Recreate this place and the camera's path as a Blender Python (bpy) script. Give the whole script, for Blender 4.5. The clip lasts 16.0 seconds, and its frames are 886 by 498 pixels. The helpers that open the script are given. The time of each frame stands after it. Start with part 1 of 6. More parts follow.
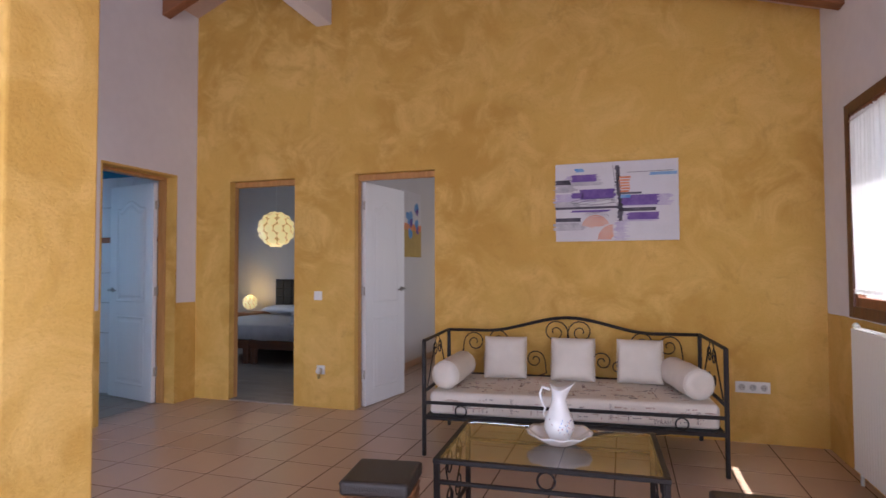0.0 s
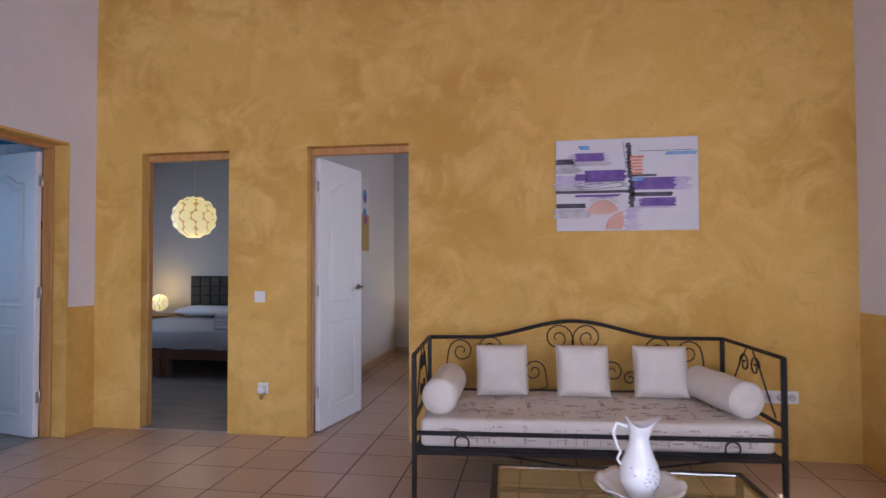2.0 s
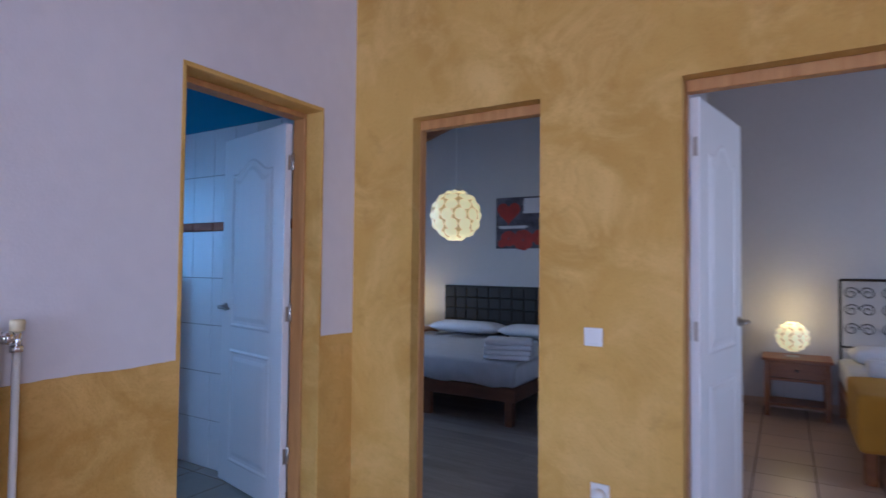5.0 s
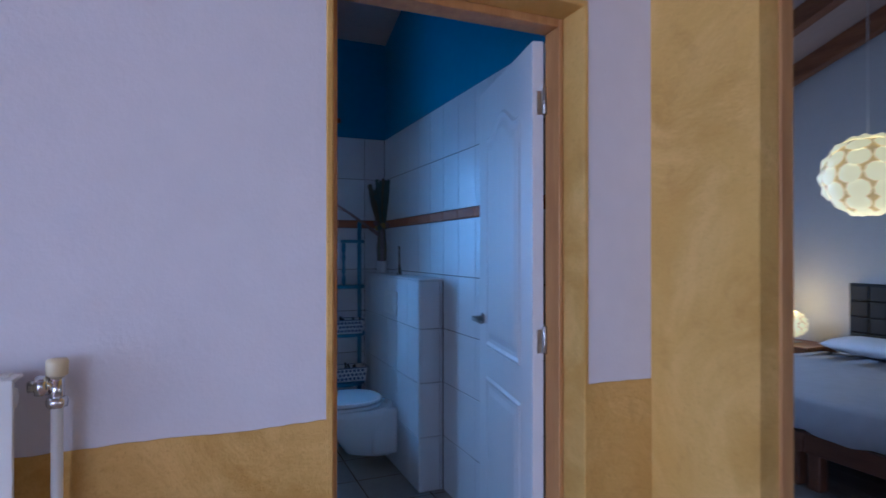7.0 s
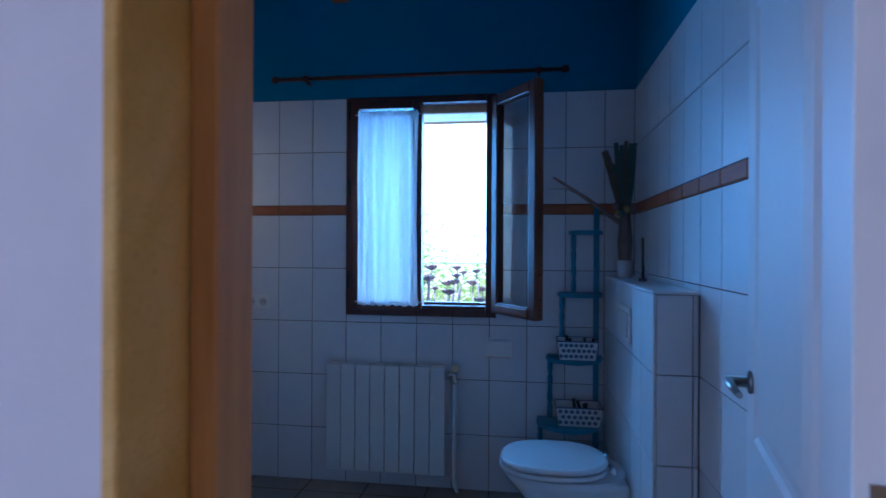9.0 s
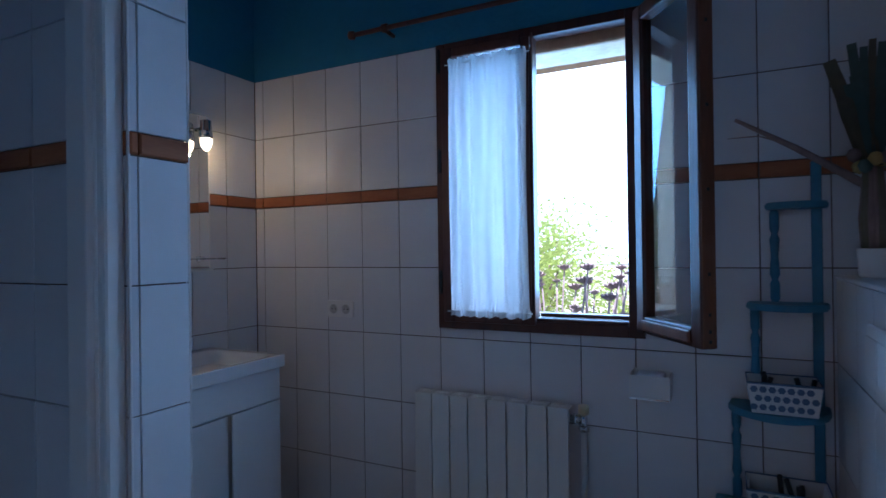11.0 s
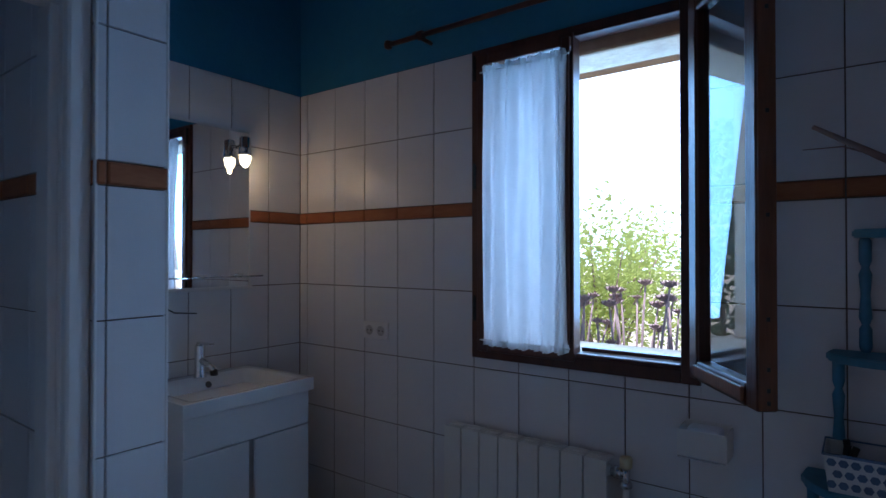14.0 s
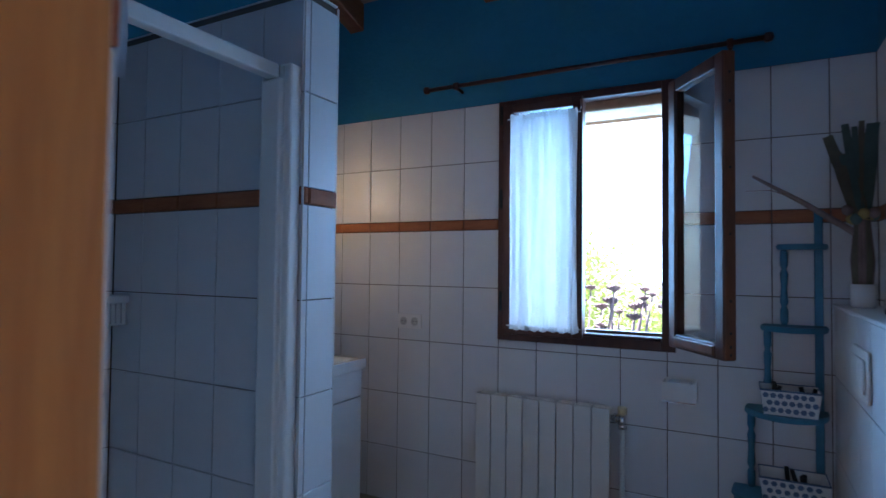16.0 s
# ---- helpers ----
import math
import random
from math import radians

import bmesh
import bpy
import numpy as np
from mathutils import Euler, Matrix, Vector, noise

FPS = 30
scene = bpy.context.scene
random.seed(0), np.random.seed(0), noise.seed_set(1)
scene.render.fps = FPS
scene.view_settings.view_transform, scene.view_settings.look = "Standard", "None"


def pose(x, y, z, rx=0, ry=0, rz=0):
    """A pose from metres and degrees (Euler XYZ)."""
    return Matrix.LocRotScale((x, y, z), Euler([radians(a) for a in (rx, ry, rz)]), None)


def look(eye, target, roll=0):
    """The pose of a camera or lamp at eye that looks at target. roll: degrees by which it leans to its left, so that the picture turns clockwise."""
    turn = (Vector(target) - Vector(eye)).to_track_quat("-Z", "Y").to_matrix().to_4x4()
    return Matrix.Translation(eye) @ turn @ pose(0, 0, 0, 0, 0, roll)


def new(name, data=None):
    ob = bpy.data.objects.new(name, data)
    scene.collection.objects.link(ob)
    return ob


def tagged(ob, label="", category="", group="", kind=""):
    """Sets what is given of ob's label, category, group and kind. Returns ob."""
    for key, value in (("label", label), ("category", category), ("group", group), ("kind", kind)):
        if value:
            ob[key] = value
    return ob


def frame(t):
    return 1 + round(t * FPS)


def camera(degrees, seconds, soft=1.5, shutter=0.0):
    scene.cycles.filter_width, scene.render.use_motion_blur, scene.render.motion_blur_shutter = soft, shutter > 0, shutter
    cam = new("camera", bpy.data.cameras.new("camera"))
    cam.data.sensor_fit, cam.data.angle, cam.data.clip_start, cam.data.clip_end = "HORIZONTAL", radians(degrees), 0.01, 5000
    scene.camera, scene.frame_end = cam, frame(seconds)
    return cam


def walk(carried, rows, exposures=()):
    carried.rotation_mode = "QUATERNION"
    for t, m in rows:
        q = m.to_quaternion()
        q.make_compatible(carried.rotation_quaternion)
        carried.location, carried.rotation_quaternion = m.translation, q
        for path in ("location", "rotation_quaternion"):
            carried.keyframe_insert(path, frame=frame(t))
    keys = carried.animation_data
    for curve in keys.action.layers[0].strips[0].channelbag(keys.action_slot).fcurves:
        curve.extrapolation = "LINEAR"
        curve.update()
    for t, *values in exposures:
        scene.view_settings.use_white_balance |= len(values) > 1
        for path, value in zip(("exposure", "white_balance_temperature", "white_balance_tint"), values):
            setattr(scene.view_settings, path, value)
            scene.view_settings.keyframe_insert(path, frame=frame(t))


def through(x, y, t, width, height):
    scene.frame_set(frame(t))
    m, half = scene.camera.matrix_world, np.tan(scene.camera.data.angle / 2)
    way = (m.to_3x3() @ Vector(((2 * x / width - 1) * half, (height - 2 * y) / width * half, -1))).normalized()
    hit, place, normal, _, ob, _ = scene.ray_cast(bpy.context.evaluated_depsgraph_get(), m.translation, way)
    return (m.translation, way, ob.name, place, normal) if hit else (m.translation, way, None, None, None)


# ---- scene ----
# camera and walk
cam = camera(76.4, 16.0, soft=1.5, shutter=0.4)
PATH = [
    (0, (0.488, 0.003, 1.245), (-0.123, 1.906, 1.314), -0.2),
    (0.5, (0.389, 0.129, 1.236), (-0.091, 2.069, 1.292), -0.2),
    (1, (0.234, 0.295, 1.257), (-0.16, 2.255, 1.304), -0.2),
    (1.5, (0.056, 0.473, 1.259), (-0.297, 2.441, 1.298), -0.2),
    (2, (-0.17, 0.661, 1.239), (-0.488, 2.635, 1.291), -0.2),
    (2.5, (-0.379, 0.878, 1.241), (-0.686, 2.853, 1.292), -0.1),
    (3, (-0.597, 1.1, 1.241), (-0.909, 3.075, 1.29), -0.1),
    (3.5, (-0.825, 1.311, 1.273), (-1.215, 3.273, 1.315), -0.2),
    (4, (-1.033, 1.545, 1.294), (-1.6, 3.462, 1.327), -0.2),
    (4.5, (-1.278, 1.779, 1.333), (-2.048, 3.625, 1.349), -0.2),
    (4.7, (-1.344, 1.895, 1.298), (-2.22, 3.692, 1.335), 0.1),
    (7, (-2.065, 3.16, 1.348), (-3.906, 3.941, 1.354), 0.0),
    (7.5, (-2.282, 3.383, 1.33), (-4.221, 3.874, 1.349), -0.3),
    (8, (-2.52, 3.557, 1.337), (-4.51, 3.755, 1.336), 0.1),
    (8.5, (-2.778, 3.701, 1.334), (-4.778, 3.652, 1.328), 0.3),
    (9, (-3.036, 3.832, 1.33), (-5.016, 3.545, 1.327), 0.3),
    (9.5, (-3.294, 3.892, 1.331), (-5.236, 3.417, 1.312), -0.0),
    (9.7, (-3.394, 3.896, 1.326), (-5.321, 3.361, 1.31), -0.3),
    (11.8, (-4.166, 4.0, 1.273), (-5.859, 2.934, 1.288), -0.3),
    (12, (-4.206, 4.011, 1.279), (-5.88, 2.917, 1.295), -0.2),
    (12.5, (-4.277, 4.027, 1.307), (-5.918, 2.884, 1.316), -0.3),
    (13, (-4.309, 4.044, 1.343), (-5.929, 2.871, 1.345), -0.3),
    (13.5, (-4.304, 4.066, 1.362), (-5.912, 2.877, 1.374), -0.1),
    (14, (-4.231, 4.08, 1.359), (-5.837, 2.889, 1.38), 0.0),
    (14.5, (-4.066, 4.065, 1.361), (-5.687, 2.893, 1.381), -0.0),
    (15, (-3.861, 4.014, 1.353), (-5.507, 2.88, 1.378), 0.1),
    (15.5, (-3.651, 3.941, 1.359), (-5.359, 2.9, 1.385), 0.3),
    (16, (-3.424, 3.947, 1.326), (-5.187, 3.004, 1.385), 0.6),
]
EXPOSURES = [
    (0, 1.15, 5950, 16), (1, 1.08, 5800, 17), (2, 1.28, 5550, 16), (3, 1.25, 5250, 16), (4.5, 1.15, 4850, 16), (7, 1.22, 4500, 15), (8, 1.22, 4350, 14), (9, 1.15, 4200, 14),
    (9.7, 1.3, 4350, 15), (12, 0.78, 5450, 20), (13.5, 0.6, 5450, 21), (14, 0.67, 5450, 20), (15, 1.1, 5450, 20), (16, 1.62, 5400, 17),
]
walk(cam, [(t, look(eye, target, roll)) for t, eye, target, roll in PATH], EXPOSURES)

# world, sun and daylight
SUN_ELEVATION, SUN_AZIMUTH = 58.0, 0.0  # the sun stands to the east (+x)
world = bpy.data.worlds.new("world")
scene.world = world
world.use_nodes = True
wn = world.node_tree
sky = wn.nodes.new("ShaderNodeTexSky")
sky.sky_type, sky.sun_disc = "NISHITA", False
sky.sun_elevation, sky.sun_rotation = radians(SUN_ELEVATION), radians(90 - SUN_AZIMUTH)
wn.links.new(sky.outputs[0], wn.nodes["Background"].inputs[0])
wn.nodes["Background"].inputs[1].default_value = 0.15


def lamp(name, kind, power, place, aim, colour, size=None, size_y=None, angle=None):
    data = bpy.data.lights.new(name, kind)
    data.energy, data.color = power, colour
    if kind == "AREA":
        data.shape, data.size, data.size_y = "RECTANGLE", size, size_y
    if kind == "POINT" and size:
        data.shadow_soft_size = size
    if angle:
        data.angle = radians(angle)
    ob = new(name, data)
    ob.matrix_world = look(place, aim)
    return ob


lamp("sun", "SUN", 5.0, (20, 0, 30), (20 - math.cos(radians(SUN_ELEVATION)), 0, 30 - math.sin(radians(SUN_ELEVATION))), (1.0, 0.95, 0.86), angle=0.5)
# sky light in the openings: assumed ones to the south and east, east window, bathroom window, made-up bedroom windows
# south lamp: fill light from an unseen, assumed source
lamp("sky_patio", "AREA", 46, (-1.8, -2.75, 1.25), (-1.9, 2.6, 1.5), (0.86, 0.87, 1.0), 2.9, 2.2)
# unseen source, assumed from the brightly lit east face of the pillar
lamp("sky_terrace", "AREA", 52, (1.95, -0.95, 1.2), (-3.0, 0.9, 1.25), (0.88, 0.88, 1.0), 2.5, 2.1)
lamp("sky_east", "AREA", 4, (2.02, 3.45, 1.62), (0, 3.45, 1.3), (1.0, 0.97, 0.92), 1.0, 1.1)
lamp("sky_bath", "AREA", 12, (-6.44, 3.254, 1.6), (-4, 3.254, 1.3), (0.25, 0.60, 1.0), 0.8, 1.05)
# added fill that brightens the bedrooms; no source is known there
lamp("sky_bedroom_west", "AREA", 5, (-6.35, 6.4, 1.6), (-4, 6.4, 1.2), (0.6, 0.78, 1.0), 1.0, 1.1)
lamp("sky_bedroom_east", "AREA", 10, (1.7, 6.6, 1.6), (-1.5, 6.6, 1.2), (0.95, 0.97, 1.0), 1.0, 1.1)


def white_backdrop():
    """Glowing sheet beyond the garden that stands in for the overexposed far sky."""
    m = bpy.data.materials.new("blown_sky_glow")
    m.use_nodes = True
    nt = m.node_tree
    em = nt.nodes.new("ShaderNodeEmission")
    em.inputs[0].default_value, em.inputs[1].default_value = (0.70, 0.86, 1.0, 1), 2.4
    nt.links.new(em.outputs[0], nt.nodes["Material Output"].inputs[0])
    me = bpy.data.meshes.new("backdrop")
    me.from_pydata([(-75, -110, -0.5), (-75, 110, -0.5), (-75, 110, 70), (-75, -110, 70)], [], [(0, 1, 2, 3)])
    me.materials.append(m)
    tagged(new("backdrop", me), "glaring white hazy sky beyond the garden", "backdrop", kind="structure")


white_backdrop()


# materials
def material(name, colour, rough=0.6, metal=0.0, dark=None, scale=4.0, fine=60.0, amount=0.5, bump=0.1, bump_scale=None, stretch=(1, 1, 1), spread=0.0, coat=0.0):
    """A painted, plastered, fired or metal surface: two noises between two colours, fine relief, uneven gloss."""
    m = bpy.data.materials.new(name)
    m.use_nodes = True
    nt = m.node_tree
    nodes, links = nt.nodes, nt.links
    b = nodes["Principled BSDF"]
    tc = nodes.new("ShaderNodeTexCoord")
    mp = nodes.new("ShaderNodeMapping")
    mp.inputs["Scale"].default_value = stretch
    if spread:
        # each tile or plank takes its own stretch of the pattern
        where, shift = nodes.new("ShaderNodeObjectInfo"), nodes.new("ShaderNodeVectorMath")
        shift.operation = "ADD"
        links.new(tc.outputs["Object"], shift.inputs[0])
        links.new(where.outputs["Location"], shift.inputs[1])
        links.new(shift.outputs[0], mp.inputs[0])
    else:
        links.new(tc.outputs["Object"], mp.inputs[0])
    big, small = nodes.new("ShaderNodeTexNoise"), nodes.new("ShaderNodeTexNoise")
    for n, sc, det in ((big, scale, 5), (small, fine, 4)):
        n.inputs["Scale"].default_value, n.inputs["Detail"].default_value = sc, det
        links.new(mp.outputs[0], n.inputs["Vector"])
    add = nodes.new("ShaderNodeMath")
    add.operation = "MULTIPLY_ADD"
    links.new(small.outputs[0], add.inputs[0])
    add.inputs[1].default_value = 0.45
    links.new(big.outputs[0], add.inputs[2])
    ramp = nodes.new("ShaderNodeMapRange")
    ramp.inputs[1].default_value, ramp.inputs[2].default_value = 0.5, 0.95
    links.new(add.outputs[0], ramp.inputs[0])
    mix = nodes.new("ShaderNodeMix")
    mix.data_type = "RGBA"
    lo = dark or [c * (1 - 0.35 * amount) for c in colour]
    mix.inputs[6].default_value, mix.inputs[7].default_value = (*lo, 1), (*colour, 1)
    links.new(ramp.outputs[0], mix.inputs[0])
    out = mix.outputs[2]
    if spread:
        info = nodes.new("ShaderNodeObjectInfo")
        hsv = nodes.new("ShaderNodeHueSaturation")
        rng = nodes.new("ShaderNodeMapRange")
        rng.inputs[3].default_value, rng.inputs[4].default_value = 1 - spread, 1 + spread
        links.new(info.outputs["Random"], rng.inputs[0])
        links.new(rng.outputs[0], hsv.inputs["Value"])
        links.new(out, hsv.inputs["Color"])
        out = hsv.outputs[0]
    links.new(out, b.inputs["Base Color"])
    b.inputs["Metallic"].default_value = metal
    rr = nodes.new("ShaderNodeMapRange")
    rr.inputs[3].default_value, rr.inputs[4].default_value = rough * 0.85, min(1, rough * 1.15)
    links.new(big.outputs[0], rr.inputs[0])
    links.new(rr.outputs[0], b.inputs["Roughness"])
    b.inputs["Coat Weight"].default_value = coat
    if bump:
        bn = nodes.new("ShaderNodeBump")
        bn.inputs["Strength"].default_value, bn.inputs["Distance"].default_value = bump, 0.01
        if bump_scale:
            n3 = nodes.new("ShaderNodeTexNoise")
            n3.inputs["Scale"].default_value, n3.inputs["Detail"].default_value = bump_scale, 6
            links.new(mp.outputs[0], n3.inputs["Vector"])
            links.new(n3.outputs[0], bn.inputs["Height"])
        else:
            links.new(add.outputs[0], bn.inputs["Height"])
        links.new(bn.outputs[0], b.inputs["Normal"])
    return m


def glass(name, tint=(1, 1, 1), rough=0.0):
    m = bpy.data.materials.new(name)
    m.use_nodes = True
    b = m.node_tree.nodes["Principled BSDF"]
    b.inputs["Base Color"].default_value = (*tint, 1)
    b.inputs["Transmission Weight"].default_value, b.inputs["Roughness"].default_value, b.inputs["IOR"].default_value = 1, rough, 1.45
    return m


def glow(name, colour, strength, base=(0.9, 0.9, 0.85)):
    m = bpy.data.materials.new(name)
    m.use_nodes = True
    b = m.node_tree.nodes["Principled BSDF"]
    b.inputs["Base Color"].default_value = (*base, 1)
    b.inputs["Emission Color"].default_value, b.inputs["Emission Strength"].default_value = (*colour, 1), strength
    return m


def cloth(name, colour, through=0.0, scale=400.0):
    m = material(name, colour, 0.9, scale=12, fine=scale, amount=0.25, bump=0.25, bump_scale=scale)
    if through:
        nt = m.node_tree
        tr, mx = nt.nodes.new("ShaderNodeBsdfTranslucent"), nt.nodes.new("ShaderNodeMixShader")
        tr.inputs[0].default_value = (*colour, 1)
        mx.inputs[0].default_value = through
        nt.links.new(nt.nodes["Principled BSDF"].outputs[0], mx.inputs[1])
        nt.links.new(tr.outputs[0], mx.inputs[2])
        nt.links.new(mx.outputs[0], nt.nodes["Material Output"].inputs[0])
    return m


def sponged(name, light, mid, dark, deep):
    """Hand-sponged lime plaster: clouded blots in three tones, trowel ridges and pits."""
    m = bpy.data.materials.new(name)
    m.use_nodes = True
    nodes, links = m.node_tree.nodes, m.node_tree.links
    b = nodes["Principled BSDF"]
    tc = nodes.new("ShaderNodeTexCoord")

    def tex(scale, detail, distort, rough=0.55):
        n = nodes.new("ShaderNodeTexNoise")
        n.inputs["Scale"].default_value, n.inputs["Detail"].default_value = scale, detail
        n.inputs["Distortion"].default_value, n.inputs["Roughness"].default_value = distort, rough
        links.new(tc.outputs["Object"], n.inputs["Vector"])
        return n

    def ramp(src, lo, hi):
        r = nodes.new("ShaderNodeMapRange")
        r.interpolation_type = "SMOOTHSTEP"
        r.inputs[1].default_value, r.inputs[2].default_value = lo, hi
        links.new(src, r.inputs[0])
        return r.outputs[0]

    def mix(fac, a, c):
        x = nodes.new("ShaderNodeMix")
        x.data_type = "RGBA"
        links.new(fac, x.inputs[0])
        for slot, v in ((6, a), (7, c)):
            if isinstance(v, tuple):
                x.inputs[slot].default_value = (*v, 1)
            else:
                links.new(v, x.inputs[slot])
        return x.outputs[2]
    clouds, blots, wisps, grain = tex(0.9, 6, 0.5), tex(3.0, 11, 0.9, 0.66), tex(6.5, 12, 0.6, 0.72), tex(95, 6, 0.3, 0.7)
    col = mix(ramp(clouds.outputs[0], 0.38, 0.62), dark, mid)
    col = mix(ramp(blots.outputs[0], 0.40, 0.70), col, light)
    half = nodes.new("ShaderNodeMath")
    half.operation = "MULTIPLY"
    links.new(ramp(wisps.outputs[0], 0.53, 0.70), half.inputs[0])
    half.inputs[1].default_value = 0.36
    col = mix(half.outputs[0], col, deep)
    speck = nodes.new("ShaderNodeMath")
    speck.operation = "MULTIPLY"
    links.new(ramp(grain.outputs[0], 0.5, 0.75), speck.inputs[0])
    speck.inputs[1].default_value = 0.4
    col = mix(speck.outputs[0], col, deep)
    links.new(col, b.inputs["Base Color"])
    b.inputs["Roughness"].default_value = 0.82
    add = nodes.new("ShaderNodeMath")
    add.operation = "MULTIPLY_ADD"
    links.new(grain.outputs[0], add.inputs[0])
    add.inputs[1].default_value = 0.25
    links.new(blots.outputs[0], add.inputs[2])
    add2 = nodes.new("ShaderNodeMath")
    add2.operation = "MULTIPLY_ADD"
    links.new(wisps.outputs[0], add2.inputs[0])
    add2.inputs[1].default_value = 0.5
    links.new(add.outputs[0], add2.inputs[2])
    bn = nodes.new("ShaderNodeBump")
    bn.inputs["Strength"].default_value, bn.inputs["Distance"].default_value = 0.75, 0.016
    links.new(add2.outputs[0], bn.inputs["Height"])
    links.new(bn.outputs[0], b.inputs["Normal"])
    return m


OCHRE = sponged("ochre_plaster", (0.74, 0.475, 0.14), (0.65, 0.40, 0.09), (0.55, 0.315, 0.06), (0.42, 0.225, 0.04))
WHITE = material("white_plaster", (0.74, 0.71, 0.73), 0.9, dark=(0.67, 0.64, 0.66), scale=1.2, fine=12, bump=0.09, bump_scale=90)
BEDROOM_WHITE = material("bedroom_plaster", (0.60, 0.58, 0.58), 0.9, scale=1.5, fine=30, amount=0.2, bump=0.25, bump_scale=60)
BLUE = material("blue_plaster", (0.040, 0.25, 0.41), 0.85, dark=(0.030, 0.20, 0.34), scale=1.5, fine=20, bump=0.3, bump_scale=45)
BEAM = material("stained_beam", (0.30, 0.12, 0.05), 0.55, dark=(0.17, 0.06, 0.025), scale=2, fine=14, stretch=(0.6, 6, 6), bump=0.2)
BOARD = material("ceiling_board", (0.55, 0.42, 0.36), 0.7, scale=2, fine=20, amount=0.4, bump=0.2)
WALNUT = material("window_wood", (0.115, 0.036, 0.018), 0.38, dark=(0.055, 0.017, 0.01), scale=3, fine=22, stretch=(8, 8, 0.8), bump=0.15)
PINE = material("jamb_wood", (0.55, 0.29, 0.09), 0.5, dark=(0.40, 0.18, 0.05), scale=3, fine=18, stretch=(8, 8, 0.6), bump=0.12)
PINE_DARK = material("sash_wood", (0.24, 0.085, 0.035), 0.42, dark=(0.13, 0.042, 0.018), scale=3, fine=20, stretch=(8, 8, 0.8), bump=0.12)
DOOR_WHITE = material("door_lacquer", (0.78, 0.78, 0.78), 0.5, scale=2, fine=40, amount=0.1, bump=0.04, stretch=(6, 6, 1))
FLOOR_TILE = material("floor_tile", (0.53, 0.375, 0.272), 0.3, dark=(0.49, 0.345, 0.25), scale=2, fine=40, bump=0, spread=0.06)
GROUT = material("floor_grout", (0.13, 0.075, 0.05), 0.9, scale=6, fine=60)
WALL_TILE = material("glazed_tile", (0.74, 0.74, 0.74), 0.34, dark=(0.69, 0.69, 0.70), scale=2, fine=12, bump=0.06, bump_scale=7, spread=0.02)
WALL_GROUT = material("tile_grout", (0.15, 0.12, 0.10), 0.9, scale=6, fine=60)
BAND_TILE = material("border_tile", (0.42, 0.16, 0.07), 0.55, dark=(0.30, 0.10, 0.045), scale=5, fine=30, stretch=(1, 1, 6), bump=0.1, spread=0.08)
BATH_FLOOR = material("bath_floor_tile", (0.33, 0.29, 0.235), 0.4, dark=(0.25, 0.22, 0.18), scale=3, fine=25, bump=0.1, spread=0.05)
IRON = material("wrought_iron", (0.022, 0.018, 0.018), 0.5, metal=0.5, scale=20, fine=150, bump=0.2)
CREAM = cloth("cream_cotton", (0.74, 0.68, 0.60))
SHEET = cloth("white_sheet", (0.74, 0.74, 0.78))
CURTAIN = cloth("curtain_cotton", (0.80, 0.80, 0.80), through=0.22)
CHROME = material("chrome", (0.75, 0.75, 0.76), 0.14, metal=1, scale=4, fine=50, amount=0.1, bump=0)
STEEL = material("brushed_steel", (0.45, 0.43, 0.40), 0.32, metal=1, scale=10, fine=90, amount=0.2, bump=0.05)
PORCELAIN = material("porcelain", (0.82, 0.82, 0.81), 0.08, scale=2, fine=10, amount=0.05, bump=0, coat=0.3)
ENAMEL = material("radiator_enamel", (0.80, 0.80, 0.76), 0.3, scale=3, fine=50, amount=0.1, bump=0.03)
LACQUER = material("vanity_lacquer", (0.80, 0.80, 0.79), 0.22, scale=2, fine=40, amount=0.06, bump=0.02)
PLASTIC = material("white_plastic", (0.78, 0.77, 0.74), 0.35, scale=5, fine=60, amount=0.08, bump=0.02)
KNOB = material("cream_knob", (0.74, 0.64, 0.40), 0.4, scale=5, fine=60, amount=0.08, bump=0.02)
BLACK = material("black_slots", (0.02, 0.02, 0.02), 0.6, scale=5, fine=60, bump=0.05)
DRIED = material("dried_leaf", (0.22, 0.18, 0.11), 0.7, dark=(0.12, 0.10, 0.065), scale=6, fine=40)
BLADE = material("blue_green_leaf", (0.14, 0.20, 0.17), 0.65, dark=(0.08, 0.12, 0.10), scale=6, fine=40)
HEDGE = cloth("hedge_leaf", (0.15, 0.24, 0.06), through=0.3, scale=20.0)
LEATHER = material("black_leather", (0.03, 0.024, 0.022), 0.38, scale=8, fine=120, amount=0.5, bump=0.35, bump_scale=160)
WICKER = material("brown_wicker", (0.28, 0.13, 0.05), 0.6, dark=(0.13, 0.055, 0.02), scale=20, fine=120, bump=0.4)
TEAL_PAINT = material("teal_paint", (0.065, 0.25, 0.38), 0.5, dark=(0.045, 0.18, 0.28), scale=5, fine=40, bump=0.12)
BEDWOOD = material("bed_wood", (0.15, 0.06, 0.028), 0.45, dark=(0.08, 0.03, 0.014), scale=3, fine=25, stretch=(1, 6, 6), bump=0.1)
NIGHTWOOD = material("nightstand_wood", (0.30, 0.115, 0.035), 0.4, dark=(0.18, 0.06, 0.02), scale=3, fine=25, stretch=(1, 6, 6), bump=0.1)
PLANK = material("grey_plank", (0.29, 0.25, 0.22), 0.42, dark=(0.20, 0.165, 0.14), scale=2, fine=16, stretch=(7, 0.8, 1), bump=0.1, spread=0.14)
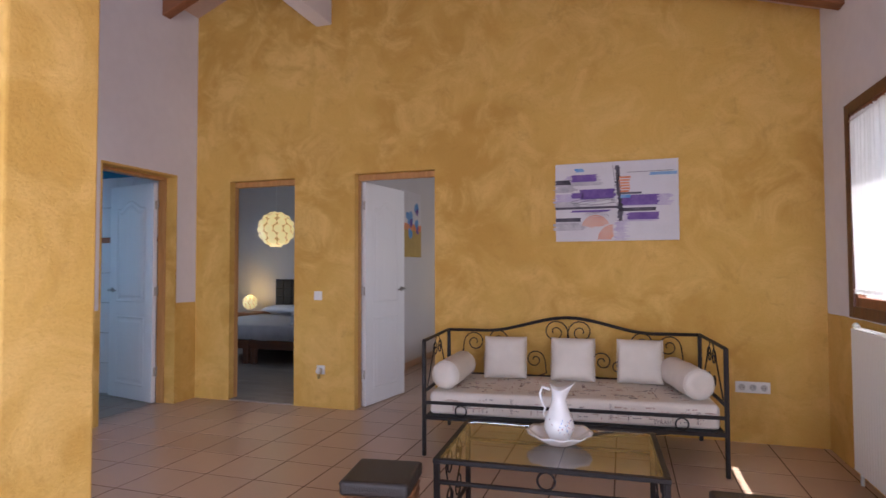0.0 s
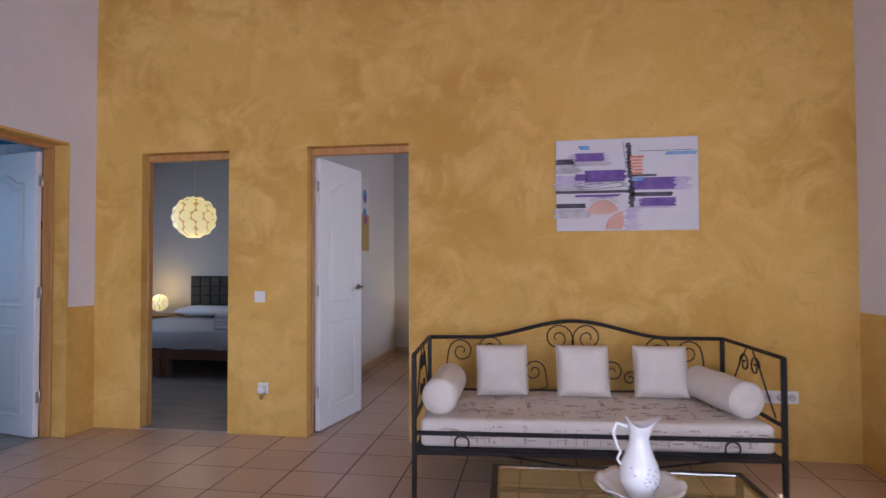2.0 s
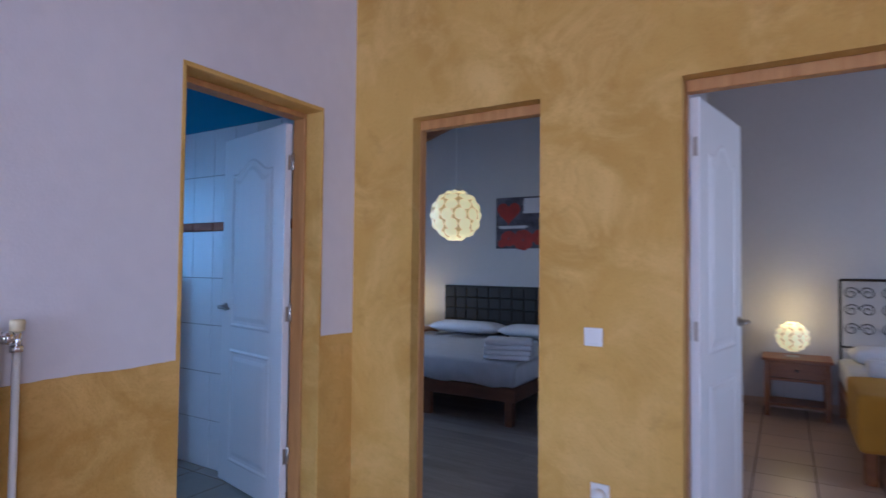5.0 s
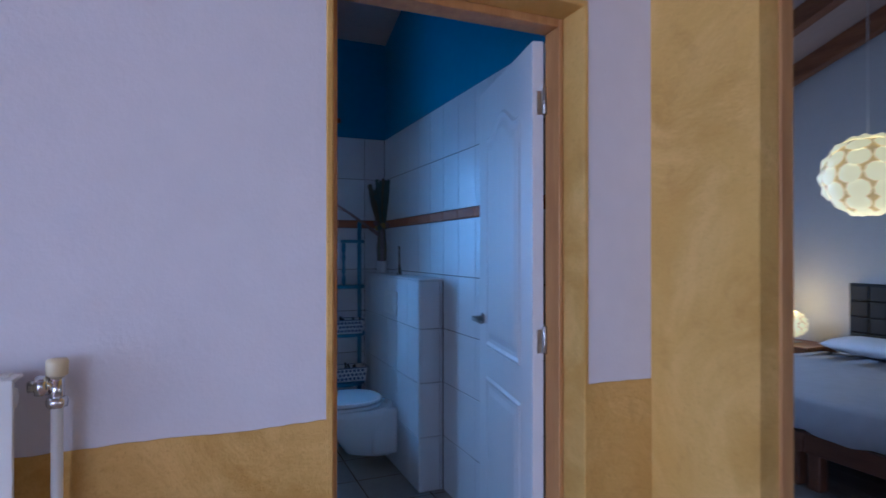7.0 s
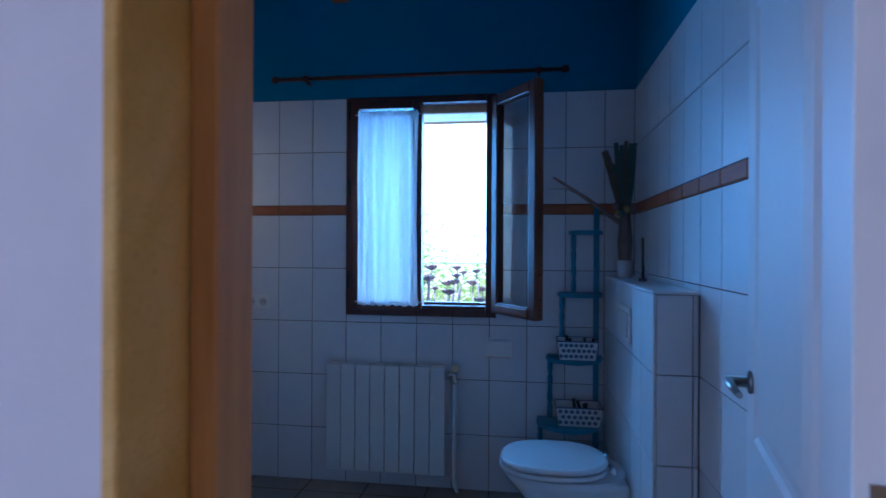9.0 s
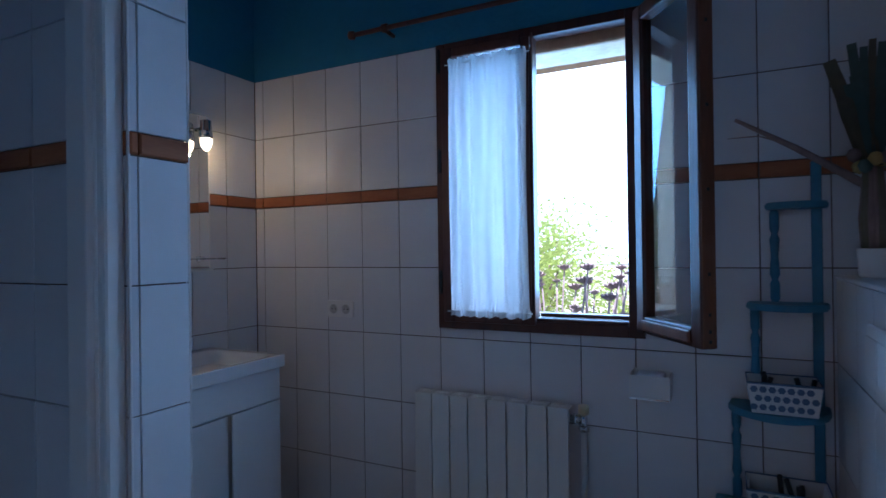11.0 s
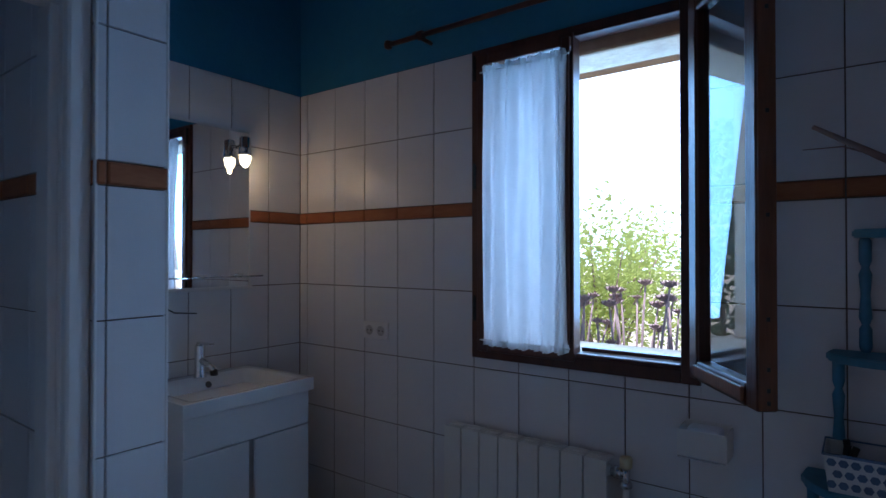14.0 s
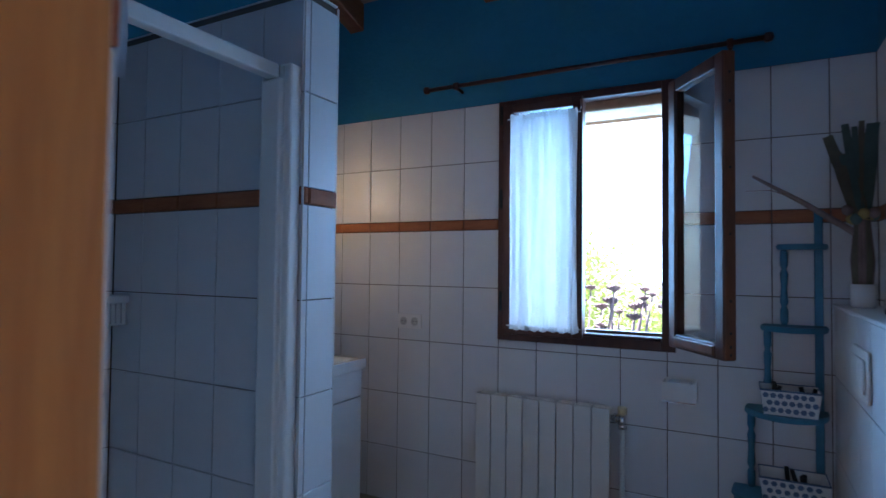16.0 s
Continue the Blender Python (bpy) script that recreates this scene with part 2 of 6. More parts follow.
STONE = material("lintel_stone", (0.66, 0.44, 0.27), 0.9, dark=(0.46, 0.28, 0.17), scale=6, fine=30, bump=0.5)
EARTH = material("dry_earth", (0.50, 0.43, 0.33), 0.95, dark=(0.36, 0.30, 0.22), scale=0.6, fine=8, bump=0.5)
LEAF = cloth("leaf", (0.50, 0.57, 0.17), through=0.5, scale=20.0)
HEADBOARD = material("headboard_wood", (0.016, 0.013, 0.012), 0.6, scale=4, fine=40, bump=0.1)
STALK = material("dry_stalk", (0.36, 0.25, 0.22), 0.8, dark=(0.20, 0.13, 0.12), scale=8, fine=40)
SUCCULENT = material("succulent_stem", (0.46, 0.35, 0.34), 0.8, dark=(0.26, 0.18, 0.18), scale=8, fine=40)
GLASS = glass("window_glass")
TABLE_GLASS = glass("table_glass", (0.93, 0.97, 0.94))
MIRROR = material("mirror_silver", (0.88, 0.90, 0.89), 0.015, metal=1, amount=0.02, bump=0)
SHADE = glow("lamp_shade", (1.0, 0.78, 0.30), 0.26, (0.85, 0.8, 0.65))
BULB = glow("bulb_glass", (1.0, 0.78, 0.42), 3.6)
CANVAS = material("white_canvas", (0.66, 0.64, 0.66), 0.85, scale=6, fine=120, amount=0.25, bump=0.25, bump_scale=300)
PURPLE = material("purple_paint", (0.11, 0.05, 0.26), 0.7, dark=(0.2, 0.12, 0.35), scale=9, fine=60, bump=0.3)
INK = material("black_paint", (0.03, 0.025, 0.04), 0.7, dark=(0.12, 0.11, 0.14), scale=12, fine=70, bump=0.3)
ORANGE = material("orange_paint", (0.62, 0.17, 0.05), 0.7, dark=(0.7, 0.36, 0.2), scale=10, fine=60, bump=0.3)
SKY_PAINT = material("azure_paint", (0.06, 0.25, 0.6), 0.7, dark=(0.25, 0.4, 0.6), scale=9, fine=60, bump=0.3)
RED = material("red_paint", (0.42, 0.025, 0.015), 0.6, dark=(0.22, 0.015, 0.01), scale=7, fine=40, bump=0.2)
STRAW = material("straw_paint", (0.45, 0.32, 0.10), 0.7, scale=8, fine=60, bump=0.3)
YELLOW = cloth("mustard_cover", (0.52, 0.27, 0.025))
PRINT_BROWN = material("print_ink", (0.42, 0.28, 0.20), 0.9, scale=30, fine=200, bump=0)
PRINT_GREY = material("print_grey", (0.22, 0.18, 0.17), 0.9, scale=30, fine=200, bump=0)
PRINT_ROSE = material("print_rose", (0.50, 0.32, 0.27), 0.9, scale=30, fine=200, bump=0)
BASKET_BLUE = material("basket_dots", (0.12, 0.19, 0.30), 0.8, scale=30, fine=200, bump=0.1)
SOCKET_WELL = material("socket_well", (0.55, 0.54, 0.51), 0.5, scale=5, fine=60, amount=0.1, bump=0.02)
BAND_TILE.node_tree.nodes["Principled BSDF"].inputs["Specular IOR Level"].default_value = 0.15


# building blocks
def box(bm, x0, x1, y0, y1, z0, z1, bevel=0.0, seg=1):
    """Adds a box; with a bevel its edges are rounded."""
    tmp = bmesh.new()
    bmesh.ops.create_cube(tmp, size=1.0)
    for v in tmp.verts:
        v.co = Vector((x0 + (v.co.x + 0.5) * (x1 - x0), y0 + (v.co.y + 0.5) * (y1 - y0), z0 + (v.co.z + 0.5) * (z1 - z0)))
    if bevel:
        bmesh.ops.bevel(tmp, geom=tmp.edges[:], offset=bevel, segments=seg, affect="EDGES", profile=0.5)
    merge(bm, tmp)
    return bm


def merge(bm, tmp, m=None):
    if m is not None:
        tmp.transform(m)
    me = bpy.data.meshes.new("tmp")
    tmp.to_mesh(me)
    tmp.free()
    bm.from_mesh(me)
    bpy.data.meshes.remove(me)


def boxes(*rows, bevel=0.0, seg=1):
    bm = bmesh.new()
    for r in rows:
        box(bm, *r, bevel=bevel, seg=seg)
    return bm


def lathe(profile, steps=24, bm=None, m=None):
    """A body of revolution about z from (radius, height) pairs."""
    tmp = bmesh.new()
    rings = []
    for r, z in profile:
        rings.append([tmp.verts.new((r * math.cos(2 * math.pi * k / steps), r * math.sin(2 * math.pi * k / steps), z)) for k in range(steps)])
    for a, b in zip(rings, rings[1:]):
        for k in range(steps):
            tmp.faces.new((a[k], a[(k + 1) % steps], b[(k + 1) % steps], b[k]))
    if profile[0][0] > 1e-4:
        tmp.faces.new(rings[0][::-1])
    if profile[-1][0] > 1e-4:
        tmp.faces.new(rings[-1])
    bmesh.ops.remove_doubles(tmp, verts=tmp.verts[:], dist=1e-5)
    for f in tmp.faces:
        f.smooth = True
    if bm is None:
        if m is not None:
            tmp.transform(m)
        return tmp
    merge(bm, tmp, m)
    return bm


def tube(points, radius, bm=None, sides=8, closed=False, flat=None):
    """A bar along a line of points; flat gives a second radius."""
    tmp = bmesh.new()
    pts = [Vector(p) for p in points]
    n, rings, side = len(pts), [], None
    for k, p in enumerate(pts):
        a = pts[(k - 1) % n] if closed or k else p
        b = pts[(k + 1) % n] if closed or k < n - 1 else p
        d = (b - a).normalized()
        if side is None:
            side = d.orthogonal().normalized()
        side = (side - d * side.dot(d)).normalized()
        up = d.cross(side)
        rad = radius[k] if isinstance(radius, (list, tuple)) else radius
        rings.append([tmp.verts.new(p + rad * math.cos(2 * math.pi * j / sides) * side + (flat or rad) * math.sin(2 * math.pi * j / sides) * up) for j in range(sides)])
    pairs = list(zip(rings, rings[1:])) + ([(rings[-1], rings[0])] if closed else [])
    for a, b in pairs:
        for j in range(sides):
            f = tmp.faces.new((a[j], a[(j + 1) % sides], b[(j + 1) % sides], b[j]))
            f.smooth = sides > 4
    if not closed:
        tmp.faces.new(rings[0][::-1])
        tmp.faces.new(rings[-1])
    if bm is None:
        return tmp
    merge(bm, tmp)
    return bm


def mesh_of(name, bm, mat):
    me = bpy.data.meshes.new(name)
    bmesh.ops.recalc_face_normals(bm, faces=bm.faces[:])
    bm.to_mesh(me)
    bm.free()
    me.materials.append(mat)
    return me


def part(name, bm, mat, parent, label=""):
    ob = new(name, mesh_of(name, bm, mat))
    if parent is not None:
        ob.parent = parent
    return tagged(ob, label)


def thing(name, label, category, place=(0, 0, 0), turn=0.0, group="", kind=""):
    """An empty at a thing's base."""
    ob = new(name)
    ob.matrix_world = pose(*place, 0, 0, turn)
    return tagged(ob, label, category, group, kind)


def solid(name, bm, mat, label, category, group="", kind=""):
    return tagged(part(name, bm, mat, None), label, category, group, kind)


def structure(name, bm, mat, label, category="wall"):
    return solid(name, bm, mat, label, category, kind="structure")


# the setting: lounge, bathroom and two bedrooms
N, W, E, S = 4.515, -3.505, 1.82, -2.7
WB = -3.69  # bathroom side of the lounge's west wall
BW, BN, BS = -6.13, 4.413, 1.753  # bathroom walls
TOP = 5.0
DOOR1 = (-3.110, -2.397, 2.085)  # bedroom door with plank floor
DOOR2 = (-1.785, -1.034, 2.09)
BATH = (3.459, 4.253, 2.115)
WIN = (2.831, 3.677, 0.952, 2.175)  # bathroom window
EWIN = (2.35, 4.06, 0.94, 2.24)  # lounge window

structure("wall_north", boxes((W - 0.4, DOOR1[0], N, N + 0.12, 0, TOP), (DOOR1[1], DOOR2[0], N, N + 0.12, 0, TOP), (DOOR2[1], E + 0.3, N, N + 0.12, 0, TOP),
          (DOOR1[0], DOOR1[1], N, N + 0.12, DOOR1[2], TOP), (DOOR2[0], DOOR2[1], N, N + 0.12, DOOR2[2], TOP)), OCHRE, "sponged ochre plaster wall with two door openings")
structure("wall_west", boxes((WB, W, S, BATH[0], 0, TOP), (WB, W, BATH[1], N, 0, TOP), (WB, W, BATH[0], BATH[1], BATH[2], TOP)), WHITE, "white plaster wall of the lounge with bathroom opening")
# the tall opening at the south end is assumed, for light from the east
structure("wall_east", boxes((E, E + 0.3, S, -2.25, 0, TOP), (E, E + 0.3, 0.35, EWIN[0], 0, TOP), (E, E + 0.3, -2.25, 0.35, 2.3, TOP), (E, E + 0.3, EWIN[1], N, 0, TOP), (E, E + 0.3, EWIN[0], EWIN[1], 0, EWIN[2]), (E, E + 0.3, EWIN[0], EWIN[1], EWIN[3], TOP)), WHITE, "white plaster outer wall with window and terrace opening")
# the south opening is unseen, added only to let fill light in
structure("wall_south", boxes((W, -3.3, S - 0.3, S, 0, TOP), (-0.3, E, S - 0.3, S, 0, TOP), (-3.3, -0.3, S - 0.3, S, 2.4, TOP)), WHITE, "white plaster wall with a wide patio opening")


def paint_edge(lines, at, depth, mat, name, label, seed):
    """A skin of paint with a hand-drawn, slightly wavy edge on a wall x = at; lines: (y0, y1, z0, z1) with the wavy edge on top."""
    bm = bmesh.new()
    rnd = random.Random(seed)
    for y0, y1, z0, z1 in lines:
        n = max(2, int((y1 - y0) / 0.03))
        tops = [z1 + rnd.uniform(-0.0015, 0.0015) + 0.002 * math.sin(k * 0.5) for k in range(n + 1)]
        for k in range(n):
            ya, yb = y0 + (y1 - y0) * k / n, y0 + (y1 - y0) * (k + 1) / n
            q = [(at, ya, z0), (at, yb, z0), (at, yb, tops[k + 1]), (at, ya, tops[k])]
            bm.faces.new([bm.verts.new(p) for p in q])
    bmesh.ops.remove_doubles(bm, verts=bm.verts[:], dist=1e-5)
    r = bmesh.ops.extrude_face_region(bm, geom=bm.faces[:])
    for v in r["geom"]:
        if isinstance(v, bmesh.types.BMVert):
            v.co.x += depth
    return structure(name, bm, mat, label, "painted band")


paint_edge([(S, BATH[0] - 0.003, 0, 0.915), (BATH[1] + 0.003, N, 0, 0.93)], W + 0.0005, 0.003, OCHRE, "trim_dado_west", "sponged ochre painted band along the foot of the wall", 3)
paint_edge([(S, -2.255, 0, 0.93), (0.355, N, 0, 0.93)], E - 0.0035, 0.003, OCHRE, "trim_dado_east", "sponged ochre painted band below the lounge window", 4)

# ochre reveals and pine linings of the openings
structure("trim_bath_reveal", boxes((WB - 0.002, W + 0.004, BATH[0] - 0.012, BATH[0] + 0.006, 0, BATH[2] + 0.006), (WB - 0.002, W + 0.004, BATH[1] - 0.006, BATH[1] + 0.01, 0, BATH[2] + 0.006),
          (WB - 0.002, W + 0.004, BATH[0] - 0.012, BATH[1] + 0.01, BATH[2] - 0.006, BATH[2] + 0.014), bevel=0.003), OCHRE, "ochre painted plaster reveal of the bathroom opening", "door reveal")


def lining_x(name, x0, x1, top, y0, y1, label):
    return structure(name, boxes((x0, x0 + 0.008, y0, y1, 0, top), (x1 - 0.008, x1, y0, y1, 0, top), (x0 + 0.008, x1 - 0.008, y0, y1, top - 0.05, top), bevel=0.003), PINE, label, "door frame")


lining_x("door_1_frame", DOOR1[0] + 0.001, DOOR1[1] - 0.001, DOOR1[2] - 0.001, N + 0.07, N + 0.122, "ochre-stained wooden lining of the bedroom doorway")
lining_x("door_2_frame", DOOR2[0] + 0.001, DOOR2[1] - 0.001, DOOR2[2] - 0.001, N + 0.07, N + 0.122, "ochre-stained wooden lining of the second bedroom doorway")
structure("door_3_frame", boxes((WB - 0.004, WB + 0.08, BATH[0] + 0.007, BATH[0] + 0.04, 0, BATH[2] - 0.007), (WB - 0.004, WB + 0.08, BATH[1] - 0.025, BATH[1] - 0.007, 0, BATH[2] - 0.007),
          (WB - 0.004, WB + 0.08, BATH[0] + 0.04, BATH[1] - 0.025, BATH[2] - 0.035, BATH[2] - 0.007), bevel=0.003), PINE, "pine lining of the bathroom doorway with hinge screws", "door frame")

# bathroom shell
structure("wall_bath_north", boxes((BW - 0.3, WB - 0.002, BN, N + 0.12, 0, TOP), bevel=0), BLUE, "deep blue plaster over white tiles in the bathroom")
structure("wall_bath_west", boxes((BW - 0.3, BW, BS - 0.2, WIN[0], 0, TOP), (BW - 0.3, BW, WIN[1], BN, 0, TOP), (BW - 0.3, BW, WIN[0], WIN[1], 0, WIN[2]), (BW - 0.3, BW, WIN[0], WIN[1], WIN[3], TOP)), BLUE, "deep blue plaster over white tiles round the window")
structure("wall_bath_south", boxes((BW, WB, BS - 0.2, BS, 0, TOP)), BLUE, "deep blue plaster over white tiles behind the washbasin")
structure("wall_bath_east", boxes((WB - 0.02, WB - 0.002, BS, BATH[0], 0, TOP), (WB - 0.02, WB - 0.002, BATH[0], BN, BATH[2] + 0.015, TOP), (WB - 0.02, WB - 0.002, BATH[1] + 0.012, BN, 0, BATH[2] + 0.015)), BLUE, "deep blue plaster inside the bathroom over the doorway")
PART = (-4.925, -4.775, BS, 2.72, 2.2)
structure("wall_shower", boxes((PART[0], PART[1], PART[2], PART[3], 0, PART[4])), WALL_GROUT, "tiled partition wall between shower and washbasin")
# bedroom shells
B1R, B2L = -2.2, -2.1
structure("wall_bedroom_divide", boxes((B1R, B2L, N + 0.12, 8.35, 0, TOP)), BEDROOM_WHITE, "white plaster wall between the two bedrooms")
structure("wall_bedroom_back", boxes((-6.6, E, 8.35, 8.5, 0, TOP)), BEDROOM_WHITE, "plain greyish white bedroom plaster wall")
# openings in both bedroom outer walls are made up to hold the fill lamps
structure("wall_bedroom_west", boxes((-6.7, -6.4, N + 0.12, 5.8, 0, TOP), (-6.7, -6.4, 7.0, 8.5, 0, TOP), (-6.7, -6.4, 5.8, 7.0, 0, 0.95), (-6.7, -6.4, 5.8, 7.0, 2.2, TOP)), BEDROOM_WHITE, "bedroom outer wall with window opening")
structure("wall_bedroom_east", boxes((E, E + 0.3, N + 0.12, 6.0, 0, TOP), (E, E + 0.3, 7.2, 8.5, 0, TOP), (E, E + 0.3, 6.0, 7.2, 0, 0.95), (E, E + 0.3, 6.0, 7.2, 2.2, TOP)), BEDROOM_WHITE, "second bedroom outer wall with window opening")
structure("wall_bedroom_inner", boxes((-6.4, B1R, N + 0.1202, N + 0.125, 2.1, TOP), (B2L, E, N + 0.1202, N + 0.125, 2.1, TOP)), BEDROOM_WHITE, "white plaster over the bedroom doors")

# roof over all: two boarded slopes to a white ridge beam
RIDGE_X, RIDGE_Z = -2.1, 4.3


def roof_z(x):
    if x > RIDGE_X:
        return RIDGE_Z - 0.319 * (x - RIDGE_X)
    return RIDGE_Z - 0.40 * (RIDGE_X - max(x, W)) - 0.323 * max(0.0, W - x)


def roof_slab(x0, x1, y0, y1, thick=0.12):
    bm = bmesh.new()
    vs = [bm.verts.new((x, y, roof_z(x) + dz)) for dz in (0, thick) for x, y in ((x0, y0), (x1, y0), (x1, y1), (x0, y1))]
    for q in ((3, 2, 1, 0), (4, 5, 6, 7), (0, 1, 5, 4), (1, 2, 6, 5), (2, 3, 7, 6), (3, 0, 4, 7)):
        bm.faces.new([vs[k] for k in q])
    return bm


bm = roof_slab(RIDGE_X, E + 0.5, S - 0.4, 8.6)
merge(bm, roof_slab(W, RIDGE_X, S - 0.4, 8.6))
merge(bm, roof_slab(-6.8, W, S - 0.4, 8.6))
structure("ceiling", bm, BOARD, "pale boarded ceiling sloping down from the ridge", "ceiling")
structure("ridge_beam", boxes((RIDGE_X - 0.08, RIDGE_X + 0.08, S, N, 3.47, RIDGE_Z - 0.01), bevel=0.006), WHITE, "white painted ridge beam under the ceiling", "beam")


def rafter(x0, x1, y, group):
    bm = bmesh.new()
    h, w = 0.17, 0.05
    vs = [bm.verts.new((x, y + dy, roof_z(x) - dz)) for dz in (0.005, h) for x, dy in ((x0, -w), (x1, -w), (x1, w), (x0, w))]
    for q in ((0, 1, 2, 3), (7, 6, 5, 4), (0, 4, 5, 1), (1, 5, 6, 2), (2, 6, 7, 3), (3, 7, 4, 0)):
        bm.faces.new([vs[k] for k in q])
    bmesh.ops.bevel(bm, geom=bm.edges[:], offset=0.006, segments=1, affect="EDGES")
    return solid("rafter", bm, BEAM, "reddish-brown stained wooden roof rafter", "beam", group)


for k in range(9):
    rafter(RIDGE_X + 0.08, E, 4.1 - k * 0.78, "lounge rafters")
    rafter(W, RIDGE_X - 0.08, 4.1 - k * 0.78, "lounge rafters")
for y in (3.86, 2.79, 1.9):
    rafter(BW, WB, y, "bathroom rafters")
for k in range(5):
    rafter(-6.4, W, 5.2 + k * 0.75, "bedroom rafters")
    rafter(W, B1R, 5.2 + k * 0.75, "bedroom rafters")

# grounds under the floors
structure("floor", boxes((WB, E + 0.3, S - 0.3, N + 0.13, -0.12, -0.0012)), GROUT, "dark jointed bed of the terracotta-beige floor tiles", "floor")
structure("floor_bath", boxes((BW - 0.3, WB, BS - 0.2, N + 0.13, -0.12, -0.0012)), GROUT, "jointed bed of the beige bathroom floor tiles", "floor")
structure("floor_bedroom_planks", boxes((-6.7, B1R, N + 0.13, 8.5, -0.12, -0.004)), BLACK, "bed of the grey-brown plank floor", "floor")
structure("floor_bedroom_tiles", boxes((B1R, E + 0.3, N + 0.13, 8.5, -0.12, -0.0012)), GROUT, "bed of the second bedroom's floor tiles", "floor")
structure("threshold", boxes((DOOR1[0], DOOR1[1], N + 0.01, N + 0.15, -0.004, 0.012), bevel=0.004), PLANK, "grey wooden threshold strip of the bedroom", "threshold")
structure("ground", boxes((-60, -6.45, -60, 60, -0.6, -0.3)), EARTH, "dry sunlit earth outside the bathroom window", "ground")
# free-standing ochre pillar by the passage
structure("pillar", boxes((-1.50, -1.165, 1.12, 1.42, 0, TOP), bevel=0.01, seg=2), OCHRE, "sponged ochre plaster pillar", "pillar")


# ---- bathroom ----
def window_bath():
    y0, y1, z0, z1 = WIN
    f = BW + 0.022
    win = structure("window_1", boxes((BW - 0.05, f, y0, y0 + 0.04, z0, z1), (BW - 0.05, f, y1 - 0.055, y1, z0, z1), (BW - 0.05, f, y0 + 0.04, y1 - 0.055, z0, z0 + 0.045), (BW - 0.05, f, y0 + 0.04, y1 - 0.055, z1 - 0.04, z1), bevel=0.004, seg=2),
                    WALNUT, "dark brown wooden casement window with one leaf open", "window")
    # closed leaf
    a, b, c, d = y0 + 0.03, 3.268, z0 + 0.03, z1 - 0.025
    g = f + 0.012
    part("sash_frame", boxes((BW - 0.03, g, a, a + 0.05, c, d), (BW - 0.03, g, b - 0.05, b, c, d), (BW - 0.03, g, a + 0.05, b - 0.05, c, c + 0.055), (BW - 0.03, g, a + 0.05, b - 0.05, d - 0.045, d), bevel=0.006, seg=2), WALNUT, win)
    pane = part("pane", boxes((BW - 0.012, BW - 0.006, a + 0.045, b - 0.045, c + 0.05, d - 0.04)), GLASS, win, "clear glass pane")
    pane.visible_shadow = False
    part("bolt_rod", boxes((g, g + 0.012, b - 0.03, b - 0.012, c + 0.06, d - 0.05), (g - 0.002, g + 0.018, b - 0.036, b - 0.006, d - 0.07, d - 0.02), bevel=0.002), WALNUT, win)
    part("latch_plate", boxes((g, g + 0.012, b - 0.045, b - 0.005, d - 0.06, d - 0.052), (g, g + 0.01, b - 0.034, b - 0.024, d - 0.11, d - 0.02), bevel=0.001), STEEL, win, "grey metal bolt plate")
    for z in (1.10, 1.62, 2.05):
        part("hinge", lathe([(0.008, 0), (0.008, 0.09), (0.004, 0.1)], 10, m=Matrix.Translation((g, a - 0.01, z))), BLACK, win)
    # rail and drainage lip of the open half
    part("sill_rail", boxes((BW - 0.04, f + 0.004, 3.27, y1 - 0.056, z0 + 0.046, z0 + 0.06), (BW - 0.06, BW - 0.03, 3.27, y1 - 0.056, z0 + 0.061, z0 + 0.075), bevel=0.003), WALNUT, win)
    # open leaf, hinged at the far side, turned inwards
    hx, hy, tx, ty = -6.10, 3.672, -5.775, 3.9
    ln = math.hypot(tx - hx, ty - hy)
    leaf = part("open_sash", boxes((0, 0.055, -0.025, 0.025, c, d), (ln - 0.055, ln, -0.025, 0.025, c, d), (0.055, ln - 0.055, -0.025, 0.025, c, c + 0.06), (0.055, ln - 0.055, -0.025, 0.025, d - 0.055, d), bevel=0.006, seg=2), WALNUT, win, "open brown wooden window leaf")
    leaf.matrix_world = Matrix.Translation((hx, hy, 0)) @ Matrix.Rotation(math.atan2(ty - hy, tx - hx), 4, "Z")
    p = part("pane", boxes((0.05, ln - 0.05, -0.003, 0.003, c + 0.05, d - 0.05)), GLASS, leaf, "clear glass pane reflecting the garden")
    p.visible_shadow = False
    part("bead", boxes((0.053, 0.062, -0.02, 0.02, c + 0.06, d - 0.055), (ln - 0.062, ln - 0.053, -0.02, 0.02, c + 0.06, d - 0.055), bevel=0.003), WALNUT, leaf)
    part("edge_strip", boxes((ln, ln + 0.004, -0.022, 0.022, c + 0.004, d - 0.004), bevel=0.001), PINE_DARK, leaf, "reddish worn edge of the open leaf")
    for z in (1.0, 1.03, 1.08, 1.20, 1.45, 1.70, 1.95, 2.06):
        part("bolt_hole", boxes((ln + 0.0042, ln + 0.006, -0.004, 0.004, z, z + 0.01)), BLACK, leaf)
    part("weather_bar", boxes((0.056, ln - 0.056, -0.036, -0.026, c + 0.012, c + 0.05), bevel=0.004, seg=2), PINE_DARK, leaf, "worn weather bar of the open leaf")
    # stone reveals, lintel and sill outside
    structure("window_reveal", boxes((BW - 0.302, BW - 0.056, y0, y0 + 0.02, z0 + 0.046, z1 - 0.086), (BW - 0.302, BW - 0.056, y1 - 0.02, y1, z0 + 0.046, z1 - 0.086)), STONE, "pale sandstone reveals of the bathroom window", "window reveal")
    structure("lintel", boxes((BW - 0.34, BW - 0.06, y0 - 0.05, y1 + 0.05, z1 - 0.085, z1 - 0.001), bevel=0.012, seg=2), STONE, "rough sandstone lintel over the bathroom window", "lintel")
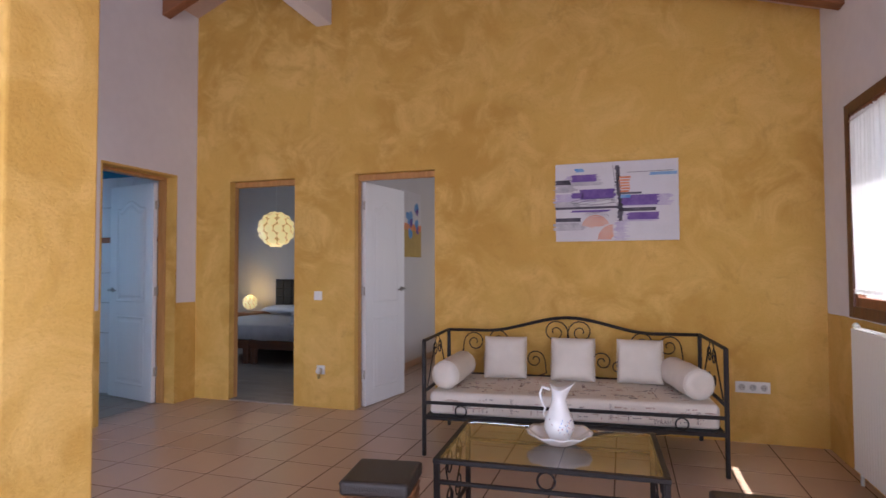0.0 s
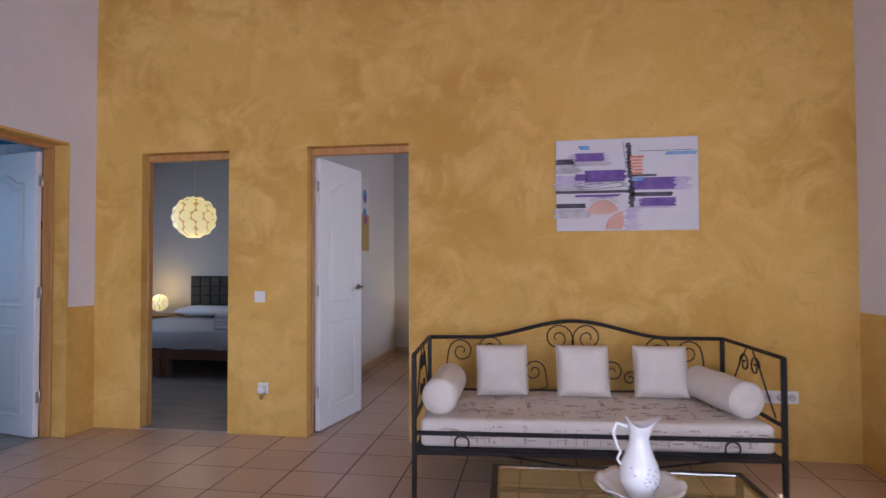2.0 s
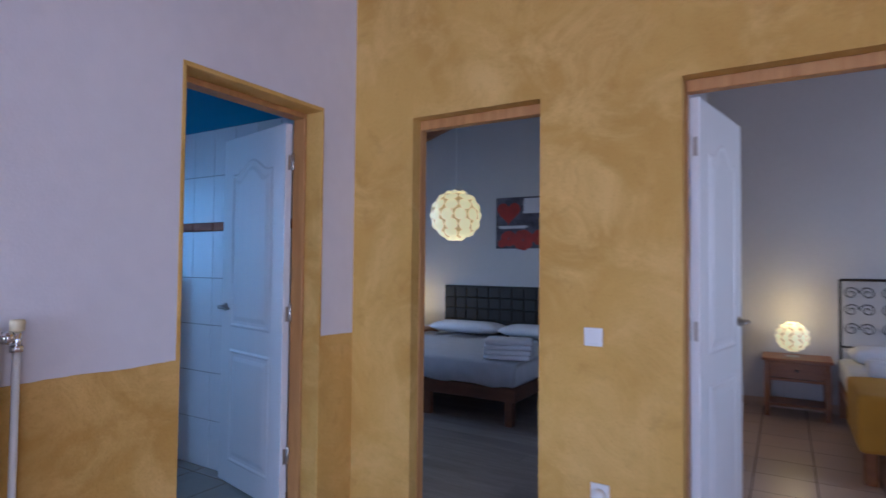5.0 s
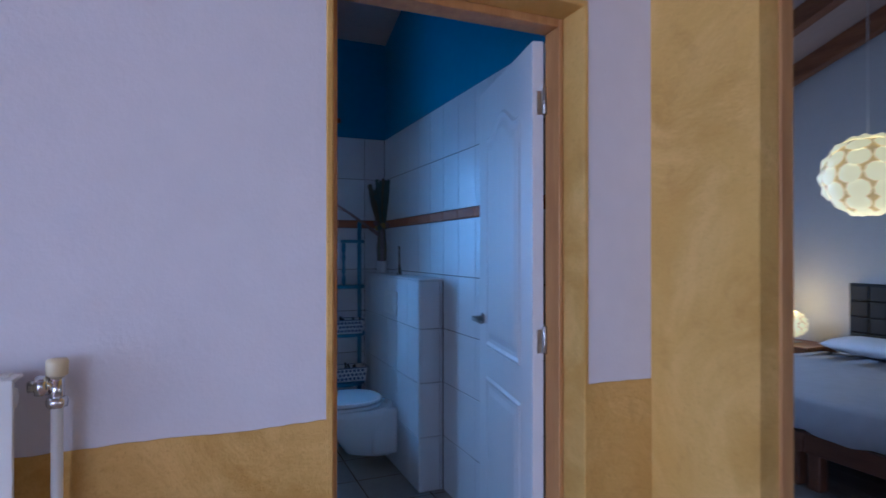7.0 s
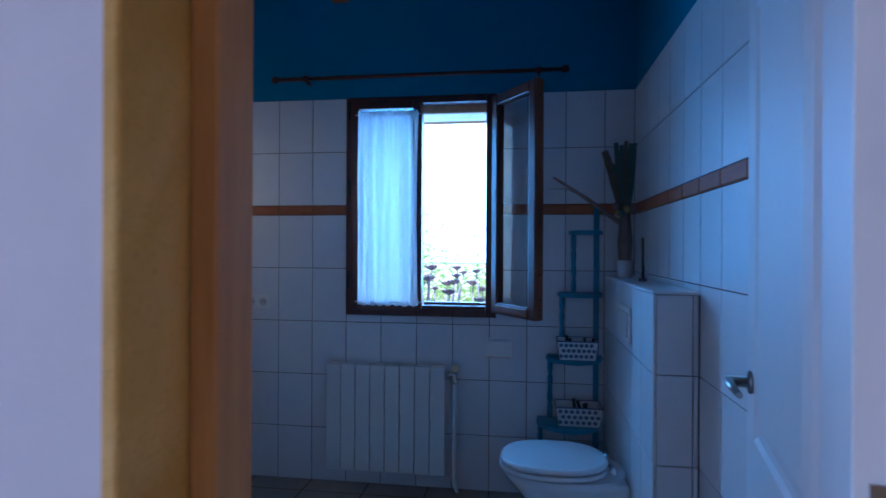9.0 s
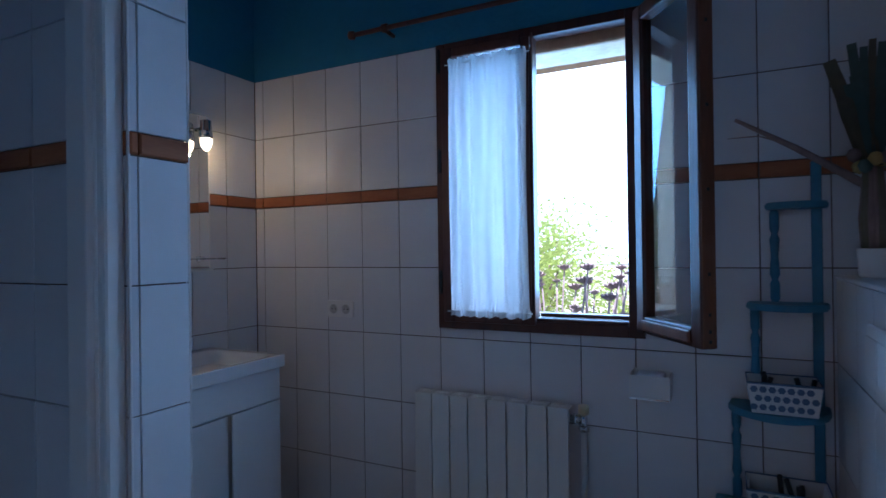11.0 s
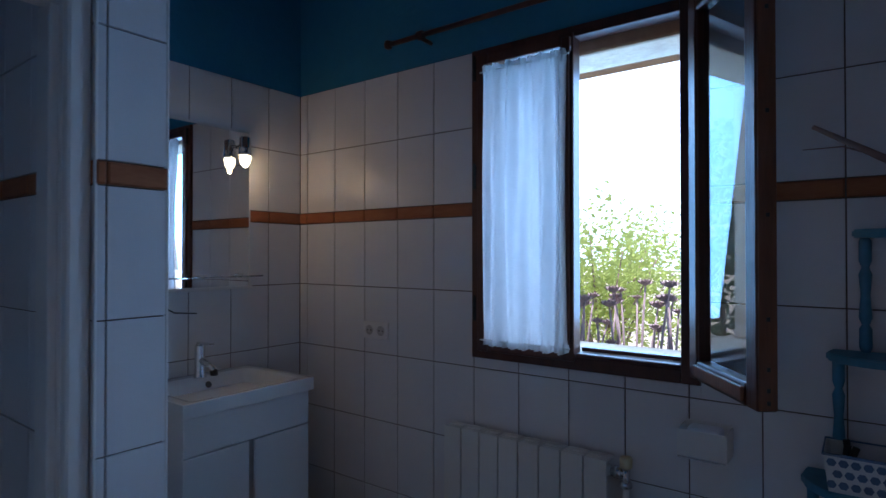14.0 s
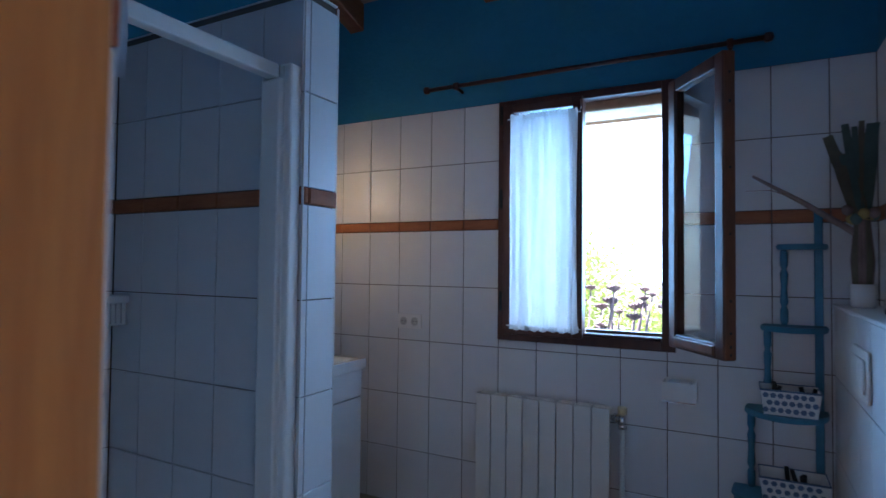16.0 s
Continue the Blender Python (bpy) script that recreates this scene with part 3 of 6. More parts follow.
    structure("window_sill_outside", boxes((BW - 0.36, BW - 0.055, y0 - 0.05, y1 + 0.05, z0 - 0.03, z0 + 0.045), bevel=0.008, seg=2), STONE, "pale stone sill outside the bathroom window", "sill")


def curtain(name, y0, y1, z0, z1, x, folds, depth, label, pinch=0.0, seed=1):
    """Gathered cotton between two wires: soft uneven pleats that run out into a frilled head and hem."""
    rnd = random.Random(seed)
    bm = bmesh.new()
    nu, nv = folds * 18, 44
    pleats = [(rnd.uniform(0.45, 1.6) * folds, rnd.uniform(0, 6.28), rnd.uniform(-0.9, 0.9), rnd.uniform(0.5, 1.0)) for _ in range(6)]
    span = sum(q[3] for q in pleats) * 0.55
    grid = []
    for j in range(nv + 1):
        v = j / nv
        frill = max(0.0, 1 - min(v, 1 - v) / 0.05)
        row = []
        for i in range(nu + 1):
            u = i / nu
            w = sum(a * math.sin(2 * math.pi * f * u + p + drift * (v - 0.5) * 3 + 0.4 * math.sin(4 * v + p)) for f, p, drift, a in pleats) / span
            w = math.copysign(abs(w) ** 0.8, w)
            ruffle = frill * 0.5 * math.sin(u * folds * 34 + 2 * math.sin(u * 17))
            squeeze = 1 - pinch * math.sin(math.pi * v)
            yy = (y0 + y1) / 2 + (u - 0.5) * (y1 - y0) * squeeze + 0.003 * math.sin(5 * v + 7 * u)
            drop = 0.004 * math.sin(u * folds * 9) * frill
            row.append(bm.verts.new((x + depth * (w * (1 - 0.6 * frill) + ruffle), yy, z0 + v * (z1 - z0) + drop)))
        grid.append(row)
    for j in range(nv):
        for i in range(nu):
            bm.faces.new((grid[j][i], grid[j][i + 1], grid[j + 1][i + 1], grid[j + 1][i])).smooth = True
    c = thing(name, label, "curtain", (0, 0, 0))
    part("fabric", bm, CURTAIN, c)
    for z in (z0 + 0.02, z1 - 0.02):
        part("wire", tube([(x, y0 - 0.015, z), (x, y1 + 0.015, z)], 0.003, sides=6), PLASTIC, c, "thin white curtain wire")
    return c


def rod():
    r = thing("curtain_rod", "brown wooden curtain rod on brackets over the window", "curtain rod", (0, 0, 0))
    x, z = BW + 0.075, 2.275
    part("pole", tube([(x, 2.44, z), (x, 4.03, z)], 0.011, sides=12), WALNUT, r)
    for y in (2.43, 4.04):
        part("finial", lathe([(0.0, -0.02), (0.016, -0.015), (0.02, 0), (0.016, 0.015), (0.0, 0.02)], 14, m=Matrix.Translation((x, y, z))), WALNUT, r)
    for y in (2.61, 3.9):
        bm = lathe([(0.019, -0.012), (0.019, 0.012)], 14, m=Matrix.Translation((x, y, z)) @ Matrix.Rotation(radians(90), 4, "X"))
        tube([(x, y, z - 0.01), (BW + 0.002, y, z - 0.012)], 0.009, bm, 8)
        part("bracket", bm, WALNUT, r)


def radiator(name, place, turn, sections, pitch, z0, z1, depth, label):
    """Cast aluminium radiator; its back faces local +y."""
    r = thing(name, label, "radiator", place, turn)
    w = sections * pitch
    for k in range(sections):
        u = k * pitch
        bm = boxes((u + pitch * 0.03, u + pitch * 0.97, -depth, -depth + 0.012, z0, z1 - 0.004), bevel=0.0022, seg=2)
        box(bm, u + pitch * 0.03, u + pitch * 0.97, -depth + 0.0125, -0.03, z1 - 0.012, z1 - 0.004, bevel=0.002)
        box(bm, u + pitch * 0.2, u + pitch * 0.8, -depth + 0.03, -0.04, z1 - 0.004, z1, bevel=0.001)
        box(bm, u + pitch * 0.4, u + pitch * 0.6, -depth + 0.012, -0.03, z0 + 0.02, z1 - 0.02)
        part("section", bm, ENAMEL, r)
    for z in (z0 + 0.05, z1 - 0.05):
        part("header", tube([(0.01, -depth / 2, z), (w - 0.01, -depth / 2, z)], 0.02, sides=10), ENAMEL, r)
    for u in (0.1, w - 0.12):
        part("wall_bracket", boxes((u, u + 0.02, -0.04, -0.001, z1 - 0.08, z1 - 0.05)), ENAMEL, r)
    return r, w


def valve(parent, u, y, z0, z1):
    bm = tube([(u - 0.05, y, z1), (u, y, z1)], 0.012, sides=12)
    lathe([(0.02, -0.012), (0.022, 0), (0.02, 0.012)], 12, bm, Matrix.Translation((u - 0.025, y, z1)) @ Matrix.Rotation(radians(90), 4, "Y"))
    tube([(u, y, z1 - 0.045), (u, y, z1 + 0.02)], 0.014, bm, 12)
    lathe([(0.019, -0.01), (0.021, 0), (0.019, 0.01)], 6, bm, Matrix.Translation((u, y, z1 - 0.035)))
    part("valve_body", bm, CHROME, parent, "chrome radiator valve")
    part("valve_knob", lathe([(0.014, 0), (0.02, 0.004), (0.021, 0.03), (0.018, 0.036), (0, 0.037)], 14, m=Matrix.Translation((u, y, z1 + 0.018))), KNOB, parent, "cream plastic valve knob")
    part("pipe", tube([(u, y, z1 - 0.045), (u, y, z0 + 0.06), (u + 0.012, y, z0 + 0.02), (u + 0.02, y, z0)], 0.011, sides=10), ENAMEL, parent, "white painted heating pipe")


def radiator_bath():
    r, w = radiator("radiator", (BW, 2.748, 0), 90, 8, 0.083, 0.105, 0.69, 0.10, "white eight-section aluminium radiator under the bathroom window")
    valve(r, w + 0.045, -0.05, 0.0, 0.64)


def toilet():
    cx, back = -5.5, 4.258
    t = thing("toilet", "white wall-hung porcelain toilet with closed lid", "toilet", (cx, back, 0))
    bm = bmesh.new()
    rings = []
    for z, hw, ln in ((0.09, 0.10, 0.20), (0.11, 0.115, 0.30), (0.2, 0.13, 0.36), (0.28, 0.16, 0.44), (0.35, 0.178, 0.50), (0.395, 0.182, 0.525)):
        ring = []
        for k in range(28):
            a = 2 * math.pi * k / 28
            x, y = math.cos(a), math.sin(a)
            yy = -ln / 2 + y * ln / 2
            if yy > -0.09:
                yy, x = min(0.0, yy * 1.0), x * 1.15
            ring.append(bm.verts.new((hw * max(-1, min(1, x * 1.05)), min(-0.001, yy), z)))
        rings.append(ring)
    for a, b in zip(rings, rings[1:]):
        for k in range(28):
            bm.faces.new((a[k], a[(k + 1) % 28], b[(k + 1) % 28], b[k])).smooth = True
    bm.faces.new(rings[0][::-1]), bm.faces.new(rings[-1])
    box(bm, -0.15, 0.15, -0.16, -0.001, 0.11, 0.385, bevel=0.02, seg=3)
    part("bowl", bm, PORCELAIN, t)

    def ellipse_slab(z0, z1, hw, y0, y1, rnd):
        bm = bmesh.new()
        prev = None
        for z, s in ((z0, 1 - rnd), (z0 + (z1 - z0) * 0.3, 1), (z0 + (z1 - z0) * 0.7, 1), (z1, 1 - rnd)):
            ring = [bm.verts.new((hw * s * math.copysign(abs(math.cos(a)) ** 0.8, math.cos(a)), (y0 + y1) / 2 + (y1 - y0) / 2 * s * math.copysign(abs(math.sin(a)) ** 0.85, math.sin(a)), z)) for a in [2 * math.pi * k / 32 for k in range(32)]]
            if prev:
                for k in range(32):
                    bm.faces.new((prev[k], prev[(k + 1) % 32], ring[(k + 1) % 32], ring[k])).smooth = True
            else:
                bm.faces.new(ring[::-1])
            prev = ring
        bm.faces.new(prev)
        return bm
    part("seat", ellipse_slab(0.397, 0.417, 0.187, -0.53, -0.075, 0.03), PORCELAIN, t)
    part("lid", ellipse_slab(0.421, 0.447, 0.185, -0.525, -0.075, 0.05), PORCELAIN, t)
    for x in (-0.08, 0.08):
        part("hinge", tube([(x - 0.03, -0.065, 0.425), (x + 0.03, -0.065, 0.425)], 0.013, sides=10), CHROME, t)


BOX = (BW, -5.0, 4.26, BN, 1.19)


def cistern():
    c = structure("cistern_wall", boxes((BOX[0], BOX[1] - 0.008, BOX[2] + 0.008, BOX[3], 0, BOX[4] - 0.012)), WALL_GROUT, "half-height tiled boxing behind the toilet", "half wall")
    part("top_slab", boxes((BOX[0], BOX[1] + 0.004, BOX[2] - 0.004, BOX[3], BOX[4] - 0.012, BOX[4]), bevel=0.003), WALL_TILE, c)
    part("corner_trim", boxes((BOX[1] - 0.0085, BOX[1] - 0.0005, BOX[2] + 0.0005, BOX[2] + 0.0085, 0, BOX[4] - 0.0125), bevel=0.002), PLASTIC, c, "white plastic tile edge")
    p = thing("flush_plate", "white plastic flush plate on the tiled boxing", "flush plate", (-5.5, BOX[2], 1.02))
    part("plate", boxes((-0.12, 0.12, -0.012, 0, -0.075, 0.075), bevel=0.006, seg=2), PLASTIC, p)
    for a, b in ((-0.1, 0.02), (0.025, 0.1)):
        part("button", boxes((a, b, -0.02, -0.0125, -0.05, 0.05), bevel=0.004, seg=2), PLASTIC, p)


def turned(z0, z1, r, m):
    h = z1 - z0
    return lathe([(r * 0.7, 0), (r, 0.04 * h), (r, 0.2 * h), (r * 0.6, 0.24 * h), (r * 1.05, 0.3 * h), (r * 0.75, 0.5 * h), (r * 1.05, 0.68 * h), (r * 0.6, 0.74 * h), (r, 0.8 * h), (r, 0.97 * h), (r * 0.7, h)], 12, m=m @ Matrix.Translation((0, 0, z0)))


def etagere():
    e = thing("shelf_unit", "teal-painted wooden shelf unit with turned posts", "shelf", (BW, 4.12, 0))
    levels = ((0.16, 0.205, 0.25, 0.055), (0.42, 0.185, 0.235, 0.05), (0.755, 0.16, 0.2, 0.045), (1.09, 0.13, 0.155, 0.04), (1.415, 0.1, 0.115, 0.035))
    right = 0.125
    for k, (z, half, dep, _) in enumerate(levels):
        left = right - 2 * half + 0.01
        bm = bmesh.new()
        pts = [(0.012, left + 0.02)] + [(0.012 + dep * math.sin(a), (left + right) / 2 - (right - left) / 2 * math.cos(a)) for a in [math.pi * (0.12 + 0.76 * q / 14) for q in range(15)]] + [(0.012, right - 0.005)]
        lo, hi = [bm.verts.new((x, y, z - 0.011)) for x, y in pts], [bm.verts.new((x, y, z + 0.011)) for x, y in pts]
        bm.faces.new(lo), bm.faces.new(hi[::-1])
        for q in range(len(pts)):
            bm.faces.new((lo[q], lo[(q + 1) % len(pts)], hi[(q + 1) % len(pts)], hi[q]))
        bmesh.ops.bevel(bm, geom=[ed for ed in bm.edges if abs(ed.verts[0].co.z - ed.verts[1].co.z) < 1e-5], offset=0.004, segments=2, affect="EDGES")
        part("shelf_board", bm, TEAL_PAINT, e)
        low = levels[k - 1][0] + 0.011 if k else 0.0
        for y, x in ((left + 0.035, 0.03), ((left + right) / 2 - 0.02, 0.012 + dep - 0.04)):
            if k and y > (left + right) / 2 - 0.03:
                continue
            part("post", turned(low, z - 0.011, 0.0145, Matrix.Translation((x, y, 0))), TEAL_PAINT, e)
    part("back_post", boxes((0.006, 0.022, 0.075, 0.105, 0, 1.56), bevel=0.004, seg=2), TEAL_PAINT, e)
    # baskets on the boards
    for z, half, dy in ((0.431, 0.115, 0.01), (0.766, 0.10, 0.0), (0.171, 0.12, 0.01)):
        b = thing("basket", "white woven basket with blue hexagon print holding toiletries", "basket", (BW + 0.115, 4.10 + dy, z), 0, "bathroom baskets")
        h, d = 0.095, 0.075
        bm = bmesh.new()
        lo = [bm.verts.new((x * d * 0.88, y * half * 0.88, 0)) for x, y in ((-1, -1), (1, -1), (1, 1), (-1, 1))]
        hi = [bm.verts.new((x * d, y * half, h)) for x, y in ((-1, -1), (1, -1), (1, 1), (-1, 1))]
        hin = [bm.verts.new((x * (d - 0.008), y * (half - 0.008), h)) for x, y in ((-1, -1), (1, -1), (1, 1), (-1, 1))]
        lin = [bm.verts.new((x * (d * 0.88 - 0.008), y * (half * 0.88 - 0.008), 0.006)) for x, y in ((-1, -1), (1, -1), (1, 1), (-1, 1))]
        bm.faces.new(lo[::-1]), bm.faces.new(lin)
        for q in range(4):
            w = (q + 1) % 4
            bm.faces.new((lo[q], lo[w], hi[w], hi[q])), bm.faces.new((hi[q], hi[w], hin[w], hin[q])), bm.faces.new((hin[q], hin[w], lin[w], lin[q]))
        part("body", bm, PLASTIC, b)
        part("rim", tube([(-d, -half, h), (d, -half, h), (d, half, h), (-d, half, h)], 0.004, sides=6, closed=True), BASKET_BLUE, b, "dark blue rim")
        dots = bmesh.new()
        for r in range(3):
            for q in range(7):
                y = -half * 0.82 + (q + 0.5 * (r % 2)) * half * 0.25
                if abs(y) > half * 0.88:
                    continue
                zz = 0.02 + r * 0.028
                xx = d * (0.88 + 0.12 * zz / h) + 0.0012
                vs = [dots.verts.new((xx + 0.12 * d * (0.011 * math.sin(a)) / h, y + 0.011 * math.cos(a), zz + 0.011 * math.sin(a))) for a in [math.pi / 3 * g for g in range(6)]]
                dots.faces.new(vs)
                if abs(y) < d * 0.8:
                    ys = -half * (0.88 + 0.12 * zz / h) - 0.0012
                    vs = [dots.verts.new((y + 0.011 * math.cos(a), ys, zz + 0.011 * math.sin(a))) for a in [math.pi / 3 * g for g in range(6)]]
                    dots.faces.new(vs)
        part("print", dots, BASKET_BLUE, b, "printed blue-grey hexagons")
        rnd = random.Random(int(z * 100))
        for q in range(5):
            bm = bmesh.new()
            x, y = rnd.uniform(-0.04, 0.04), rnd.uniform(-0.07, 0.07)
            tube([(x, y, 0.01), (x * 0.8, y + rnd.uniform(-0.04, 0.04), h + rnd.uniform(0.0, 0.025))], 0.008, bm, 8)
            part("brush", bm, BLACK, b, "dark comb or brush")


def dried_flowers():
    v = thing("flower_vase", "white cup with a tied bouquet of dried leaves and twigs", "vase", (-5.93, 4.325, BOX[4]))
    part("glass", lathe([(0.0, 0.0), (0.034, 0.0), (0.038, 0.008), (0.042, 0.085), (0.039, 0.085), (0.035, 0.014), (0.0, 0.012)], 20), PORCELAIN, v, "white cup")
    rnd = random.Random(5)
    tie = 0.335
    for k in range(16):
        a = 6.28 * k / 16
        c, sn = math.cos(a), math.sin(a)
        part("stem", tube([(0.022 * c, 0.022 * sn, 0.015), (0.03 * c, 0.03 * sn, 0.17), (0.018 * c, 0.018 * sn, tie)], [0.006, 0.008, 0.006], sides=6), STALK if k % 3 == 0 else DRIED, v)
    # flat blades fanned out above the tie
    for k in range(19):
        f = k / 18
        lean = -0.36 + 0.52 * f + rnd.uniform(-0.03, 0.03)
        ln, w = rnd.uniform(0.27, 0.38) - 0.05 * abs(lean), rnd.uniform(0.010, 0.022)
        out = rnd.uniform(-0.16, 0.16)
        d = Vector((out, lean, 1)).normalized()
        side = d.cross(Vector((1, 0.2 * rnd.uniform(-1, 1), 0))).normalized() * w
        base = Vector((0.014 * math.cos(k), 0.014 * math.sin(k), tie - 0.03))
        bm = bmesh.new()
        rows = []
        for q, s in ((0, 0.4), (0.35, 0.8), (0.7, 1.0), (1.0, 0.85)):
            p = base + d * ln * q + Vector((0.012 * q * q, 0, 0))
            rows.append((bm.verts.new(p - side * s), bm.verts.new(p + side * s)))
        for (p0, p1), (q0, q1) in zip(rows, rows[1:]):
            bm.faces.new((p0, p1, q1, q0))
        bmesh.ops.solidify(bm, geom=bm.faces[:], thickness=0.003)
        part("blade", bm, (DRIED, BLADE, DRIED, STRAW, BLADE)[k % 5], v, "long dried leaf blade")
    for k in range(9):
        a = 6.28 * k / 9
        r = 0.034 + 0.012 * (k % 2)
        part("seed_head", lathe([(0.0, -0.02), (0.014, -0.012), (0.02, 0.004), (0.012, 0.018), (0.0, 0.022)], 9, m=Matrix.Translation((r * math.cos(a), r * math.sin(a), tie + 0.02 * math.sin(3 * k)))), (STRAW, STALK, BLADE)[k % 3], v, "dried seed head")
    part("raffia_tie", tube([(0.034 * math.cos(t), 0.034 * math.sin(t), tie - 0.01 + 0.01 * math.sin(2.3 * t)) for t in [0.35 * q for q in range(54)]], 0.002, sides=5), STRAW, v, "straw tie round the bouquet")
    part("twig", tube([(0.0, -0.015, tie - 0.07), (-0.05, -0.18, tie + 0.06), (-0.11, -0.345, tie + 0.178)], [0.013, 0.010, 0.006], sides=8), STALK, v, "long bare twig")
    part("thin_twig", tube([(-0.05, -0.18, tie + 0.065), (-0.09, -0.28, tie + 0.115), (-0.12, -0.37, tie + 0.12)], [0.003, 0.002, 0.0012], sides=5), STALK, v, "thin side twig")
    d = thing("diffuser", "small glass bottle with a thin dark stick", "bottle", (-5.6, 4.345, BOX[4]))
    part("bottle", lathe([(0.0, 0), (0.017, 0), (0.018, 0.04), (0.008, 0.055), (0.008, 0.065), (0.0, 0.065)], 14), GLASS, d)
    part("stick", tube([(0, 0, 0.01), (0.012, -0.004, 0.19)], 0.006, sides=8), DRIED, d)


def socket_plate(name, place, turn, count, label, kind="socket"):
    s = thing(name, label, kind, place, turn)
    w = 0.071 * count
    part("plate", boxes((0, w + 0.01, -0.01, 0, -0.04, 0.04), bevel=0.004, seg=2), PLASTIC, s)
    for k in range(count):
        cx = 0.0405 + 0.071 * k
        if kind == "socket":
            well = lathe([(0.021, 0.0), (0.023, 0.003), (0.02, 0.004), (0.019, 0.0015), (0, 0.001)], 18, m=Matrix.Translation((cx, -0.0102, 0)) @ Matrix.Rotation(radians(90), 4, "X"))
            part("outlet", well, SOCKET_WELL, s)
            part("pin_hole", boxes((cx - 0.012, cx - 0.007, -0.0135, -0.0105, -0.0025, 0.0025), (cx + 0.007, cx + 0.012, -0.0135, -0.0105, -0.0025, 0.0025)), BLACK, s)
        else:
            part("rocker", boxes((cx - 0.026, cx + 0.026, -0.0165, -0.0105, -0.028, 0.028), bevel=0.003, seg=2), PLASTIC, s)
    return s


def vanity():
    x0, x1, y0, y1 = -5.815, -5.255, BS + 0.009, 2.215
    v = thing("vanity_cabinet", "white lacquered washbasin cabinet with two doors", "cabinet", (x0, y0, 0))
    w, d = x1 - x0, y1 - y0
    part("carcass", boxes((0.012, w - 0.012, 0, d - 0.03, 0.06, 0.79)), LACQUER, v)
    part("drawer_front", boxes((0.006, w - 0.006, d - 0.03, d - 0.012, 0.655, 0.788), bevel=0.002), LACQUER, v)
    for a, b in ((0.006, w / 2 - 0.012), (w / 2 + 0.012, w - 0.006)):
        part("door", boxes((a, b, d - 0.03, d - 0.012, 0.07, 0.648), bevel=0.002), LACQUER, v)
    part("grip", boxes((w / 2 - 0.01, w / 2 + 0.01, d - 0.029, d - 0.018, 0.07, 0.648)), STEEL, v, "grey metal grip rail between the doors")
    for fx in (0.03, w - 0.06):
        for fy in (0.03, d - 0.08):
            part("foot", boxes((fx, fx + 0.03, fy, fy + 0.03, 0, 0.06)), LACQUER, v)
    b = thing("washbasin", "white ceramic washbasin on the cabinet", "washbasin", (x0, y0, 0.791))
    # slab with a soft rectangular hollow
    bm = bmesh.new()
    nx, ny = 36, 28
    grid = []
    for j in range(ny + 1):
        row = []
        for i in range(nx + 1):
            u, q = i / nx, j / ny
            sx = min(1, max(0, (0.5 - abs(u - 0.5)) / 0.5 - 0.16) / 0.22)
            sy = min(1, max(0, (0.5 - abs(q - 0.54)) / 0.5 - 0.2) / 0.26)
            s = sx * sx * (3 - 2 * sx) * sy * sy * (3 - 2 * sy)
            row.append(bm.verts.new((-0.006 + u * (w + 0.012), q * (d + 0.006), 0.052 - 0.09 * s)))
        grid.append(row)
    for j in range(ny):
        for i in range(nx):
            bm.faces.new((grid[j][i], grid[j][i + 1], grid[j + 1][i + 1], grid[j + 1][i])).smooth = True
    rim = [grid[0][i] for i in range(nx + 1)] + [grid[j][nx] for j in range(1, ny + 1)] + [grid[ny][i] for i in range(nx - 1, -1, -1)] + [grid[j][0] for j in range(ny - 1, 0, -1)]
    low = [bm.verts.new((p.co.x, p.co.y, 0.002)) for p in rim]
    for k in range(len(rim)):
        bm.faces.new((rim[k], low[k], low[(k + 1) % len(rim)], rim[(k + 1) % len(rim)]))
    part("basin", bm, PORCELAIN, b)
    part("overflow", lathe([(0.012, 0), (0.014, 0.003), (0.009, 0.004), (0.0, 0.001)], 14, m=Matrix.Translation((w / 2, 0.135, 0.028)) @ Matrix.Rotation(radians(-65), 4, "X")), BLACK, b, "dark round overflow hole")
    t = thing("tap", "chrome single-lever washbasin tap", "tap", (x0 + w / 2, y0 + 0.07, 0.842))
    part("body", lathe([(0.026, 0), (0.026, 0.006), (0.021, 0.012), (0.021, 0.13), (0.019, 0.136), (0, 0.137)], 20), CHROME, t)
    part("spout", tube([(0, 0.0, 0.075), (0, 0.07, 0.062), (0, 0.115, 0.04)], 0.013, sides=14), CHROME, t)
    part("aerator", lathe([(0.015, 0), (0.015, 0.02), (0, 0.02)], 14, m=Matrix.Translation((0, 0.108, 0.022))), BLACK, t)
    part("lever", boxes((-0.012, 0.012, -0.01, 0.09, 0.142, 0.15), bevel=0.003, seg=2), CHROME, t)
    part("lever_neck", lathe([(0.016, 0.137), (0.014, 0.143), (0, 0.143)], 14), CHROME, t)


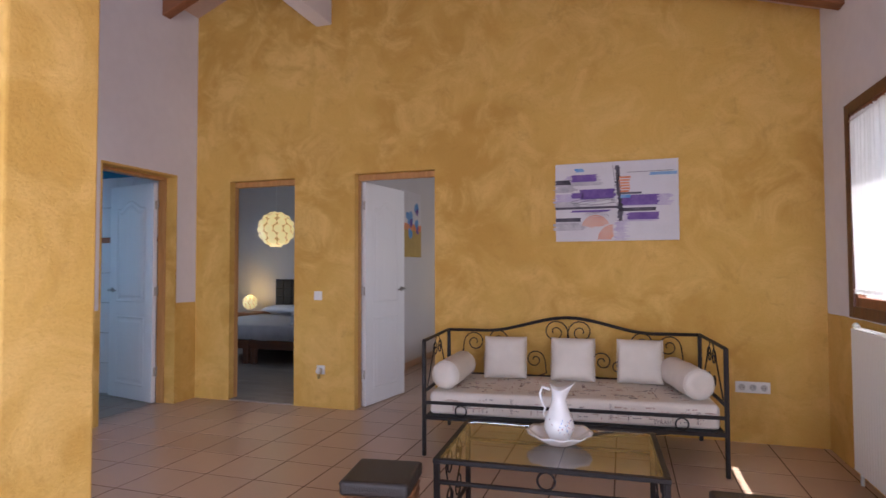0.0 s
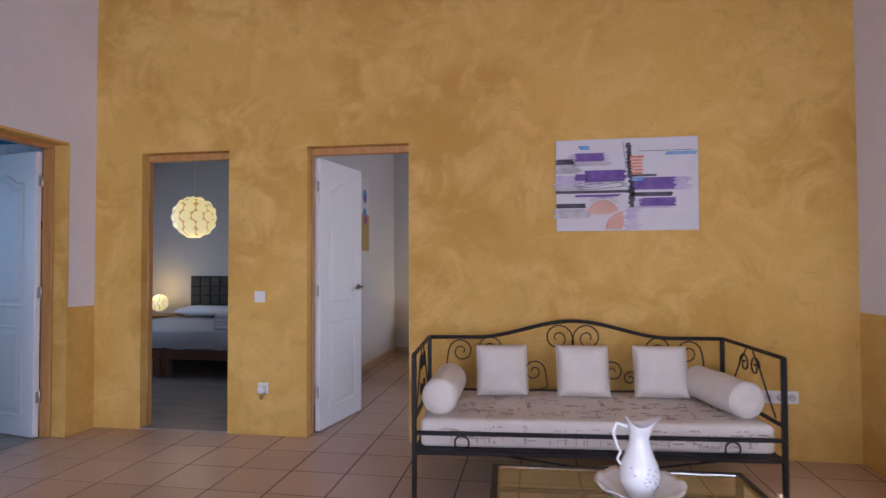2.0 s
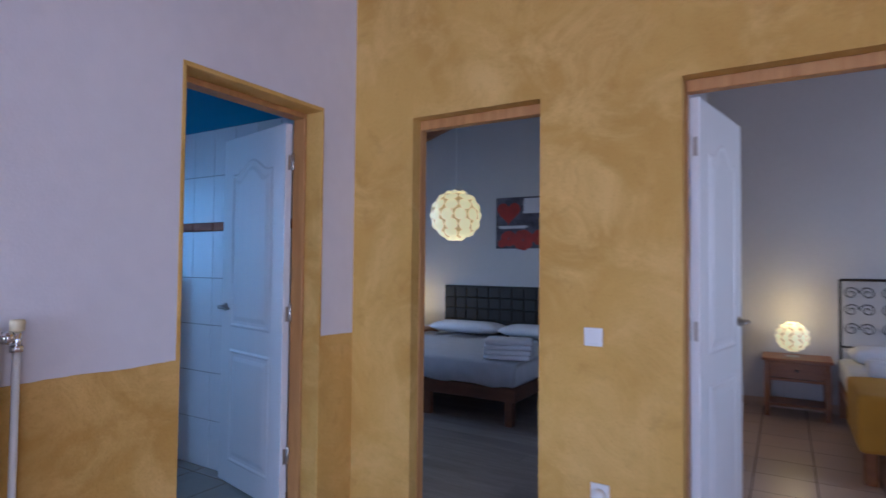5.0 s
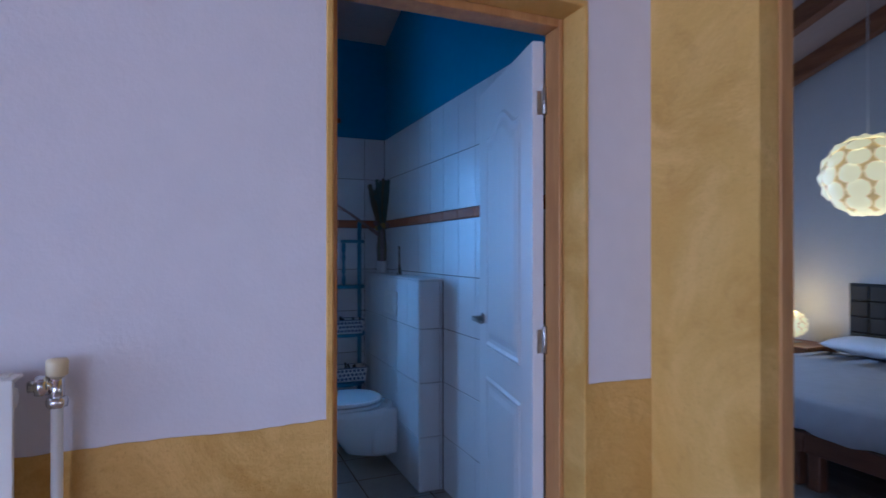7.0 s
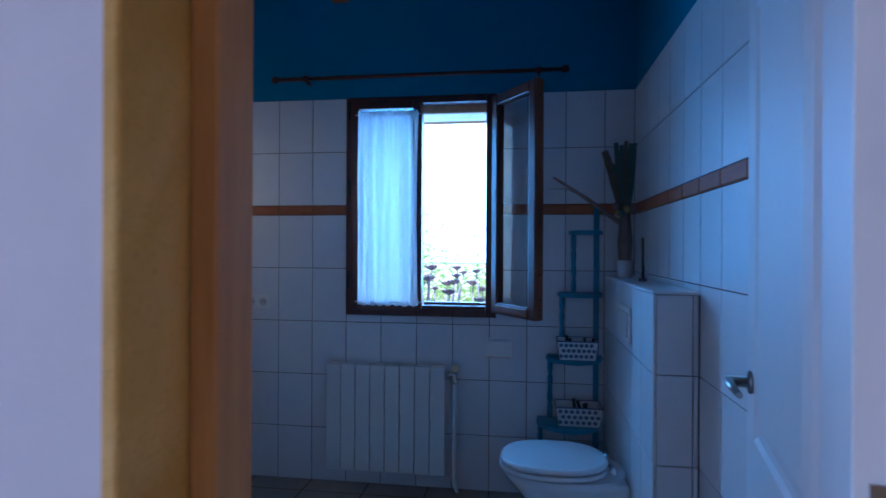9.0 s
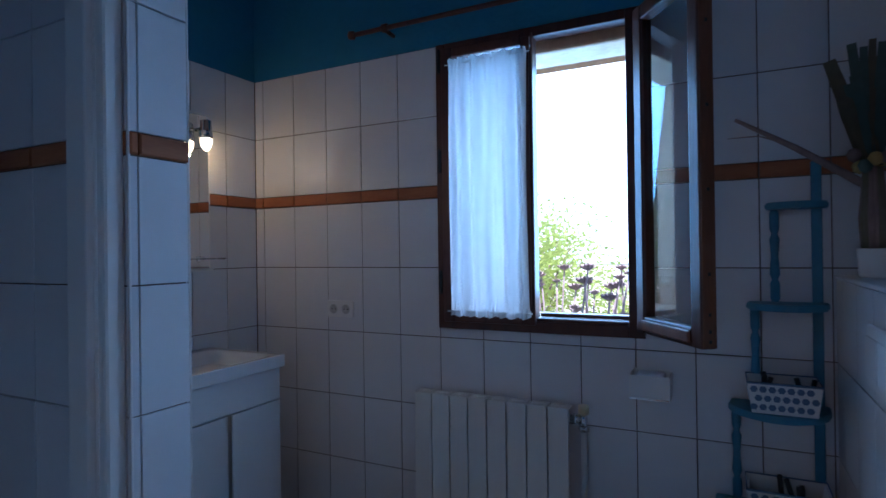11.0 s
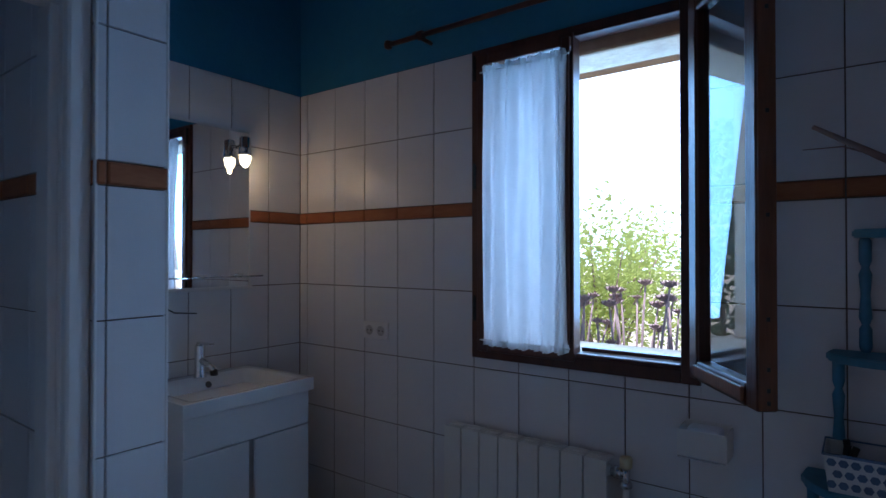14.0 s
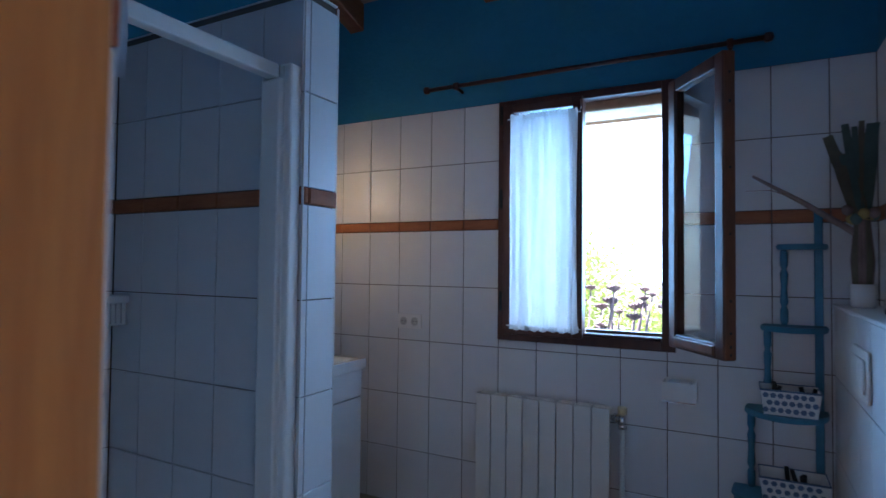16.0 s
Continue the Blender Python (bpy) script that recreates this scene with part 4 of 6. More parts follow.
def mirror_set():
    x0, x1, z0, z1 = -5.82, -5.26, 1.205, 1.94
    m = thing("mirror", "frameless wall mirror with a glass shelf and two lamps", "mirror", (x0, BS + 0.0085, 0))
    w = x1 - x0
    part("backing", boxes((0, w, 0, 0.012, z0, z1), bevel=0.002), PLASTIC, m)
    part("mirror_glass", boxes((0.012, w - 0.012, 0.0125, 0.017, z0 + 0.012, z1 - 0.012), bevel=0.001), MIRROR, m, "silvered mirror glass")
    part("bottom_ledge", boxes((0, w, 0.0125, 0.03, z0 - 0.002, z0 + 0.011), bevel=0.002), PLASTIC, m)
    part("glass_shelf", boxes((0.0, w, 0.018, 0.11, z0 + 0.055, z0 + 0.061), bevel=0.001), TABLE_GLASS, m, "clear glass shelf")
    for u in (0.05, w - 0.08):
        part("shelf_clip", boxes((u, u + 0.03, 0.0175, 0.03, z0 + 0.045, z0 + 0.07), bevel=0.002), CHROME, m)
    part("cable", tube([(w - 0.1, 0.004, z0 - 0.0), (w - 0.13, 0.006, z0 - 0.05), (w - 0.2, 0.004, z0 - 0.09), (w - 0.3, 0.002, z0 - 0.1)], 0.003, sides=6), BLACK, m)
    for u in (0.075, w - 0.075):
        bx = thing("mirror_lamp", "chrome mirror lamp with a lit frosted bulb", "lamp", (x0 + u, BS + 0.026, 1.845), 0, "mirror lamps")
        part("arm", tube([(0, 0, 0.01), (0, 0.055, 0.02), (0, 0.06, 0.0)], 0.008, sides=10), CHROME, bx)
        part("collar", lathe([(0.016, 0.05), (0.024, 0.045), (0.026, 0.0), (0.029, -0.004), (0.026, -0.008), (0.029, -0.013), (0.026, -0.018), (0.03, -0.025), (0.03, -0.035), (0.0, -0.035)], 18, m=Matrix.Translation((0, 0.06, 0))), CHROME, bx)
        part("bulb", lathe([(0.024, -0.036), (0.026, -0.05), (0.022, -0.07), (0.01, -0.088), (0, -0.09)], 16, m=Matrix.Translation((0, 0.06, 0))), BULB, bx, "lit frosted glass bulb")
        lamp("mirror_lamp_light", "POINT", 0.46, (x0 + u, BS + 0.086, 1.747), (x0 + u, BS + 0.086, 0), (1.0, 0.62, 0.26), 0.008)


def shower():
    s = thing("shower_enclosure", "white framed shower enclosure beside the tiled partition", "shower", (PART[1] + 0.009, 2.65, 0))
    ex = WB - 0.03 - PART[1] - 0.018
    part("wall_profile", boxes((0, 0.05, -0.06, 0.068, 0.0, 1.95), bevel=0.008, seg=2), PLASTIC, s)
    for y in (-0.03, 0.0, 0.035):
        part("ridge", tube([(0.05, y, 0.02), (0.05, y, 1.94)], 0.009, sides=8), PLASTIC, s)
    part("door_fold", boxes((0.055, 0.075, -0.03, 0.045, 0.05, 1.9), bevel=0.006, seg=2), PLASTIC, s)
    part("top_rail", boxes((0.051, ex, -0.022, 0.022, 1.905, 1.95), bevel=0.006, seg=2), PLASTIC, s)
    part("end_profile", boxes((ex - 0.05, ex, -0.03, 0.03, 0.0, 1.904), bevel=0.008, seg=2), PLASTIC, s)
    part("bottom_rail", boxes((0.051, ex - 0.051, -0.03, 0.03, 0.0, 0.05), bevel=0.006), PLASTIC, s)
    tray = thing("shower_tray", "white shower tray on the floor", "shower tray", (0, 0, 0))
    part("tray", boxes((PART[1] + 0.01, WB - 0.03, BS + 0.01, 2.58, 0.0, 0.04), bevel=0.01, seg=2), PORCELAIN, tray)
    # towel over the rail
    t = thing("towel", "white towel hung over the shower rail", "towel", (-4.13, 2.65, 1.953))
    bm = bmesh.new()
    prof = [(-0.03, -0.23), (-0.032, -0.1), (-0.03, 0.0), (0, 0.012), (0.03, 0.0), (0.034, -0.1), (0.03, -0.2)]
    cols = []
    for i in range(13):
        x = -0.085 + 0.17 * i / 12
        cols.append([(x + 0.006 * math.sin(j + i), y * (1 + 0.12 * math.sin(i * 1.3 + j)), z - 0.03 * (i / 12) * (z < -0.05)) for j, (y, z) in enumerate(prof)])
    va = [[bm.verts.new(p) for p in c] for c in cols]
    for a, b in zip(va, va[1:]):
        for j in range(len(prof) - 1):
            bm.faces.new((a[j], b[j], b[j + 1], a[j + 1])).smooth = True
    bmesh.ops.solidify(bm, geom=bm.faces[:], thickness=0.008)
    part("cloth", bm, SHEET, t)
    # shelf on the back wall of the shower
    sh = thing("shower_shelf", "white plastic shelf with a perforated hem in the shower", "shelf", (PART[1] + 0.009, BS + 0.0085, 1.17))
    part("board", boxes((0, 0.36, 0, 0.11, 0, 0.03), bevel=0.006, seg=2), PLASTIC, sh)
    for k in range(17):
        part("hem_slat", boxes((0.01 + k * 0.021, 0.024 + k * 0.021, 0.095, 0.1, -0.075, 0.0)), PLASTIC, sh)
    part("hem_rail", boxes((0.0, 0.36, 0.094, 0.101, -0.082, -0.075)), PLASTIC, sh)


def paper_holder():
    p = thing("paper_holder", "white open-topped box for toilet paper on the tiles", "paper holder", (BW + 0.0085, 3.632, 0.753))
    bm = boxes((0, 0.004, 0, 0.136, 0, 0.09), (0.1, 0.104, 0, 0.136, 0, 0.084), (0.004, 0.1, 0, 0.004, 0, 0.084), (0.004, 0.1, 0.132, 0.136, 0, 0.084), (0.004, 0.1, 0.004, 0.132, 0, 0.004))
    part("body", bm, PLASTIC, p)
    part("paper", boxes((0.012, 0.09, 0.02, 0.116, 0.005, 0.086), bevel=0.01, seg=2), SHEET, p, "folded white paper")
    part("cutter", boxes((0.1045, 0.106, 0.002, 0.134, 0.0, 0.006)), CHROME, p)


def garden():
    rnd = random.Random(11)
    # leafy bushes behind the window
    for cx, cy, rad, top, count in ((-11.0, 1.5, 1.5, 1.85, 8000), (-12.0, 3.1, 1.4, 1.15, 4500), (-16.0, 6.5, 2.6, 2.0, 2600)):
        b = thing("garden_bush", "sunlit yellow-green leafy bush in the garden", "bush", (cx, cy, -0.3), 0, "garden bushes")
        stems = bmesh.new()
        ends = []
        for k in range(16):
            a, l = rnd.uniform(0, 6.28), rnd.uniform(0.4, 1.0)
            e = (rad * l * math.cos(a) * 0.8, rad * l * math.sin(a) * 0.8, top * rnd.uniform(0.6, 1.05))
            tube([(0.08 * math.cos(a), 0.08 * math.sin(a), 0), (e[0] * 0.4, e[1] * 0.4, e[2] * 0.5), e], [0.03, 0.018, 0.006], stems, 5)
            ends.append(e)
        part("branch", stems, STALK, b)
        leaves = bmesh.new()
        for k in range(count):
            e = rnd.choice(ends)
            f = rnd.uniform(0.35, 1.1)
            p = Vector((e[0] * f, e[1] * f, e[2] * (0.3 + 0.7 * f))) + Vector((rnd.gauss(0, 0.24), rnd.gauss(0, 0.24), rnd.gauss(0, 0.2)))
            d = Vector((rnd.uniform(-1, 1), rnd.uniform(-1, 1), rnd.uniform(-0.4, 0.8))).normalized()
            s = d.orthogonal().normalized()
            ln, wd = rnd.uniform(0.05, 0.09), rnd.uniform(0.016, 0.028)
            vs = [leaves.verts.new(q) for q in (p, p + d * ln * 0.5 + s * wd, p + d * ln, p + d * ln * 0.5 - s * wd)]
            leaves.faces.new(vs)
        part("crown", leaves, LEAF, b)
    # clipped hedge along the garden's edge
    h = thing("hedge", "tall dark green clipped hedge at the garden's edge", "hedge", (-9.6, -2.6, -0.3))
    for k in range(-4, 7):
        part("trunk", tube([(-3.0 + k, 0, 0), (-3.0 + k + rnd.uniform(-0.1, 0.1), 0, 1.2), (-3.0 + k + rnd.uniform(-0.2, 0.2), 0, 3.1)], [0.05, 0.035, 0.012], sides=6), STALK, h)
    leaves = bmesh.new()
    for k in range(24000):
        x, z = rnd.uniform(-7.4, 3.4), 3.55 * rnd.random() ** 0.8
        bulge = 0.45 + 0.12 * noise.noise(Vector((x * 1.7, z * 1.7, 2)))
        p = Vector((x, rnd.choice((-1, 1, 1)) * bulge * rnd.uniform(0.8, 1.05) if z < 3.4 else rnd.uniform(-0.45, 0.45), z + 0.1 * noise.noise(Vector((x * 3, 0, 5)))))
        d = Vector((rnd.uniform(-1, 1), rnd.uniform(-1, 1), rnd.uniform(-0.3, 1))).normalized()
        s = d.orthogonal().normalized()
        ln, wd = rnd.uniform(0.10, 0.17), rnd.uniform(0.03, 0.055)
        leaves.faces.new([leaves.verts.new(q) for q in (p, p + d * ln * 0.5 + s * wd, p + d * ln, p + d * ln * 0.5 - s * wd)])
    part("foliage", leaves, HEDGE, h)["kind"] = "stuff"
    # dry succulent stalks with rosettes under the sill
    for k in range(84):
        y, x = 0.9 + k * 0.04 + rnd.uniform(-0.04, 0.04), -9.1 + rnd.uniform(-0.4, 0.4)
        top = rnd.uniform(0.9, 1.4)
        s = thing("succulent_stalk", "dry brownish succulent stalk with a rosette head", "succulent", (x, y, -0.3), 0, "succulents under the window")
        lx, ly = rnd.uniform(-0.12, 0.12), rnd.uniform(-0.12, 0.12)
        part("stem", tube([(0, 0, 0), (lx * 0.2, ly * 0.1, top * 0.45), (lx * 0.5 + rnd.uniform(-0.02, 0.02), ly * 0.5, top * 0.75), (lx, ly, top)], [0.014, 0.012, 0.010, 0.008], sides=7), SUCCULENT, s)
        bm = bmesh.new()
        big = rnd.uniform(1.0, 1.8)
        for q in range(22):
            a = q * 2.4
            r = (0.018 + 0.0019 * q) * big
            c, sn = math.cos(a), math.sin(a)
            lift = 0.045 * big - 0.0009 * q
            vs = [bm.verts.new((lx + dx, ly + dy, top + dz)) for dx, dy, dz in ((0, 0, -0.004), (0.7 * r * c - 0.34 * r * sn, 0.7 * r * sn + 0.34 * r * c, lift * 0.5), (r * c, r * sn, lift), (0.7 * r * c + 0.34 * r * sn, 0.7 * r * sn - 0.34 * r * c, lift * 0.5))]
            bm.faces.new(vs)
        part("rosette", bm, SUCCULENT, s)["kind"] = "stuff"


window_bath()
curtain("cafe_curtain", 2.912, 3.252, 1.012, 2.085, BW + 0.064, 5, 0.027, "white gathered cotton curtain on the closed window leaf", pinch=0.015)
rod()
radiator_bath()
toilet()
cistern()
etagere()
dried_flowers()
socket_plate("wall_socket", (BW + 0.0085, 2.225, 1.015), 90, 2, "white double wall socket on the bathroom tiles")
vanity()
mirror_set()
shower()
paper_holder()
garden()


# ---- lounge ----
def spiral(cx, cz, r0, turns, start, hand, y=0.0, steps=22):
    """Points of a flat scroll in the x-z plane, from the rim inwards."""
    out = []
    for k in range(steps + 1):
        f = k / steps
        a = start + hand * turns * 2 * math.pi * f
        r = r0 * (1 - 0.82 * f)
        out.append((cx + r * math.cos(a), y, cz + r * math.sin(a)))
    return out


def ring(cx, y, cz, r, n=20):
    return [(cx + r * math.cos(2 * math.pi * k / n), y, cz + r * math.sin(2 * math.pi * k / n)) for k in range(n)]


def daybed():
    d = thing("daybed", "black wrought-iron daybed with scrolled back against the ochre wall", "daybed", (0.1025, 4.025, 0), 4.3)
    hw, hd = 0.93, 0.375
    bar = 0.0125
    for sx in (-1, 1):
        for sy, top in ((-1, 0.765), (1, 0.765)):
            part("post", boxes((sx * hw - bar, sx * hw + bar, sy * hd - bar, sy * hd + bar, 0, top), bevel=0.003), IRON, d)
        # side panel: rails and scrolls
        side = bmesh.new()
        for z in (0.76, 0.42, 0.235):
            box(side, sx * hw - 0.009, sx * hw + 0.009, -hd, hd, z - 0.009, z + 0.009, bevel=0.002)
        part("side_rail", side, IRON, d)
        sc = bmesh.new()
        for hand in (-1, 1):
            for cz, rr, st, tn in ((0.66, 0.06, 0, 1.4), (0.52, 0.05, math.pi, 1.2)):
                pts = [(sx * hw, hand * (0.065 + (p[0])), p[2]) for p in spiral(0, cz, rr, tn, st, 1)]
                tube(pts, 0.0045, sc, 6)
            tube([(sx * hw, hand * 0.29, 0.44), (sx * hw, hand * 0.2, 0.55), (sx * hw, hand * 0.12, 0.66), (sx * hw, hand * 0.04, 0.745)], 0.0045, sc, 6)
        part("side_scroll", sc, IRON, d)

    def crest(x):
        t = max(0.0, 1 - abs(x) / 0.62)
        return 0.757 + 0.108 * (t * t * (3 - 2 * t))
    part("crest_rail", tube([(x, hd, crest(x)) for x in [-hw + 2 * hw * k / 40 for k in range(41)]], 0.012, sides=8), IRON, d)
    part("back_rail", boxes((-hw, hw, hd - 0.009, hd + 0.009, 0.405, 0.423), bevel=0.002), IRON, d)
    for x, z, r, st, hand, tn in ((-0.094, 0.755, 0.094, 0.0, 1, 1.6), (0.094, 0.755, 0.094, math.pi, -1, 1.6), (-0.72, 0.665, 0.085, math.pi, -1, 1.6), (-0.54, 0.685, 0.085, 0, 1, 1.6), (0.72, 0.665, 0.085, 0, 1, 1.6), (0.54, 0.685, 0.085, math.pi, -1, 1.6),
                              (-0.25, 0.54, 0.075, 0, 1, 1.5), (0.25, 0.54, 0.075, math.pi, -1, 1.5), (-0.36, 0.50, 0.05, math.pi, -1, 1.4), (0.36, 0.50, 0.05, 0, 1, 1.4), (-0.8, 0.5, 0.05, 0, 1, 1.3), (0.8, 0.5, 0.05, math.pi, -1, 1.3)):
        bm = tube(spiral(x, z, r, tn, st, hand, hd), 0.0045, sides=6)
        tube([(x + r * math.cos(st), hd, z), (x + r * 1.15 * math.cos(st), hd, z - 0.1), (x + r * 0.4 * math.cos(st), hd, max(0.42, z - 0.22))], 0.0045, bm, 6)
        part("back_scroll", bm, IRON, d)
    # front apron
    part("front_rail", boxes((-hw, hw, -hd - 0.009, -hd + 0.009, 0.341, 0.361), bevel=0.002), IRON, d)
    part("bed_rail", boxes((-hw, hw, -hd - 0.011, -hd + 0.011, 0.240, 0.264), (-hw, hw, hd - 0.011, hd + 0.011, 0.240, 0.264), bevel=0.002), IRON, d)
    for x in (-0.68, 0.68):
        part("front_ring", tube(ring(x, -hd, 0.3025, 0.037), 0.005, sides=6, closed=True), IRON, d)
    part("under_brace", tube([(-0.45, -hd, 0.240), (-0.1, -hd, 0.195), (0.25, -hd, 0.195), (0.6, -hd, 0.240)], 0.006, sides=6), IRON, d)
    part("slat_base", boxes((-hw + 0.012, hw - 0.012, -hd + 0.012, hd - 0.012, 0.254, 0.268)), BLACK, d)
    # mattress with printed cover
    m = thing("daybed_mattress", "cream mattress cover printed with small brown lettering", "mattress", (0.1025, 4.025, 0.269), 4.3)
    bm = boxes((-0.9, 0.9, -0.352, 0.355, 0, 0.15), bevel=0.028, seg=4)
    bmesh.ops.subdivide_edges(bm, edges=[e for e in bm.edges if e.calc_length() > 0.3], cuts=24, use_grid_fill=True)
    for v in bm.verts:
        if v.co.z > 0.1:
            v.co.z += 0.005 * noise.noise(v.co * 4.0)
    for f in bm.faces:
        f.smooth = True
    part("cover", bm, CREAM, m)
    rnd = random.Random(21)
    for name, mat in (("print", PRINT_BROWN), ("print_dark", PRINT_GREY), ("print_rose", PRINT_ROSE)):
        bm = bmesh.new()
        for k in range({"print": 130, "print_dark": 70, "print_rose": 60}[name]):
            front = k % 3 == 0
            u = rnd.uniform(-0.86, 0.86)
            ln, th = rnd.uniform(0.02, 0.07), rnd.uniform(0.003, 0.0065)
            n = max(3, int(ln / 0.012))
            upright = rnd.random() < 0.35
            v = rnd.uniform(0.035, 0.115) if front else rnd.uniform(-0.3, 0.3)
            for q in range(n):
                if rnd.random() < 0.2:
                    continue
                a, b = (q * ln / n, q * ln / n + 0.7 * ln / n)
                if front:
                    r = (u + a, u + b, -0.3535, -0.3525, v, v + th)
                    if upright:
                        r = (u, u + th, -0.3535, -0.3525, 0.03 + a, 0.03 + b)
                else:
                    r = (u + a, u + b, v, v + th, 0.152, 0.1555)
                    if upright:
                        r = (u, u + th, v + a, v + b, 0.152, 0.1555)
                box(bm, *r)
        part(name, bm, mat, m)["kind"] = "stuff"
    for word, u, v, turn, size, front in (("SYRAH", -0.72, 0.05, 0, 0.034, True), ("SYRAH", 0.52, 0.02, 0, 0.034, True), ("MERLOT", -0.34, 0.03, 90, 0.026, True), ("MERLOT", 0.28, 0.03, 90, 0.026, True), ("SYRAH", -0.1, 0.07, 0, 0.03, True),
                                          ("MERLOT", -0.3, -0.1, 90, 0.034, False), ("SYRAH", -0.62, -0.2, 0, 0.04, False), ("MERLOT", 0.12, -0.05, 90, 0.034, False), ("SYRAH", 0.3, -0.24, 0, 0.04, False), ("MERLOT", 0.62, -0.12, 0, 0.036, False), ("SYRAH", -0.05, -0.3, 0, 0.036, False)):
        bm = lettering(word, size)
        if front:
            bm.transform(Matrix.Translation((u, -0.3532, v)) @ Matrix.Rotation(radians(90), 4, "X") @ Matrix.Rotation(radians(turn), 4, "Z"))
        else:
            bm.transform(Matrix.Translation((u, v, 0.1562)) @ Matrix.Rotation(radians(turn), 4, "Z"))
        part("printed_word", bm, PRINT_GREY, m)


def lettering(word, size):
    """A printed word as a flat mesh lying in x-y."""
    curve = bpy.data.curves.new("lettering", "FONT")
    curve.body, curve.size, curve.extrude = word, size, 0.0004
    ob = bpy.data.objects.new("lettering", curve)
    me = bpy.data.meshes.new_from_object(ob)
    bm = bmesh.new()
    bm.from_mesh(me)
    bpy.data.objects.remove(ob)
    bpy.data.curves.remove(curve)
    bpy.data.meshes.remove(me)
    return bm


def cushion(name, place, turn, tilt, size, thick, mat, label, seed):
    """A square stuffed cushion with pinched corners, standing on its edge and leaning back."""
    bm = bmesh.new()
    rnd = random.Random(seed)
    n = 22
    for side in (-1, 1):
        grid = []
        for j in range(n + 1):
            row = []
            for i in range(n + 1):
                u, v = 2 * i / n - 1, 2 * j / n - 1
                bulge = ((1 - u ** 4) * (1 - v ** 4)) ** 0.55
                pin = 1 - 0.045 * (1 - u * u) * abs(v) ** 3, 1 - 0.045 * (1 - v * v) * abs(u) ** 3
                dent = 0.012 * noise.noise(Vector((u * 1.6, v * 1.6, seed + side)))
                row.append(bm.verts.new((u * size / 2 * pin[1], side * (thick / 2 * bulge + dent * bulge), size / 2 + v * size / 2 * pin[0])))
            grid.append(row)
        for j in range(n):
            for i in range(n):
                bm.faces.new((grid[j][i], grid[j][i + 1], grid[j + 1][i + 1], grid[j + 1][i])).smooth = True
    bmesh.ops.remove_doubles(bm, verts=bm.verts[:], dist=1e-4)
    c = thing(name, label, "cushion", place, turn, "daybed cushions")
    ob = part("cover", bm, mat, c)
    ob.matrix_local = Matrix.Rotation(radians(tilt), 4, "X")
    edge = part("seam", tube([(-size / 2 * 0.985, 0, 0.006), (size / 2 * 0.985, 0, 0.006), (size / 2 * 0.985, 0, size - 0.006), (-size / 2 * 0.985, 0, size - 0.006)], 0.003, sides=6, closed=True), mat, c)
    edge.matrix_local = Matrix.Rotation(radians(tilt), 4, "X")
    return c


def bolster(x, y, turn):
    b = thing("bolster", "white cylindrical bolster cushion at the end of the daybed", "cushion", (x, y, 0.425), turn, "daybed bolsters")
    r, ln = 0.096, 0.52
    bm = bmesh.new()
    prof = [(0.0, -ln / 2 + 0.012), (0.03, -ln / 2), (0.08, -ln / 2 + 0.004), (r * 0.97, -ln / 2 + 0.03), (r, -ln / 4), (r * 1.02, 0), (r, ln / 4), (r * 0.97, ln / 2 - 0.03), (0.08, ln / 2 - 0.004), (0.03, ln / 2), (0.0, ln / 2 - 0.012)]
    lathe(prof, 32, bm, Matrix.Translation((0, 0, r)) @ Matrix.Rotation(radians(90), 4, "X"))
    for v in bm.verts:
        v.co += 0.006 * noise.noise_vector(v.co * 7)
    part("cover", bm, CREAM, b)
    for y2 in (-ln / 2 + 0.025, ln / 2 - 0.025):
        part("piping", tube([(r * 0.985 * math.cos(a), y2, r + r * 0.985 * math.sin(a)) for a in [2 * math.pi * k / 28 for k in range(28)]], 0.003, sides=6, closed=True), CREAM, b)


